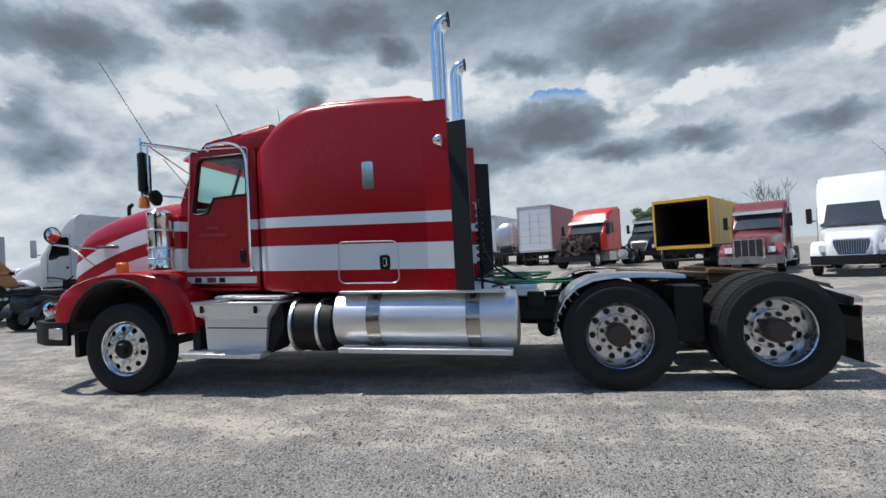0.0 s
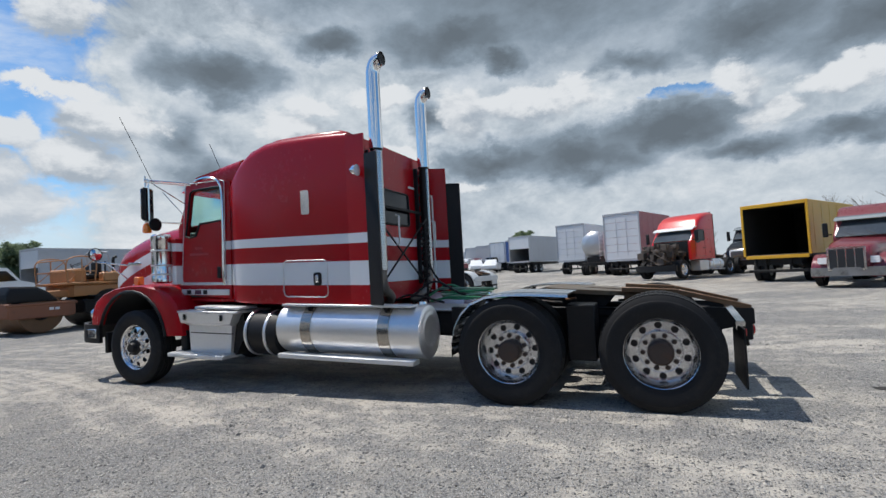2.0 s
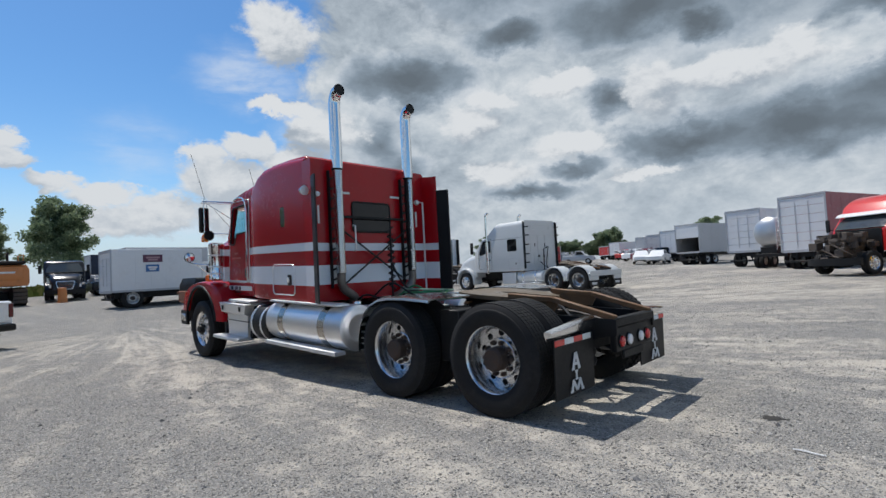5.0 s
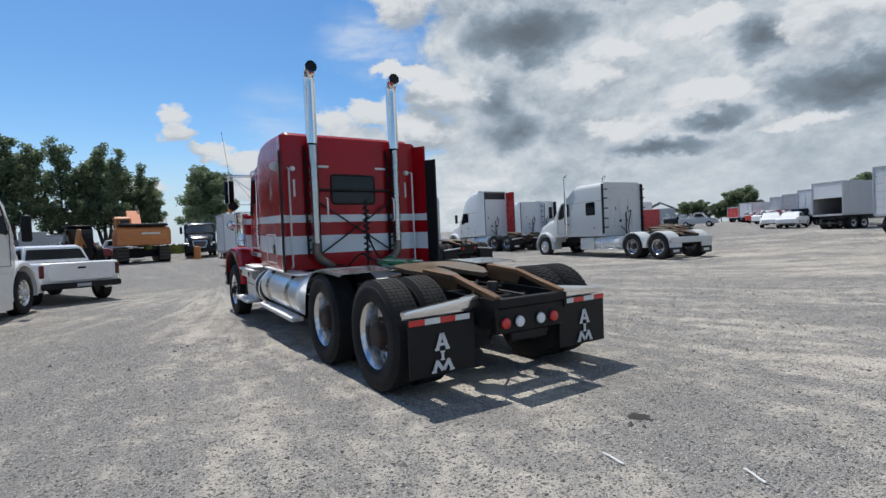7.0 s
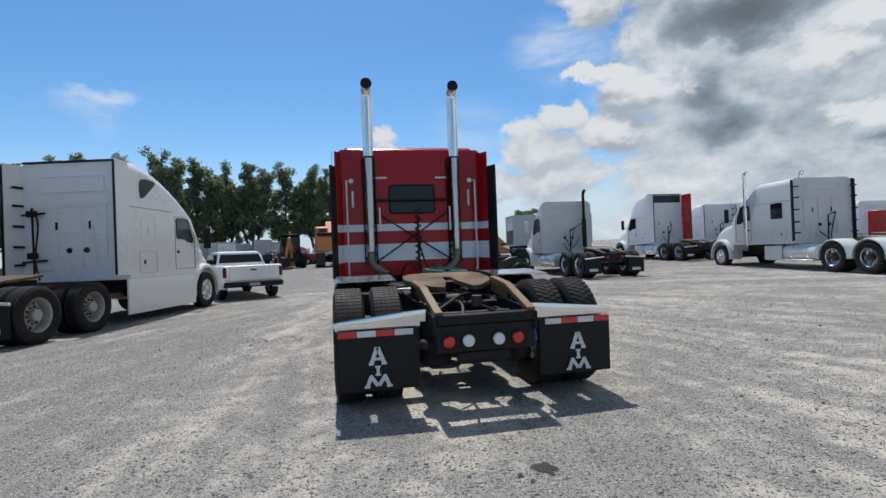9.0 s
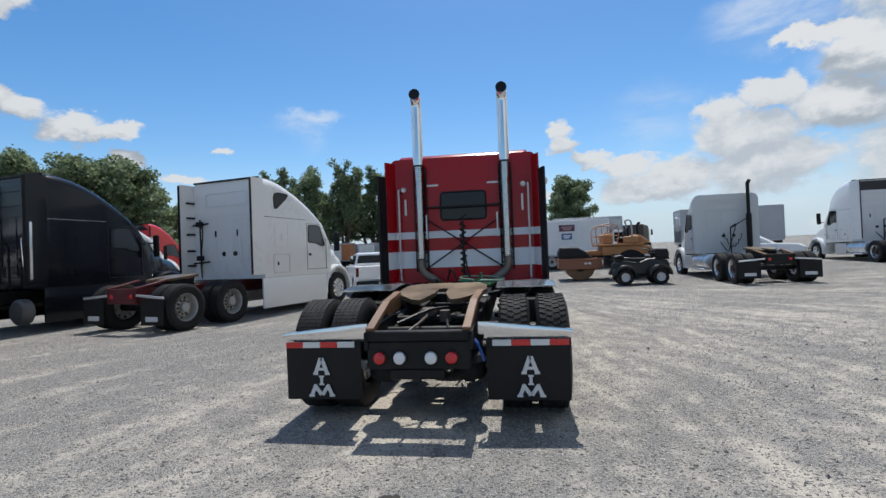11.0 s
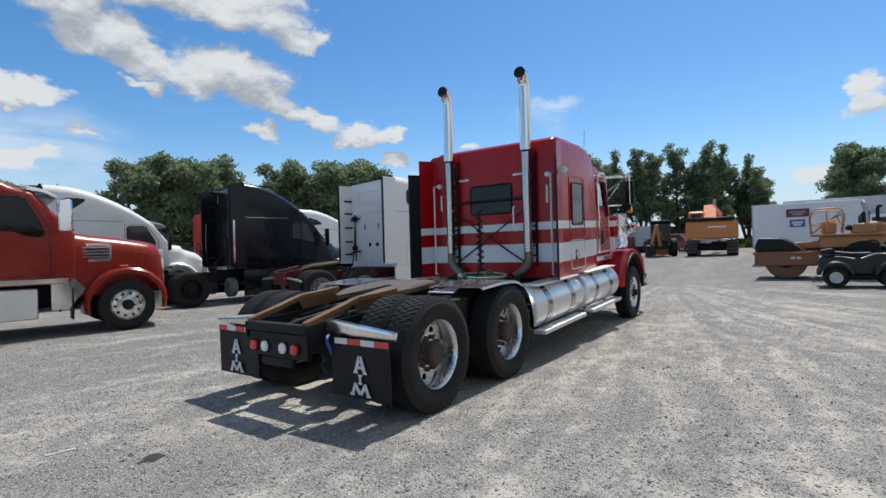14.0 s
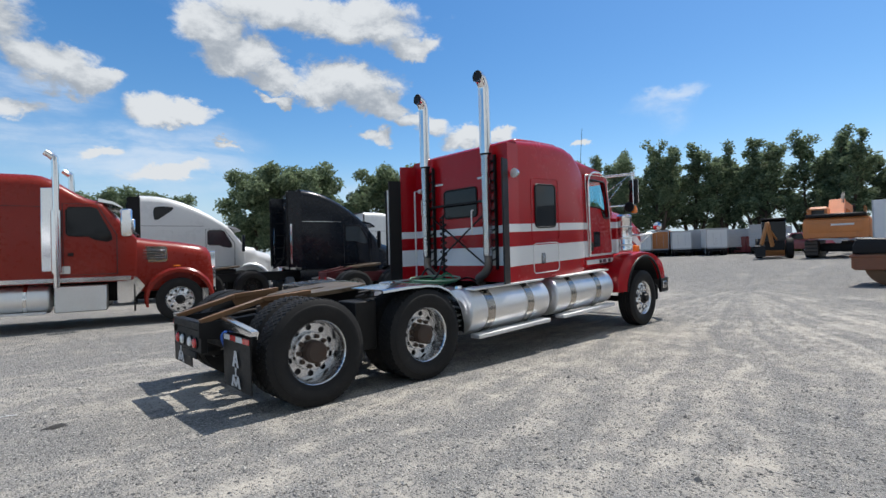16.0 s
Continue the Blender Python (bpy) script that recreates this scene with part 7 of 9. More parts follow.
cab_lorry("white tractor with a broad dark grille, nose out", at_ground(13.53, 16.0, 58.3) @ Matrix.Scale(0.88, 4), white_body, wb=5.6, boc=-2.0, roof="high", zr=3.9, nose=2.1, cab_narrow=0.10, low_screen=0.20)
cab_lorry("burgundy long-nose tractor with a chrome grille and cracked bonnet", at_ground(11.79, 19.47, 61.0) @ Matrix.Scale(0.88, 4), maroon_body, wb=5.9, boc=-1.9, roof="mid", zr=3.25, nose=2.7, cab_narrow=0.16, low_screen=0.10, vertical_grille=True, hood_tip=4.0, visor=chrome, stack=((-3.0, -1.2, 3.9),))


def wrecked_lorry():
    """Scarlet tractor without a bonnet, its engine laid bare."""
    t = cab_lorry("scarlet high-roof tractor with its bonnet missing and engine bare", at_ground(6.55, 28.35, 57.0), scarlet_body, wb=5.4, boc=-2.3, roof="high", zr=3.56, hood=False, wings=False, nose=1.75, visor=white_body)
    rnd = random.Random(9)
    s = Shape()
    for _ in range(110):
        x, y, z = rnd.uniform(-6.2, -4.6), rnd.uniform(-0.8, 0.8), rnd.uniform(0.6, 1.75)
        d = [rnd.uniform(0.06, 0.2) for _ in range(3)]
        s.box(x - d[0], x + d[0], y - d[1], y + d[1], z - d[2], z + d[2], 0.02, Matrix.Rotation(0.0, 4, "Z"))
    for _ in range(14):
        p = [(rnd.uniform(-6.4, -4.8), rnd.uniform(-0.8, 0.8), rnd.uniform(0.5, 1.6)) for _ in range(3)]
        s.tube(bend(p, 4), 0.03, 6)
    part("firewall", Shape().box(-4.66, -4.60, -1.0, 1.0, 0.7, 1.98, 0.02), black_frame, t)
    part("engine", s, engine_dirt, t, "bare grimy engine with dangling hoses")


wrecked_lorry()
cab_lorry("black sleeper tractor behind the wrecked one", at_ground(11.3, 33.6, 57.0), navy_body, wb=5.5, boc=-2.2, roof="mid", zr=3.0, visor=chrome)


def box_lorry(label, m, length, z0, z1, box_mat, side_mat=None, rear="door", half=1.25, cab=None, wheels=((-0.8, True),), group="parked box bodies", name="box_truck", rear_mat=None, ribs=6):
    """A box body on a chassis. The rear face stands at x = 0 and looks to +x; the box runs to -length."""
    t = thing(name, label, "truck" if cab else "box body", m, group)
    side_mat = side_mat or box_mat
    th = 0.05
    for side in (-1, 1):
        wall = part("side_wall", Shape().box(-length, -0.03, side * (half - th), side * half, z0, z1, 0.012), side_mat, t)
        for k in range(ribs):
            x = -length + length * (k + 0.5) / ribs
            part("side_rib", Shape().box(x - 0.02, x + 0.02, side * half, side * (half + 0.008), z0 + 0.1, z1 - 0.1, 0.003), side_mat, wall)
        part("bottom_rail", Shape().box(-length, 0.0, side * (half - 0.02), side * (half + 0.015), z0 - 0.10, z0, 0.01), grey_box if side_mat is not yellow_body else black_frame, t)
    part("roof", Shape().box(-length, -0.03, -half + 0.01, half - 0.01, z1 - 0.03, z1 + 0.012, 0.01), box_mat, t)
    part("box_floor", Shape().box(-length, -0.03, -half + 0.01, half - 0.01, z0 - 0.02, z0 + 0.03), engine_dirt, t)
    if rear == "open":
        # Dark sheets over the inner walls, front and roof of an open box
        s = Shape().box(-length + 0.03, -0.05, -half + th + 0.004, -half + th + 0.02, z0 + 0.035, z1 - 0.035, 0.004).box(-length + 0.03, -0.05, half - th - 0.02, half - th - 0.004, z0 + 0.035, z1 - 0.035, 0.004)
        s.box(-length + 0.004, -length + 0.025, -half + th, half - th, z0 + 0.035, z1 - 0.035, 0.004).box(-length + 0.03, -0.05, -half + th + 0.03, half - th - 0.03, z1 - 0.055, z1 - 0.035, 0.004)
        part("lining", s, dark_inside, t, "dark sheets over the inner walls of the box")
    part("front_wall", Shape().box(-length - 0.04, -length, -half, half, z0, z1, 0.02), box_mat, t)
    s = Shape().box(-0.03, 0.03, -half, -half + 0.09, z0 - 0.02, z1 + 0.02, 0.01).box(-0.03, 0.03, half - 0.09, half, z0 - 0.02, z1 + 0.02, 0.01)
    s.box(-0.03, 0.03, -half + 0.09, half - 0.09, z1 - 0.13, z1 + 0.02, 0.01).box(-0.03, 0.03, -half + 0.09, half - 0.09, z0 - 0.14, z0, 0.01)
    portal = part("rear_frame", s, rear_mat or (box_mat if rear == "open" else grey_box), t)
    if rear == "door":
        n = 6
        for k in range(n):
            a, b = z0 + (z1 - 0.13 - z0) * k / n, z0 + (z1 - 0.13 - z0) * (k + 1) / n
            part("door_slat", Shape().box(-0.02, 0.0, -half + 0.092, half - 0.092, a + 0.006, b - 0.006, 0.006), box_mat if box_mat in (machine_orange, scarlet_body, grey_box, blue_box) else white_box, portal)
        for y in (-0.35, 0.35):
            part("latch_bar", Shape().box(0.0, 0.02, y - 0.012, y + 0.012, z0 + 0.25, z1 - 0.4, 0.004), grey_box, portal)
    elif rear == "half":
        part("door_leaf", Shape().box(-0.02, 0.0, -half + 0.092, half - 0.092, (z0 + z1) / 2, z1 - 0.13, 0.006), white_box, portal)
    for side in (-1, 1):
        part("frame_rail", Shape().box(-length - (1.5 if cab else 0.0), -0.15, side * 0.36, side * 0.46, z0 - 0.40, z0 - 0.12), black_frame, t)
    part("underrun_bar", Shape().box(-0.12, -0.02, -half + 0.15, half - 0.15, 0.42, 0.54, 0.02).box(-0.1, -0.05, -0.5, -0.42, 0.5, z0 - 0.1).box(-0.1, -0.05, 0.42, 0.5, 0.5, z0 - 0.1), black_frame, t)
    part("underbody", Shape().box(-length, -0.2, -0.8, 0.8, z0 - 0.42, z0 - 0.12), black_frame, t)
    for x, dual in wheels:
        for side in (-1, 1):
            put_wheel(t, steel_drive, x, side * (half - 0.16), 0.5, side)
            if dual:
                put_wheel(t, steel_drive, x, side * (half - 0.47), 0.5, side, "inner_wheel", True)
    if cab is not None:
        x0 = -length - 0.12
        prof = [(x0, 1.0), (x0, 2.25), (x0 - 0.25, 2.32), (x0 - 0.75, 2.28), (x0 - 1.25, 1.70), (x0 - 2.05, 1.52), (x0 - 2.25, 1.3), (x0 - 2.27, 0.62), (x0 - 0.2, 0.55)]
        body = part("cab", Shape().prism(prof, -1.0, 1.0), cab, t)
        for side in (-1, 1):
            part("door_window", Shape().prism([(x0 - 0.2, 1.66), (x0 - 0.2, 2.15), (x0 - 0.7, 2.15), (x0 - 1.12, 1.7)], side * 1.0, side * 1.012), dark_glass, body)
            put_wheel(t, steel_drive, x0 - 1.55, side * 0.9, 0.42, side, "front_wheel")
        part("windscreen", Shape().loft([[(x0 - 0.78, y, 2.27), (x0 - 1.26, y, 1.72), (x0 - 1.29, y, 1.74), (x0 - 0.80, y, 2.29)] for y in (-0.9, 0.9)]), dark_glass, body)
    return t


def plain_sign(parent, x0, x1, y, z0, z1, mat, side):
    s = part("sign", Shape().box(x0, x1, y, y + side * 0.02, z0, z1, 0.004), mat, parent, "printed sign with unreadable lines")
    for k, (a, b) in enumerate(((0.15, 0.85), (0.25, 0.75))):
        zc = z0 + (z1 - z0) * (0.62 - 0.3 * k)
        part("sign_line", Shape().box(x0 + a * (x1 - x0), x0 + b * (x1 - x0), y + side * 0.02, y + side * 0.024, zc - 0.045, zc + 0.045, 0.001), logo_white if mat is sign_blue else sign_pale, s)


signed = box_lorry("white box truck with two small signs on its side", at_ground(-24.55, 2.0, -90.0), 4.35, 0.92, 3.0, white_box, cab=white_body, wheels=((-0.95, True),), half=1.2)
plain_sign(signed, -2.35, -1.42, 1.208, 2.33, 2.72, sign_maroon, 1)
plain_sign(signed, -2.18, -1.55, 1.208, 1.83, 2.2, sign_blue, 1)
box_lorry("second grey-white box body standing behind", at_ground(-26.9, 3.3, -90.0), 4.3, 1.05, 3.2, grey_box, half=1.2, rear="half")
box_lorry("dark blue box body among the site machines", at_ground(-49.0, 6.0, -90.0), 3.6, 0.9, 3.6, navy_box, half=1.2, rear="half")
box_lorry("yellow box body with its rear open and dark inside", at_ground(7.82, 18.65, -119.5), 6.3, 1.14, 3.30, yellow_body, rear="open", half=1.24, wheels=((-1.3, True),), rear_mat=yellow_body)
box_lorry("white box body with a roll-up rear door and reddish side", at_ground(1.21, 30.71, -108.0), 6.7, 1.15, 4.35, white_box, side_mat=material("faded_red_side_panel", (0.42, 0.12, 0.13), rough=0.5, grain=0.1, stain=0.3, stain_colour=(0.5, 0.4, 0.4)), half=1.27, wheels=((-1.2, True), (-2.4, True)))
box_lorry("white box body beside the road tanker", at_ground(-3.2, 37.0, -104.0), 7.0, 1.2, 4.2, white_box, half=1.25, wheels=((-1.2, True),))
box_lorry("grey box body with its rear door half raised", at_ground(-9.9, 46.0, -106.0), 7.5, 1.25, 3.9, grey_box, rear="half", half=1.25, wheels=((-1.2, True), (-2.4, True)))
box_lorry("blue box body in the far row", at_ground(-13.0, 55.5, -106.0), 6.0, 1.2, 3.9, blue_box, half=1.2)
box_lorry("white box body in the far row", at_ground(-16.5, 60.0, -106.0), 6.0, 1.2, 3.9, white_box, half=1.2)
box_lorry("grey flat-sided box body in the far row", at_ground(-20.5, 66.0, -106.0), 9.0, 1.1, 3.7, grey_box, half=1.25)
box_lorry("grey container body in the far row", at_ground(-24.5, 72.0, -106.0), 9.0, 1.1, 3.6, grey_box, half=1.25)
box_lorry("white box body at the end of the row", at_ground(-34.0, 83.0, -108.0), 6.0, 1.0, 3.2, white_box, half=1.25)
box_lorry("red box body at the end of the row", at_ground(-38.3, 87.5, -108.0), 5.0, 0.9, 2.6, scarlet_body, half=1.2)
box_lorry("low red box body behind the white tractor", at_ground(-12.9, 27.5, 35.0), 1.2, 0.9, 2.2, scarlet_body, half=0.72)
box_lorry("tall grey trailer at the edge of the yard", at_ground(-34.0, 13.5, -95.0), 7.0, 1.1, 3.6, grey_box, half=1.25, rear="half")


def bare_chassis(label, m, wb):
    t = thing("chassis", label, "truck chassis", m, "stripped chassis")
    lorry_chassis(t, wb, -2.3, -wb - 0.9, kit=steel_drive, steer=dark_steer, frame_mat=rust_steel, tanks=False)
    for x in (-3.4, -2.5, -1.5):
        part("crossmember", Shape().box(x, x + 0.1, -0.36, 0.36, 0.74, 0.9, 0.01), rust_steel, t)


bare_chassis("stripped rusty chassis behind the white tractor", at_ground(-9.2, 21.7, -7.3), 5.4)
bare_chassis("second stripped rusty chassis in the row", at_ground(-11.2, 25.6, -9.0), 5.4)
cab_lorry("white day tractor behind the stripped chassis", at_ground(-14.6, 31.0, -6.0), white_body, wb=5.2, boc=-2.3, roof="mid", zr=2.95)


def far_trailers():
    """The row of trailers under the far trees, their tails to the yard."""
    rnd = random.Random(3)
    row = ((white_box, "white"), (machine_orange, "orange"), (white_box, "white"), (grey_box, "grey"), (white_box, "white"), (grey_box, "grey"), (grey_box, "grey"), (white_box, "white"))
    for k, (mat, word) in enumerate(row):
        a = -154.2 - 1.72 * k - rnd.uniform(0.0, 0.4)
        d = 58.0 + rnd.uniform(-1.5, 2.5)
        x, y = 5.4 + d * math.cos(radians(a)), 5.4 + d * math.sin(radians(a))
        box_lorry(word + " trailer in the row under the far trees", at_ground(x, y, a + 180.0 + rnd.uniform(-14, 14)), rnd.uniform(4, 6), 0.85, rnd.uniform(2.35, 2.85), mat, half=rnd.uniform(0.85, 1.0), group="far trailers", ribs=3)


far_trailers()


def road_tanker():
    t = thing("tank_trailer", "dull steel road tanker with a rounded end", "tanker", at_ground(-1.0, 33.6, -103.0), "parked box bodies")
    prof = [(0.0, 0.16), (0.5, 0.12), (0.85, 0.02), (1.0, -0.15), (1.0, -5.8), (0.85, -5.95), (0.0, -6.1)]
    body = part("tank_barrel", Shape().lathe(prof, (0, 0, 2.35), 32, "x"), tank_steel, t)
    for x in (-0.3, -2.2, -4.2):
        part("hoop", Shape().lathe([(1.0, -0.04), (1.02, -0.03), (1.02, 0.03), (1.0, 0.04)], (x, 0, 2.35), 32, "x"), aluminium, body)
    s = Shape()
    for y in (0.5, 0.85):
        s.tube([(0.18, y, 1.2), (0.18, y, 3.2), (-0.4, y, 3.5)], 0.025, 6)
    for k in range(6):
        s.bar((0.18, 0.5, 1.5 + 0.3 * k), (0.18, 0.85, 1.5 + 0.3 * k), 0.03, 0.03)
    part("ladder", s, aluminium, t)
    part("frame_rail", Shape().box(-6, 0.2, -0.5, 0.5, 1.0, 1.4), black_frame, t)
    part("bumper", Shape().box(0.1, 0.3, -1.1, 1.1, 0.75, 0.95), black_frame, t)
    for x in (-0.8, -2.1):
        dual_axle(t, steel_drive, x)


road_tanker()


def small_wheel(parent, x, y, z, r, w, side, mat=None):
    s = Shape().lathe([(r * 0.55, -w / 2), (r * 0.9, -w / 2), (r, -w * 0.35), (r, w * 0.35), (r * 0.9, w / 2), (r * 0.55, w / 2)], (x, y, z), 24)
    tyre = part("wheel", s, rubber, parent)
    part("rim", Shape().lathe([(0.0, 0.36 * w), (r * 0.2, 0.40 * w), (r * 0.25, 0.2 * w), (r * 0.5, 0.25 * w), (r * 0.56, 0.46 * w), (r * 0.56, -w * 0.4)], (x, y, z), 20, "y", side), mat or aluminium, tyre)


def pickup(label, m, mat, size=1.0):
    t = thing("pickup_truck", label, "pickup", m @ Matrix.Diagonal((size, size, size, 1)), "light vehicles")
    low = Shape().loft([rounded(w, z0, z1, 0.07, 0.06, 4, x) for x, w, z0, z1 in ((0.85, 0.86, 0.50, 1.05), (0.80, 0.90, 0.42, 1.08), (-1.0, 0.92, 0.38, 1.08), (-3.2, 0.92, 0.38, 1.05), (-4.0, 0.88, 0.42, 0.98), (-4.25, 0.78, 0.48, 0.82))])
    body = part("body", low, mat, t)
    cab = Shape().loft([rounded(w, 1.0, z, 0.10, 0.02, 4, x) for x, w, z in ((-0.62, 0.82, 1.08), (-0.84, 0.70, 1.50), (-1.0, 0.67, 1.55), (-1.95, 0.67, 1.55), (-2.25, 0.70, 1.48), (-2.95, 0.83, 1.06))])
    roof = part("cab", cab, mat, t)
    part("rear_window", Shape().loft([[(-0.655, y * 0.98, 1.16), (-0.79, y * 0.86, 1.44), (-0.83, y * 0.86, 1.44), (-0.70, y * 0.98, 1.16)] for y in (-0.72, 0.72)]), dark_glass, roof)
    for side in (-1, 1):
        part("door_window", Shape().prism([(-0.98, 1.12), (-1.02, 1.44), (-1.95, 1.44), (-2.45, 1.12)], side * 0.69, side * 0.80), dark_glass, roof)
        part("tail_lamp", Shape().box(0.80, 0.862, side * 0.80, side * 0.905, 0.70, 1.02, 0.015), dark_lens, body)
        for x in (0.0, -3.25):
            small_wheel(t, x, side * 0.80, 0.37, 0.37, 0.25, side)
            part("arch", wing_shape(x, side, 0.40, 0.7, 0.935, 0.0, 0.37, 185, -5), mat, body)
    gate = part("tailgate", Shape().box(0.852, 0.885, -0.72, 0.72, 0.60, 1.06, 0.012), mat, body)
    part("gate_handle", Shape().box(0.885, 0.90, -0.09, 0.09, 0.90, 0.95, 0.005), black_plastic, gate)
    part("rear_bumper", Shape().box(0.84, 0.98, -0.9, 0.9, 0.40, 0.56, 0.03), black_plastic, t)
    part("licence_plate", Shape().box(0.981, 0.987, -0.16, 0.16, 0.44, 0.52, 0.002), grey_box, t)
    part("bed_liner", Shape().box(-0.45, 0.78, -0.74, 0.74, 1.05, 1.085, 0.004), black_plastic, t)


pickup("white pickup truck seen from its tailgate", at_ground(-10.3, -4.3, 24.0), white_body, 1.04)
pickup("white service pickup with dark doors behind the roller", at_ground(-22.0, 11.6, -120.0), white_body)
pickup("white pickup among the far box bodies", at_ground(-15.3, 54.0, 100.0), white_body)
pickup("second white pickup among the far box bodies", at_ground(-18.0, 55.0, 112.0), white_body)


def roller():
    t = thing("road_roller", "yellow double-drum road roller with a rail-fenced platform", "roller", at_ground(-14.93, 4.95, 88.0), "site machines")
    # local x runs along the machine
    for x in (-1.45, 0.62):
        drum = part("drum", Shape().lathe([(0.0, -0.84), (0.60, -0.84), (0.62, -0.82), (0.62, 0.82), (0.60, 0.84), (0.0, 0.84)], (x, 0, 0.62), 40), rust_steel if x < 0 else black_frame, t, "smooth steel drum")
        part("drum_hub", Shape().lathe([(0.0, -0.93), (0.2, -0.92), (0.24, -0.85), (0.24, 0.85), (0.2, 0.92), (0.0, 0.93)], (x, 0, 0.62), 20), black_frame, drum)
        mat = machine_rust if x < 0 else black_frame
        yoke = part("drum_yoke", Shape().box(x - 0.90, x - 0.78, -0.97, 0.97, 0.50, 0.95, 0.03), mat, t)
        part("cross_beam", Shape().box(x + 0.78, x + 0.90, -0.97, 0.97, 0.50, 0.95, 0.03), mat, yoke)
        for side in (-1, 1):
            part("side_plate", Shape().box(x - 0.85, x + 0.85, side * 0.87, side * 0.97, 0.46, 0.90, 0.03), mat, yoke)
            part("top_flange", Shape().box(x - 0.95, x + 0.95, side * 0.86, side * 0.99, 0.84, 0.92, 0.02), mat, yoke)
            for k in (0.0, 0.16):
                part("marking", Shape().box(x + 0.15 + k, x + 0.27 + k, side * 0.971, side * 0.976, 0.68, 0.76, 0.001), logo_white, yoke)
        if x < 0:
            part("water_tank", Shape().loft([rounded(0.86, 0.94, z, 0.12, 0.05, 4, xx) for xx, z in ((x - 0.88, 1.22), (x - 0.78, 1.44), (x - 0.1, 1.42), (x + 0.2, 1.26), (x + 0.42, 1.08))]), black_plastic, yoke, "black moulded water tank")
    part("body", Shape().loft([rounded(w, 1.03, z, 0.05, 0.05, 4, x) for x, w, z in ((-1.2, 0.5, 1.24), (-0.55, 0.55, 1.28), (-0.5, 0.8, 1.42), (1.2, 0.8, 1.42), (1.5, 0.7, 1.30), (1.62, 0.6, 1.2))]), machine_yellow, t)
    deck = part("platform", Shape().box(-0.75, 1.15, -0.92, 0.92, 1.42, 1.50, 0.02), machine_yellow, t)
    for side in (-1, 1):
        part("guard_rail", Shape().tube(bend([(0.1, side * 0.88, 1.5), (0.1, side * 0.88, 2.25), (-0.7, side * 0.88, 2.25), (-0.74, side * 0.88, 1.5)], 4), 0.022, 6), machine_yellow, deck)
        part("mid_rail", Shape().tube([(-0.7, side * 0.88, 1.85), (0.1, side * 0.88, 1.85)], 0.018, 6), machine_yellow, deck)
        part("rail_post", Shape().tube([(-0.3, side * 0.88, 1.5), (-0.3, side * 0.88, 2.25)], 0.02, 6), machine_yellow, deck)
    for z in (1.85, 2.22):
        part("end_rail", Shape().tube([(-0.72, -0.87, z), (-0.72, 0.87, z)], 0.02, 6), machine_yellow, deck)
    part("seat", Shape().box(0.2, 0.65, -0.25, 0.25, 1.6, 1.78, 0.05).box(0.6, 0.72, -0.25, 0.25, 1.75, 2.2, 0.05), black_plastic, deck)
    part("console", Shape().box(-0.45, -0.05, -0.7, 0.7, 1.5, 1.95, 0.05), machine_yellow, deck)
    part("engine_hood", Shape().loft([rounded(0.72, 1.45, z, 0.12, 0.05, 4, x) for x, z in ((0.72, 1.78), (0.8, 1.86), (1.1, 1.84), (1.45, 1.52))]), machine_yellow, t)
    part("steering_wheel", Shape().lathe([(0.17, -0.012), (0.185, 0.0), (0.17, 0.012), (0.155, 0.0)], (0, 0, 0), 18, "z").moved(pose(0.02, 0.0, 2.1, 0, -25, 0)), black_plastic, deck)
    part("backrest_post", Shape().tube([(0.78, -0.3, 1.5), (0.78, -0.3, 2.2)], 0.03, 8), black_frame, deck)
    for side in (-1, 1):
        part("safety_frame", Shape().tube(bend([(0.74, side * 0.62, 1.45), (0.72, side * 0.62, 2.30), (0.66, side * 0.56, 2.50), (0.66, 0.0, 2.52)], 4), 0.035, 8), grey_box, t, "pale tubular safety frame")
        part("rail_brace", Shape().tube([(-0.72, side * 0.87, 1.52), (0.08, side * 0.87, 2.22)], 0.014, 6), machine_yellow, deck)
        part("tool_box", Shape().box(0.35, 0.95, side * 0.62, side * 0.92, 1.50, 1.80, 0.04), machine_yellow, deck)
        part("step", Shape().box(-0.2, 0.2, side * 0.93, side * 1.06, 1.02, 1.06, 0.01), black_frame, t)
    part("control_lever", Shape().tube([(0.05, 0.2, 1.9), (-0.05, 0.22, 2.15)], 0.014, 6), black_plastic, deck)
    part("second_seat", Shape().box(0.2, 0.6, 0.35, 0.75, 1.62, 1.76, 0.05).box(0.56, 0.66, 0.35, 0.75, 1.72, 2.12, 0.05), seat_dark, deck)
    part("exhaust_pipe", Shape().tube(bend([(1.0, -0.4, 1.75), (1.0, -0.4, 2.24), (1.04, -0.4, 2.34), (1.12, -0.4, 2.36)], 3), 0.05, 8), black_frame, t)


roller()


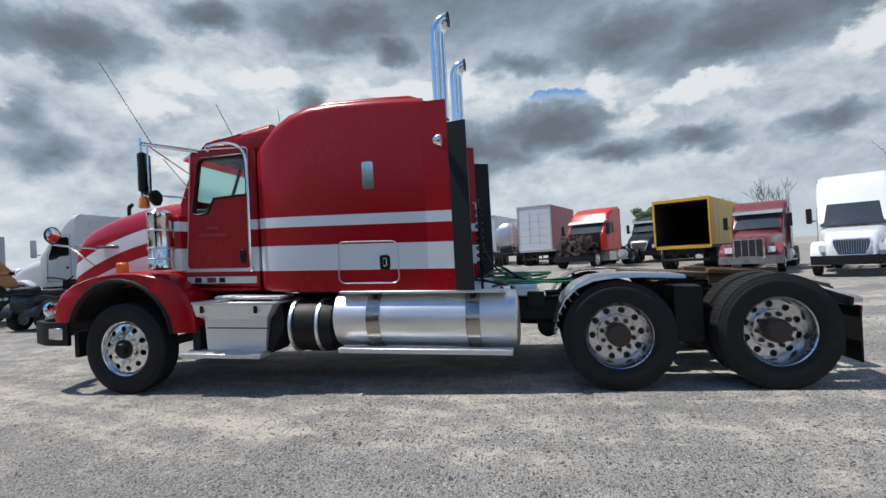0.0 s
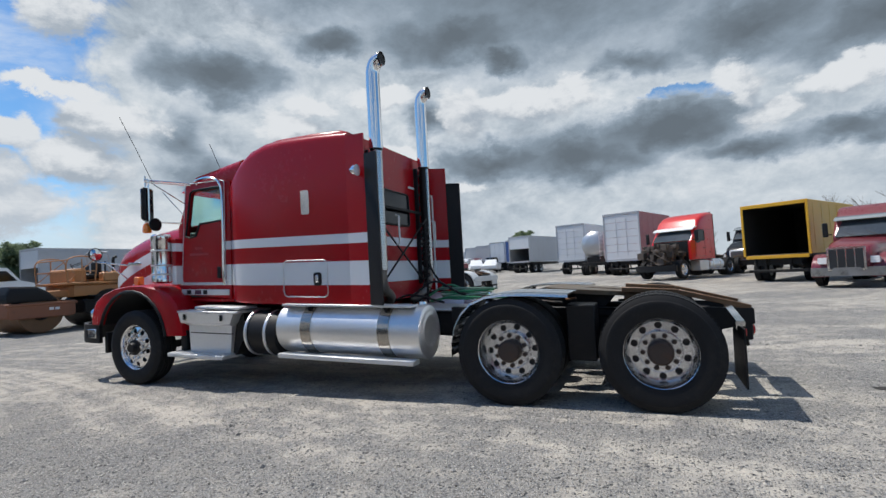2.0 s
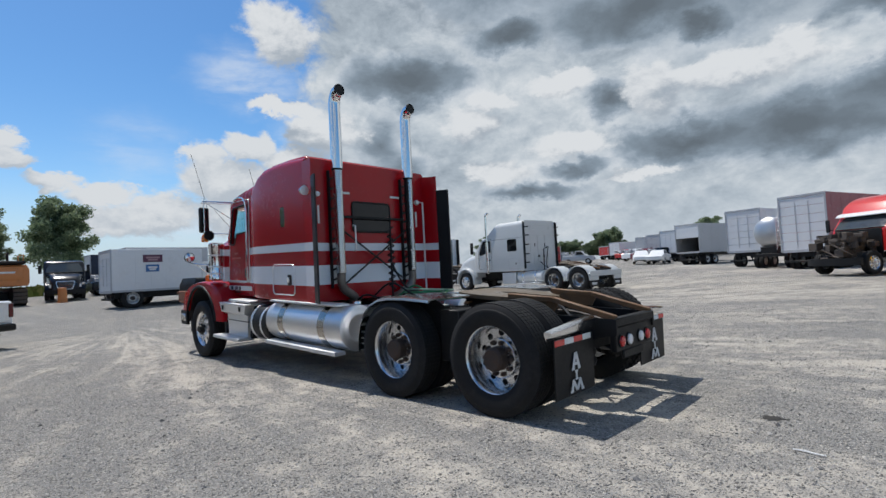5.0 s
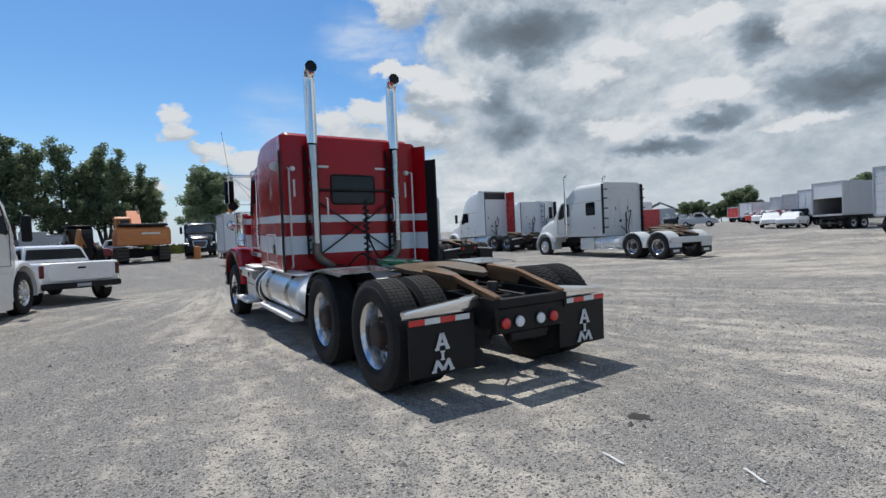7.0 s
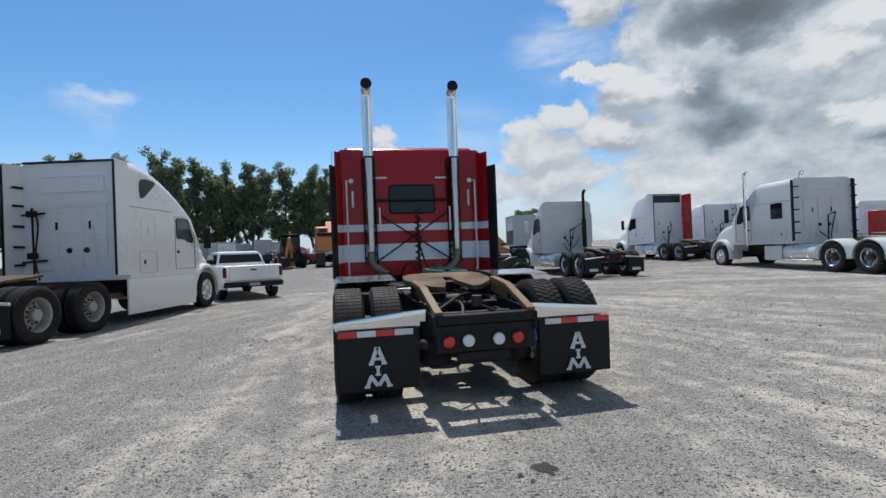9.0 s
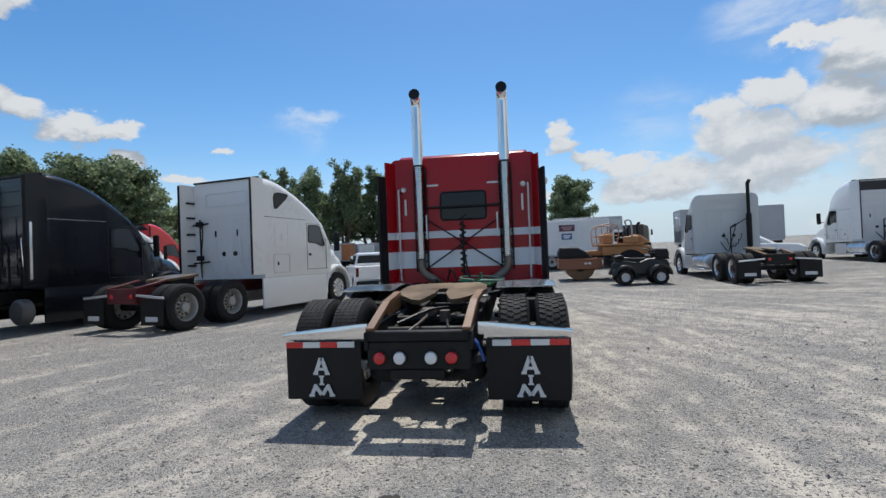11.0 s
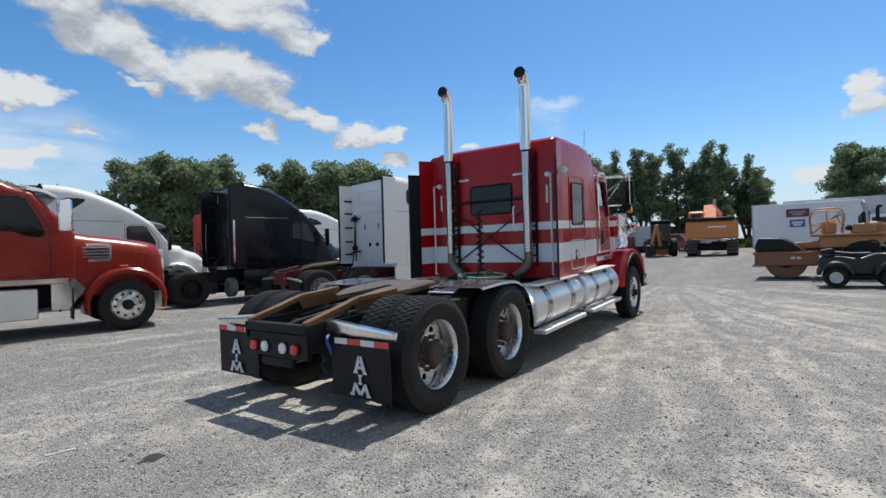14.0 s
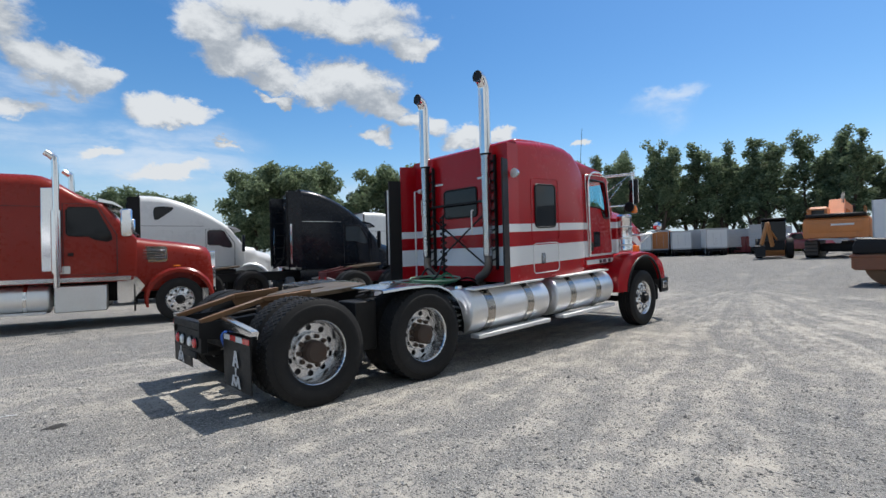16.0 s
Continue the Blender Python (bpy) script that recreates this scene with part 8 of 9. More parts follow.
def quad_bike():
    t = thing("quad_bike", "dark green quad bike with black racks on fat tyres", "quad bike", at_ground(-11.53, 5.27, -90.0) @ Matrix.Scale(0.98, 4), "light vehicles")
    for x in (-0.62, 0.62):
        for side in (-1, 1):
            small_wheel(t, x, side * 0.42, 0.29, 0.29, 0.24, side, steel_wheel)
            part("mudguard", wing_shape(x, side, 0.35, 0.16, 0.58, 0.07, 0.31, 172, 8), quad_green, t)
    part("body", Shape().loft([rounded(w, z0, z1, 0.08, 0.05, 4, x) for x, w, z0, z1 in ((-1.02, 0.24, 0.48, 0.74), (-0.9, 0.36, 0.42, 0.90), (-0.55, 0.40, 0.4, 0.98), (-0.25, 0.26, 0.34, 0.96), (0.1, 0.25, 0.34, 0.82), (0.5, 0.32, 0.40, 0.90), (0.9, 0.36, 0.44, 0.90), (1.0, 0.26, 0.5, 0.78))]), quad_green, t)
    part("seat", Shape().loft([rounded(w, 0.78, z, 0.07, 0.03, 4, x) for x, w, z in ((0.72, 0.17, 0.98), (0.6, 0.20, 1.04), (0.2, 0.17, 0.99), (-0.18, 0.14, 1.0))]), black_plastic, t)
    part("handlebar", Shape().tube(bend([(-0.16, -0.44, 1.34), (-0.32, -0.20, 1.30), (-0.36, 0.0, 1.24), (-0.32, 0.20, 1.30), (-0.16, 0.44, 1.34)], 3), 0.02, 6).tube([(-0.36, 0, 1.24), (-0.52, 0, 0.85)], 0.035, 6), black_plastic, t)
    part("cowl", Shape().loft([rounded(w, z - 0.10, z, 0.04, 0.03, 3, x) for x, w, z in ((-0.64, 0.16, 1.06), (-0.50, 0.20, 1.18), (-0.38, 0.13, 1.20))]), black_plastic, t)
    for side in (-1, 1):
        part("headlamp", Shape().lathe([(0.0, 0.03), (0.06, 0.02), (0.07, 0.0), (0.06, -0.05), (0.0, -0.05)], (-1.0, side * 0.2, 0.76), 14, "x"), white_lens, t)
        part("footwell", Shape().box(-0.32, 0.32, side * 0.22, side * 0.54, 0.28, 0.34, 0.02), black_plastic, t)
        part("side_panel", Shape().prism([(-0.35, 0.86), (0.35, 0.80), (0.30, 0.40), (-0.30, 0.40)], side * 0.24, side * 0.29), quad_green, t)
    for x in (-0.72, 0.72):
        s = Shape()
        for k in range(5):
            s.tube([(x - 0.25, -0.4 + 0.2 * k, 0.93), (x + 0.25, -0.4 + 0.2 * k, 0.93)], 0.012, 5)
        s.tube([(x - 0.25, -0.42, 0.94), (x + 0.25, -0.42, 0.94), (x + 0.25, 0.42, 0.94), (x - 0.25, 0.42, 0.94), (x - 0.25, -0.42, 0.94)], 0.014, 5)
        part("rack", s, black_plastic, t)
    part("engine", Shape().box(-0.35, 0.4, -0.2, 0.2, 0.3, 0.6, 0.05), engine_dirt, t)
    part("rack_box", Shape().loft([rounded(w, 0.96, z, 0.07, 0.04, 4, x) for x, w, z in ((-0.98, 0.30, 1.22), (-0.92, 0.36, 1.30), (-0.58, 0.36, 1.32), (-0.50, 0.30, 1.26))]), black_plastic, t, "black moulded box on the front rack")
    part("rear_pad", Shape().loft([rounded(w, 0.96, z, 0.06, 0.04, 4, x) for x, w, z in ((0.62, 0.28, 1.08), (0.70, 0.34, 1.13), (0.95, 0.32, 1.08))]), black_plastic, t)


quad_bike()


def excavator():
    t = thing("excavator", "large orange tracked excavator seen from behind", "excavator", at_ground(-38.5, -1.6, 4.0), "site machines")
    for side in (-1, 1):
        pts = [(1.8, 0.0), (2.1, 0.15), (2.25, 0.55), (2.1, 1.0), (1.8, 1.15), (-1.8, 1.15), (-2.2, 0.9), (-2.25, 0.5), (-1.9, 0.0)]
        track = part("track", Shape().prism(pts, side * 1.0, side * 1.72), black_frame, t)
        for k in range(9):
            part("track_pad", Shape().box(-1.8 + 0.45 * k, -1.5 + 0.45 * k, side * 0.99, side * 1.73, 1.15, 1.19, 0.01), engine_dirt, track)
        for k in range(4):
            part("track_pad", Shape().box(2.16, 2.28, side * 0.99, side * 1.73, 0.16 + 0.25 * k, 0.36 + 0.25 * k, 0.02), engine_dirt, track)
    part("undercarriage", Shape().box(-0.9, 0.9, -1.0, 1.0, 0.4, 0.95, 0.05), black_frame, t)
    part("house", Shape().loft([rounded(1.75, 1.0, z, 0.15, 0.1, 4, x) for x, z in ((2.5, 1.9), (2.3, 2.35), (0.8, 2.4), (-1.2, 2.2), (-1.6, 1.8))]), machine_orange, t)
    part("counterweight", Shape().loft([rounded(1.72, 1.05, 2.2, 0.2, 0.15, 4, x) for x in (2.45, 2.85)]), machine_orange, t)
    weight = part("rear_panel", Shape().loft([[(2.86, y, z) for y, z in rounded_rect(-1.45, 1.45, 1.35, 2.1, 0.12, 3)], [(2.90, y, z) for y, z in rounded_rect(-1.40, 1.40, 1.40, 2.05, 0.12, 3)]]), machine_orange, t)
    part("marking", Shape().box(2.90, 2.906, -0.2, 1.0, 1.80, 1.92, 0.001), logo_white, weight)
    part("engine_cover", Shape().box(0.9, 2.6, -1.6, 1.6, 2.38, 2.62, 0.08), black_frame, t)
    part("exhaust_pipe", Shape().tube([(1.2, 0.9, 2.6), (1.2, 0.9, 3.1), (1.35, 0.9, 3.2)], 0.07, 10), black_frame, t)
    for y in (-1.5, 1.5):
        part("hand_rail", Shape().tube([(2.4, y, 2.4), (2.4, y, 3.0), (0.9, y, 3.0), (0.9, y, 2.4)], 0.03, 6), machine_orange, t)
    for k in range(3):
        part("hose", Shape().tube(bend([(-0.9 - 0.05 * k, -0.1 + 0.1 * k, 2.2), (-1.5, -0.05 + 0.09 * k, 3.5 + 0.05 * k), (-2.5, 0.0 + 0.06 * k, 4.35)], 4), 0.035, 6), black_plastic, t)
    part("cab", Shape().loft([rounded(0.55, 2.0, z, 0.12, 0.05, 4, x) for x, z in ((0.6, 3.1), (0.3, 3.25), (-1.2, 3.2), (-1.4, 2.6))]).moved(Matrix.Translation((0, -1.15, 0))), machine_orange, t)
    part("cab_glass", Shape().box(0.61, 0.63, -1.55, -0.75, 2.3, 3.0, 0.01).box(-1.1, 0.4, -1.72, -1.70, 2.3, 3.05, 0.01), dark_glass, t)
    s = Shape().bar((-0.6, -0.25, 2.2), (-2.0, -0.25, 3.6), 0.9, 0.7).bar((-2.0, -0.25, 3.6), (-5.5, 0.2, 3.1), 0.6, 0.55).bar((-5.5, 0.2, 3.4), (-5.9, 0.2, 1.0), 0.35, 0.4)
    part("boom", s, boom_orange, t, "bright orange folded boom")
    part("bucket", Shape().prism([(-6.4, -0.05), (-5.5, 0.0), (-5.4, 0.8), (-6.0, 0.9)], -0.4, 0.8), black_frame, t)
    for ob in t.children:
        if not ob.name.startswith(("track", "undercarriage")):
            ob.matrix_basis = Matrix.Translation((0, 0, 0.30))


excavator()


def wheel_loader():
    t = thing("backhoe_loader", "dark backhoe loader with a folded yellow arm", "loader", at_ground(-38.6, -5.6, 15.0), "site machines")
    for x, r in ((-1.1, 0.55), (1.1, 0.75)):
        for side in (-1, 1):
            small_wheel(t, x, side * 0.95, r, r, 0.45, side, machine_yellow)
    part("body", Shape().loft([rounded(w, 0.6, z, 0.1, 0.05, 4, x) for x, w, z in ((1.6, 0.6, 1.3), (0.2, 0.7, 1.4), (-1.7, 0.5, 1.5), (-1.9, 0.45, 1.2))]), black_frame, t)
    part("cab", Shape().loft([rounded(0.75, 1.35, z, 0.1, 0.05, 4, x) for x, z in ((1.1, 2.7), (0.9, 2.85), (-0.4, 2.85), (-0.7, 2.0))]), dark_glass, t)
    part("cab_roof", Shape().box(-0.55, 1.2, -0.82, 0.82, 2.84, 2.98, 0.05), black_frame, t)
    s = Shape().bar((1.7, -0.1, 0.9), (2.5, -0.4, 2.6), 0.20, 0.26).bar((2.5, -0.4, 2.6), (3.0, -0.8, 1.0), 0.17, 0.2).bar((1.5, 0.2, 1.3), (2.3, -0.3, 2.2), 0.10, 0.10)
    part("digging_arm", s, machine_yellow, t)
    part("bucket", Shape().prism([(2.7, 0.15), (3.4, 0.2), (3.3, 0.9), (2.8, 1.0)], -1.2, -0.55), black_frame, t)
    part("front_shovel", Shape().prism([(-2.4, 0.1), (-3.2, 0.12), (-2.6, 0.9), (-2.3, 0.8)], -1.1, 1.1), machine_yellow, t)


wheel_loader()


def scrap_skip():
    t = thing("skip_container", "long dark red open-topped steel skip", "skip", at_ground(-53.6, -12.5, 78.0), "site machines")
    for side in (-1, 1):
        wall = part("side_wall", Shape().prism([(-3.2, 0.2), (3.2, 0.2), (3.4, 1.75), (-3.4, 1.75)], side * 1.15, side * 1.22), maroon_body, t)
        for k in range(8):
            part("rib", Shape().box(-3.0 + 0.85 * k, -2.9 + 0.85 * k, side * 1.22, side * 1.30, 0.25, 1.7, 0.01), maroon_body, wall)
        part("end_wall", Shape().box(side * 3.2, side * 3.3, -1.15, 1.15, 0.2, 1.72), maroon_body, t)
    part("skip_floor", Shape().box(-3.2, 3.2, -1.15, 1.15, 0.1, 0.22), maroon_body, t)
    rnd = random.Random(14)
    s = Shape()
    for _ in range(60):
        x, y, z = rnd.uniform(-3, 3), rnd.uniform(-1, 1), rnd.uniform(1.2, 2.0)
        d = rnd.uniform(0.15, 0.5)
        s.box(-d, d, -d * 0.6, d * 0.6, -d * 0.3, d * 0.3, 0.03, pose(x, y, z, rnd.uniform(0, 90), rnd.uniform(0, 90), rnd.uniform(0, 180)))
    scrap = part("scrap", s, grey_box, t, "heap of pale scrap metal")
    tagged(scrap, "heap of pale scrap metal", kind="stuff")


scrap_skip()


def dump_lorry():
    t = cab_lorry("dark tipper tractor with a white bumper, nose out", at_ground(-44.0, 3.4, 172.0), navy_body, wb=5.0, boc=-2.8, roof="flat", zr=2.9, group="site machines")
    part("tipper_body", Shape().loft([rounded(1.25, z0, 2.7, 0.05, 0.2, 3, x) for x, z0 in ((1.6, 1.4), (-2.5, 1.1))]), engine_dirt, t)
    t = cab_lorry("black tipper lorry with a dark open body", at_ground(-45.0, 12.5, -20.0), navy_body, wb=5.0, boc=-2.8, roof="flat", zr=2.8, group="site machines")
    part("tipper_body", Shape().loft([rounded(1.25, z0, 2.9, 0.05, 0.2, 3, x) for x, z0 in ((1.6, 1.4), (-2.5, 1.1))]), engine_dirt, t)


dump_lorry()


def scrap_vehicle(label, m, mat, length, rnd):
    """A stripped pickup-sized body with an open bed, glass gone."""
    t = thing("scrap_vehicle", label, "scrap vehicle", m, "scrap vehicles")
    part("body", Shape().loft([rounded(w, 0.45, z, 0.08, 0.06, 4, x) for x, w, z in ((0.0, 0.82, 1.1), (0.1, 0.9, 1.2), (length * 0.55, 0.92, 1.22), (length * 0.95, 0.86, 1.12), (length, 0.7, 0.9))]), mat, t)
    cab = part("cab", Shape().loft([rounded(w, 1.1, z, 0.12, 0.02, 4, x) for x, w, z in ((length * 0.36, 0.84, 1.3), (length * 0.42, 0.76, 1.85), (length * 0.60, 0.76, 1.88), (length * 0.72, 0.84, 1.28))]), mat, t)
    for side in (-1, 1):
        part("door_window", Shape().prism([(length * 0.43, 1.32), (length * 0.45, 1.74), (length * 0.60, 1.76), (length * 0.68, 1.32)], side * 0.78, side * 0.845), dark_glass, cab)
        for x in (length * 0.2, length * 0.8):
            small_wheel(t, x, side * 0.8, 0.38, 0.38, 0.26, side, steel_wheel)
    heap = Shape()
    for _ in range(14):
        d = rnd.uniform(0.12, 0.35)
        heap.box(-d, d, -d * 0.6, d * 0.6, -d * 0.4, d * 0.4, 0.03, pose(rnd.uniform(0.1, length * 0.32), rnd.uniform(-0.6, 0.6), rnd.uniform(1.2, 1.6), rnd.uniform(0, 90), rnd.uniform(0, 90), rnd.uniform(0, 180)))
    tagged(part("scrap", heap, grey_box, t, "loose scrap in the bed"), kind="stuff")


for k, (x, y, turn, mat, words) in enumerate(((-47.0, -7.8, 75, maroon_body, "dark red stripped pickup loaded with scrap"), (-50.0, -9.6, 100, navy_body, "black stripped pickup among the scrap"), (-51.5, -6.0, 95, grey_box, "grey stripped pickup among the scrap"),
                                                (-45.6, 5.4, 95, navy_body, "black stripped pickup before the dark blue body"), (-18.6, 58.0, 60, navy_body, "black stripped pickup in the far row"), (-22.0, 63.0, 75, maroon_body, "dark red stripped pickup in the far row"),
                                                (-26.2, 69.5, 70, white_body, "white stripped pickup in the far row"), (-31.0, 78.0, 80, scarlet_body, "red stripped pickup in the far row"), (-32.0, 61.0, 20, grey_box, "grey stripped pickup beyond the track"), (-35.5, 62.5, 40, navy_body, "black stripped pickup beyond the track"))):
    scrap_vehicle(words, at_ground(x, y, turn), mat, 4.6, random.Random(70 + k))


def traffic_drum():
    s = Shape().lathe([(0.0, 0.0), (0.34, 0.0), (0.32, 0.04), (0.28, 0.06), (0.24, 1.0), (0.10, 1.04), (0.0, 1.04)], (0, 0, 0), 20, "z")
    single("traffic_drum", s, machine_orange, "orange plastic traffic drum on gravel", "traffic drum", at_ground(-37.0, 2.2))


traffic_drum()


def white_shed():
    t = thing("shed", "low white shed with a shallow pitched roof", "shed", at_ground(-57.7, 95.9, -58.0) @ Matrix.Diagonal((0.7, 0.72, 1.05, 1)))
    part("wall", Shape().box(-6, 6, -4, 4, 0, 3.0, 0.02), grey_box, t)
    part("roof", Shape().loft([[(x, -4.4, 2.95), (x, 0, 4.4), (x, 4.4, 2.95), (x, 4.4, 2.85), (x, 0, 4.25), (x, -4.4, 2.85)] for x in (-6.3, 6.3)]), white_box, t)


white_shed()


# ---- trees ----
def tree_parts(seed, height, spread, leaves, leaf_size, slim=False):
    """Trunk with limbs, and a crown of many small leaves in uneven tufts; a slim tree has steep limbs and a feathery top."""
    rnd = random.Random(seed)
    trunk = Shape()
    tips = []
    stems = [(0.0, 0.0, 1.0)] if not slim else [(0.15, rnd.uniform(0, 6.28), 1.0), (rnd.uniform(0.45, 0.7), rnd.uniform(0, 6.28), 0.92), (rnd.uniform(0.55, 0.8), rnd.uniform(0, 6.28), 0.80)]
    for out, about, tall in stems:
        lean = (rnd.uniform(-0.03, 0.03) + out * spread / height * math.cos(about) * 1.6, rnd.uniform(-0.03, 0.03) + out * spread / height * math.sin(about) * 1.6)
        top = height * tall

        def along(f):
            return Vector((lean[0] * top * f, lean[1] * top * f, top * f))

        trunk.tube([along(f) for f in (0.0, 0.2, 0.45, 0.7, 0.94)], 0.2, 7, True, [height * k for k in (0.020, 0.015, 0.010, 0.006, 0.002)])
        n = 17 if slim else 24
        for k in range(n):
            f = (0.30 + 0.66 * k / (n - 1)) if slim else (0.20 + 0.76 * k / (n - 1))
            a = k * 2.4 + rnd.uniform(-0.6, 0.6)
            swell = (1.0 - 0.80 * max(0.0, f - 0.35) / 0.65) * 0.85 if slim else (1.08 - 0.85 * abs(f - 0.42) ** 1.1)
            reach = spread * swell * rnd.uniform(0.45, 1.2)
            b = along(f)
            e = b + Vector((reach * math.cos(a), reach * math.sin(a), height * rnd.uniform(0.08, 0.17) * (1.15 if slim else 0.9)))
            mid = (b + e) / 2 + Vector((0, 0, -0.015 * height))
            trunk.tube([b, mid, e], 0.05, 5, True, [height * 0.006, height * 0.0035, height * 0.001])
            for g in (0.45, 0.7, 0.88, 1.0):
                p = b.lerp(e, g) + Vector((rnd.uniform(-0.3, 0.3), rnd.uniform(-0.3, 0.3), rnd.uniform(-0.15, 0.35))) * spread * 0.4
                tips.append((p, rnd.uniform(0.5, 1.0)))
        for f in (0.62, 0.75, 0.86, 0.95, 1.0):
            tips.append((along(f), 0.7 if f < 0.9 else 0.5))
    rng = np.random.default_rng(seed)
    centre = np.array([tuple(p) for p, _ in tips])
    size = np.array([s for _, s in tips]) * spread * (0.225 if slim else 0.34)
    share = size ** 2 / (size ** 2).sum()
    pick = rng.choice(len(tips), leaves, p=share)
    off = rng.normal(size=(leaves, 3))
    off /= np.linalg.norm(off, axis=1)[:, None]
    off *= (rng.random(leaves) ** 0.42)[:, None] * size[pick][:, None] * np.array([1.0, 1.0, 1.25 if slim else 0.85])
    off += rng.normal(size=(leaves, 3)) * 0.10
    c = centre[pick] + off
    u = rng.normal(size=(leaves, 3))
    u /= np.linalg.norm(u, axis=1)[:, None]
    w = np.cross(u, rng.normal(size=(leaves, 3)))
    w /= np.linalg.norm(w, axis=1)[:, None]
    q = (leaf_size * (0.6 + 0.8 * rng.random(leaves)))[:, None]
    corners = np.stack([c - u * q, c - w * q * 0.6, c + u * q, c + w * q * 0.6], axis=1).reshape(-1, 3)
    crown = Shape()
    crown.v = [tuple(p) for p in corners.tolist()]
    crown.f = [(4 * i, 4 * i + 1, 4 * i + 2, 4 * i + 3) for i in range(leaves)]
    return trunk, crown


def plain_mesh(shape, name, mat):
    me = bpy.data.meshes.new(name)
    me.from_pydata(shape.v, [], shape.f)
    me.materials.append(mat)
    return me


def make_tree(seed, height, spread, leaves, leaf_size, m, label, slim=False):
    t = thing("tree", label, "tree", m, "trees round the yard")
    trunk, crown = tree_parts(seed, height, spread, leaves, leaf_size, slim)
    part("trunk", trunk, bark, t)
    part("crown", plain_mesh(crown, "crown", leaf), None, t)
    return t


TALL, BROAD = "tall leafy poplar with a ragged dark green crown", "broad leafy tree with a dense dark green crown"
POPLARS = ((-175.6, 66, 11.0), (181.0, 70, 7.8), (-172.5, 68, 11.2), (-169, 66, 11.4), (-166, 67, 11.1), (-163.2, 66, 11.5), (-160, 64, 11.9), (-157, 65, 11.3), (-154, 67, 11.6), (-178.6, 69, 9.2), (-151.6, 68, 11.2), (-147, 72, 9.7))
BROADS = ((-113.4, 52, 9.0), (-116.2, 53, 9.6), (-118.9, 52, 9.5), (-120.6, 54, 8.8), (-127.4, 54, 9.3), (-130.6, 54, 9.4), (-133.6, 55, 9.9), (-136.4, 56, 9.3), (-104.6, 60, 7.7), (-101.5, 61, 7.9), (-98, 62, 7.9), (-94, 64, 7.8), (-89, 66, 7.4), (-84, 66, 7.3), (-140.5, 66, 7.2), (-124, 68, 7.0))


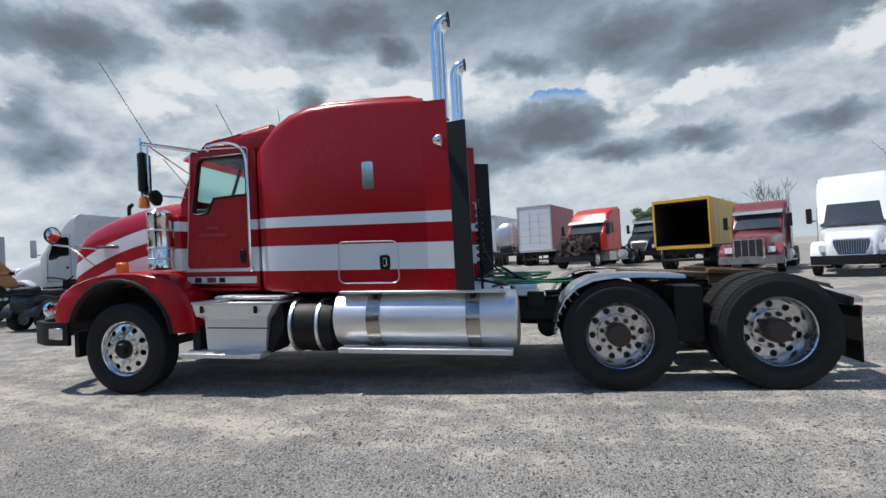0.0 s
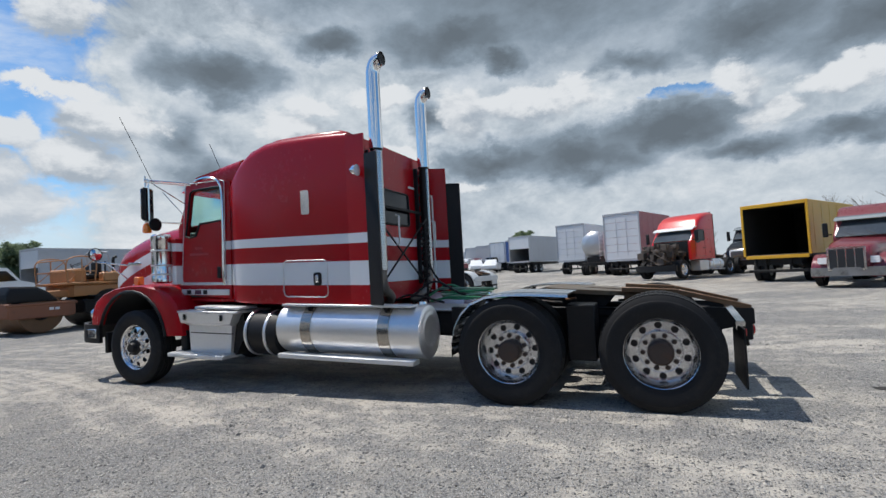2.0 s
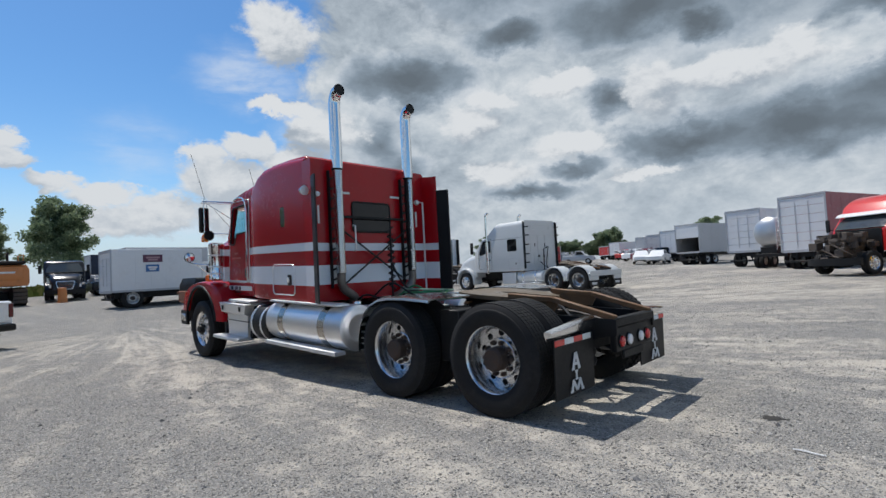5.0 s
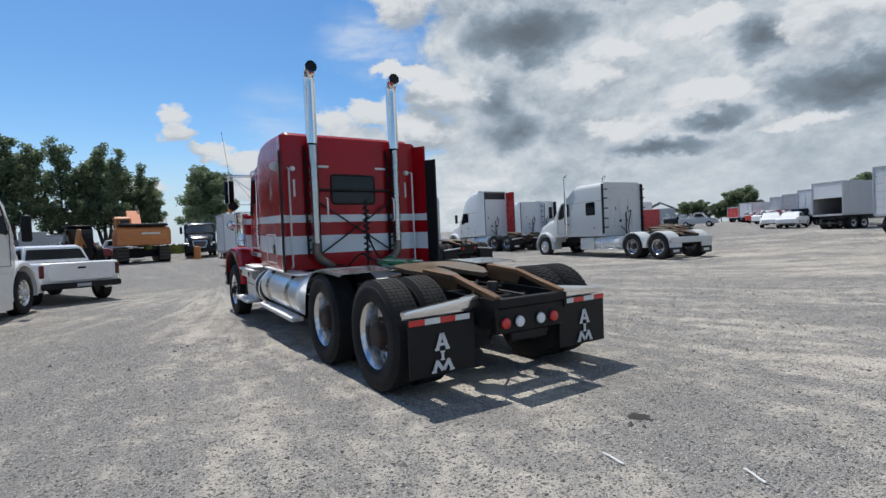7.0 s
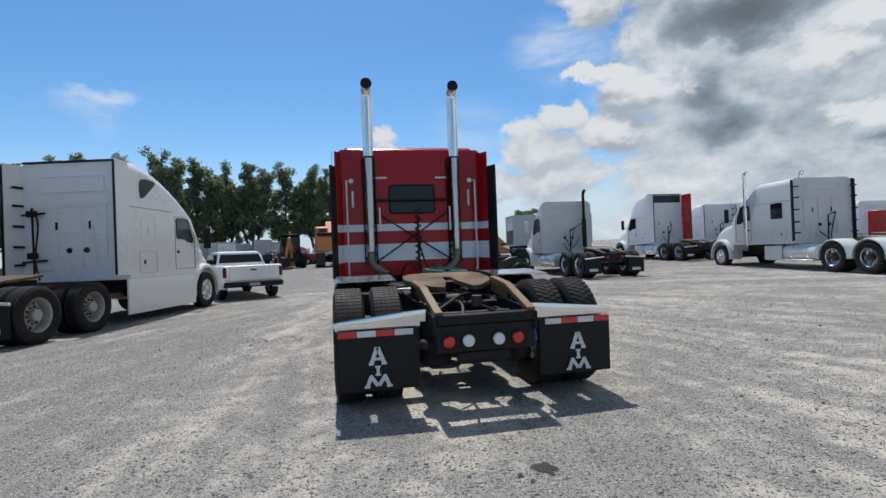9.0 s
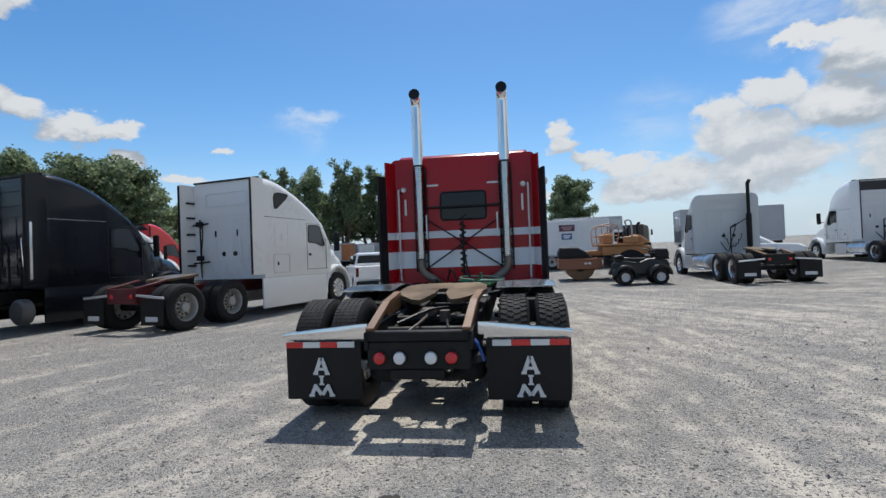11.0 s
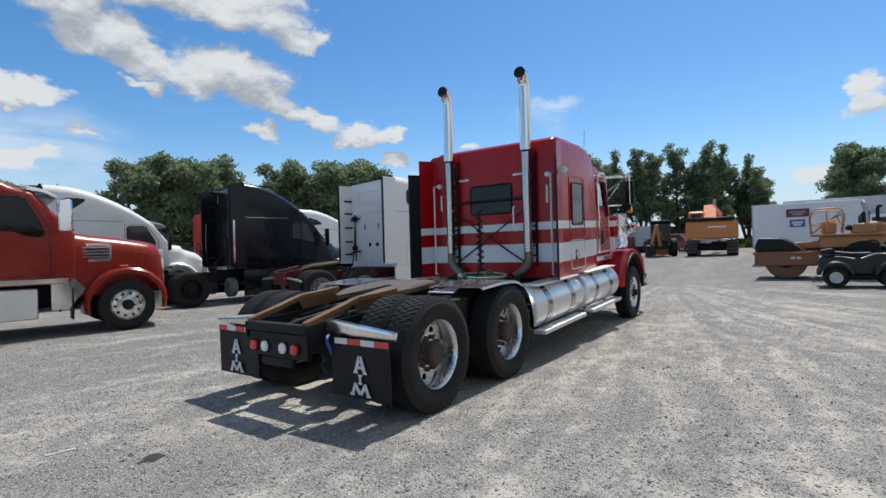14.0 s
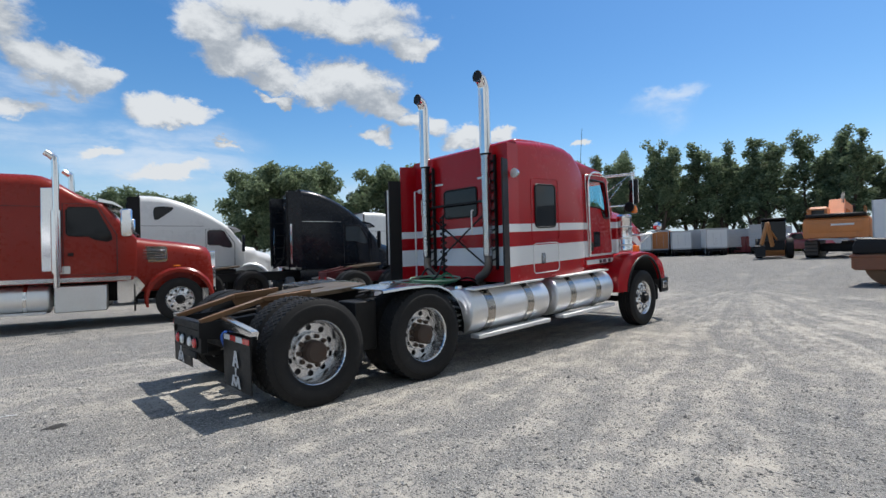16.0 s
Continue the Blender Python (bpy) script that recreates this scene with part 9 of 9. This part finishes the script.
def plant_trees():
    rnd = random.Random(21)
    tall, broad = [], []
    for k, (a, d, h) in enumerate(POPLARS):
        x, y = 7.0 + d * math.cos(radians(a)), 1.0 + d * math.sin(radians(a))
        size = h / 13.5
        m = at_ground(x, y, rnd.uniform(0, 360), 0.1) @ Matrix.Diagonal((size * 1.28, size * 1.28, size, 1))
        if k < 5:
            tall.append(make_tree(11 + k, 13.0, 2.6 + 0.3 * (k % 3), 19000, 0.145, m, TALL, True))
        else:
            copy_thing(tall[k % 5], m).scale = (size * rnd.uniform(1.15, 1.45), size * rnd.uniform(1.15, 1.45), size)
    for k, (a, d, h) in enumerate(BROADS):
        x, y = 6.0 + d * math.cos(radians(a)), 3.0 + d * math.sin(radians(a))
        size = h / 10.0
        m = at_ground(x, y, rnd.uniform(0, 360), 0.1) @ Matrix.Diagonal((size, size, size, 1))
        if k < 4:
            broad.append(make_tree(31 + k, 10.0, 3.6, 21000, 0.17, m, BROAD))
        else:
            copy_thing(broad[k % 4], m).scale = (size * rnd.uniform(0.95, 1.25), size * rnd.uniform(0.95, 1.25), size)
    for x, y, h in ((-51.5, 95.0, 3.7), (-50.0, 96.0, 3.9), (-48.2, 96.0, 3.6), (-46.6, 99.5, 3.6), (-44.6, 100.5, 5.2), (-42.8, 100.5, 5.8), (-41.2, 99.5, 5.0), (-42.0, 99.0, 3.4), (-52, 22, 4.6), (-107.3, 12.8, 13.6), (12.5, 46, 4.2), (-75, 98, 6.0), (-20, 90, 6.0), (-62, -8, 3.4), (-60, -17, 3.8), (-54, -27, 3.6)):
        size = h / 10.0
        copy_thing(broad[int(abs(x)) % 4], at_ground(x, y, rnd.uniform(0, 360), 0.1)).scale = (size * (1.3 if h < 10 else 1.05), size * (1.3 if h < 10 else 1.05), size)


plant_trees()


def bare_tree(seed, height, m):
    rnd = random.Random(seed)
    s = Shape()

    def grow(p, d, length, r, depth):
        e = p + d * length
        s.tube([p, e], r, 5, True, (r, r * 0.6))
        if depth == 0:
            return
        for _ in range(3 if depth > 1 else 4):
            n = (d + Vector((rnd.uniform(-0.7, 0.7), rnd.uniform(-0.7, 0.7), rnd.uniform(-0.1, 0.6)))).normalized()
            grow(p + d * length * rnd.uniform(0.5, 1.0), n, length * rnd.uniform(0.55, 0.78), r * 0.6, depth - 1)

    grow(Vector((0, 0, 0)), Vector((0.03, 0, 1)), height * 0.36, height * 0.009, 4)
    single("bare_tree", s, twig, "leafless grey tree behind the parked lorries", "tree", m, "bare trees", smooth=60)


for k, (x, y, h) in enumerate(((14.3, 37.1, 6.6), (16.7, 36.3, 6.0), (19.3, 35.2, 7.6), (17.9, 36.0, 6.4), (25.2, 32.2, 9.0), (8.0, 42.0, 4.4))):
    bare_tree(50 + k, h, at_ground(x, y, k * 70.0, 0.1))


def verge():
    """Rough grass along the foot of the far trees."""
    rng = np.random.default_rng(8)
    n = 9000
    a = np.radians(rng.uniform(-185, -82, n))
    d = rng.uniform(61, 74, n)
    x, y = 6.5 + d * np.cos(a), 2.0 + d * np.sin(a)
    s = Shape()
    for i in range(n):
        z = ground_z(float(x[i]), float(y[i]))
        h, w, t = rng.uniform(0.3, 1.1), rng.uniform(0.15, 0.4), rng.uniform(0, 6.28)
        px, py = w * math.cos(t), w * math.sin(t)
        k = len(s.v)
        s.v += [(x[i] - px, y[i] - py, z - 0.02), (x[i] + px, y[i] + py, z - 0.02), (x[i] + px * 0.4 + 0.1, y[i] + py * 0.4, z + h), (x[i] - px * 0.6, y[i] - py * 0.6, z + h * 0.8)]
        s.f.append((k, k + 1, k + 2, k + 3))
    ob = new("verge_grass", plain_mesh(s, "verge_grass", grass_dry))
    tagged(ob, "rough green grass along the foot of the trees", "grass", kind="stuff")


verge()
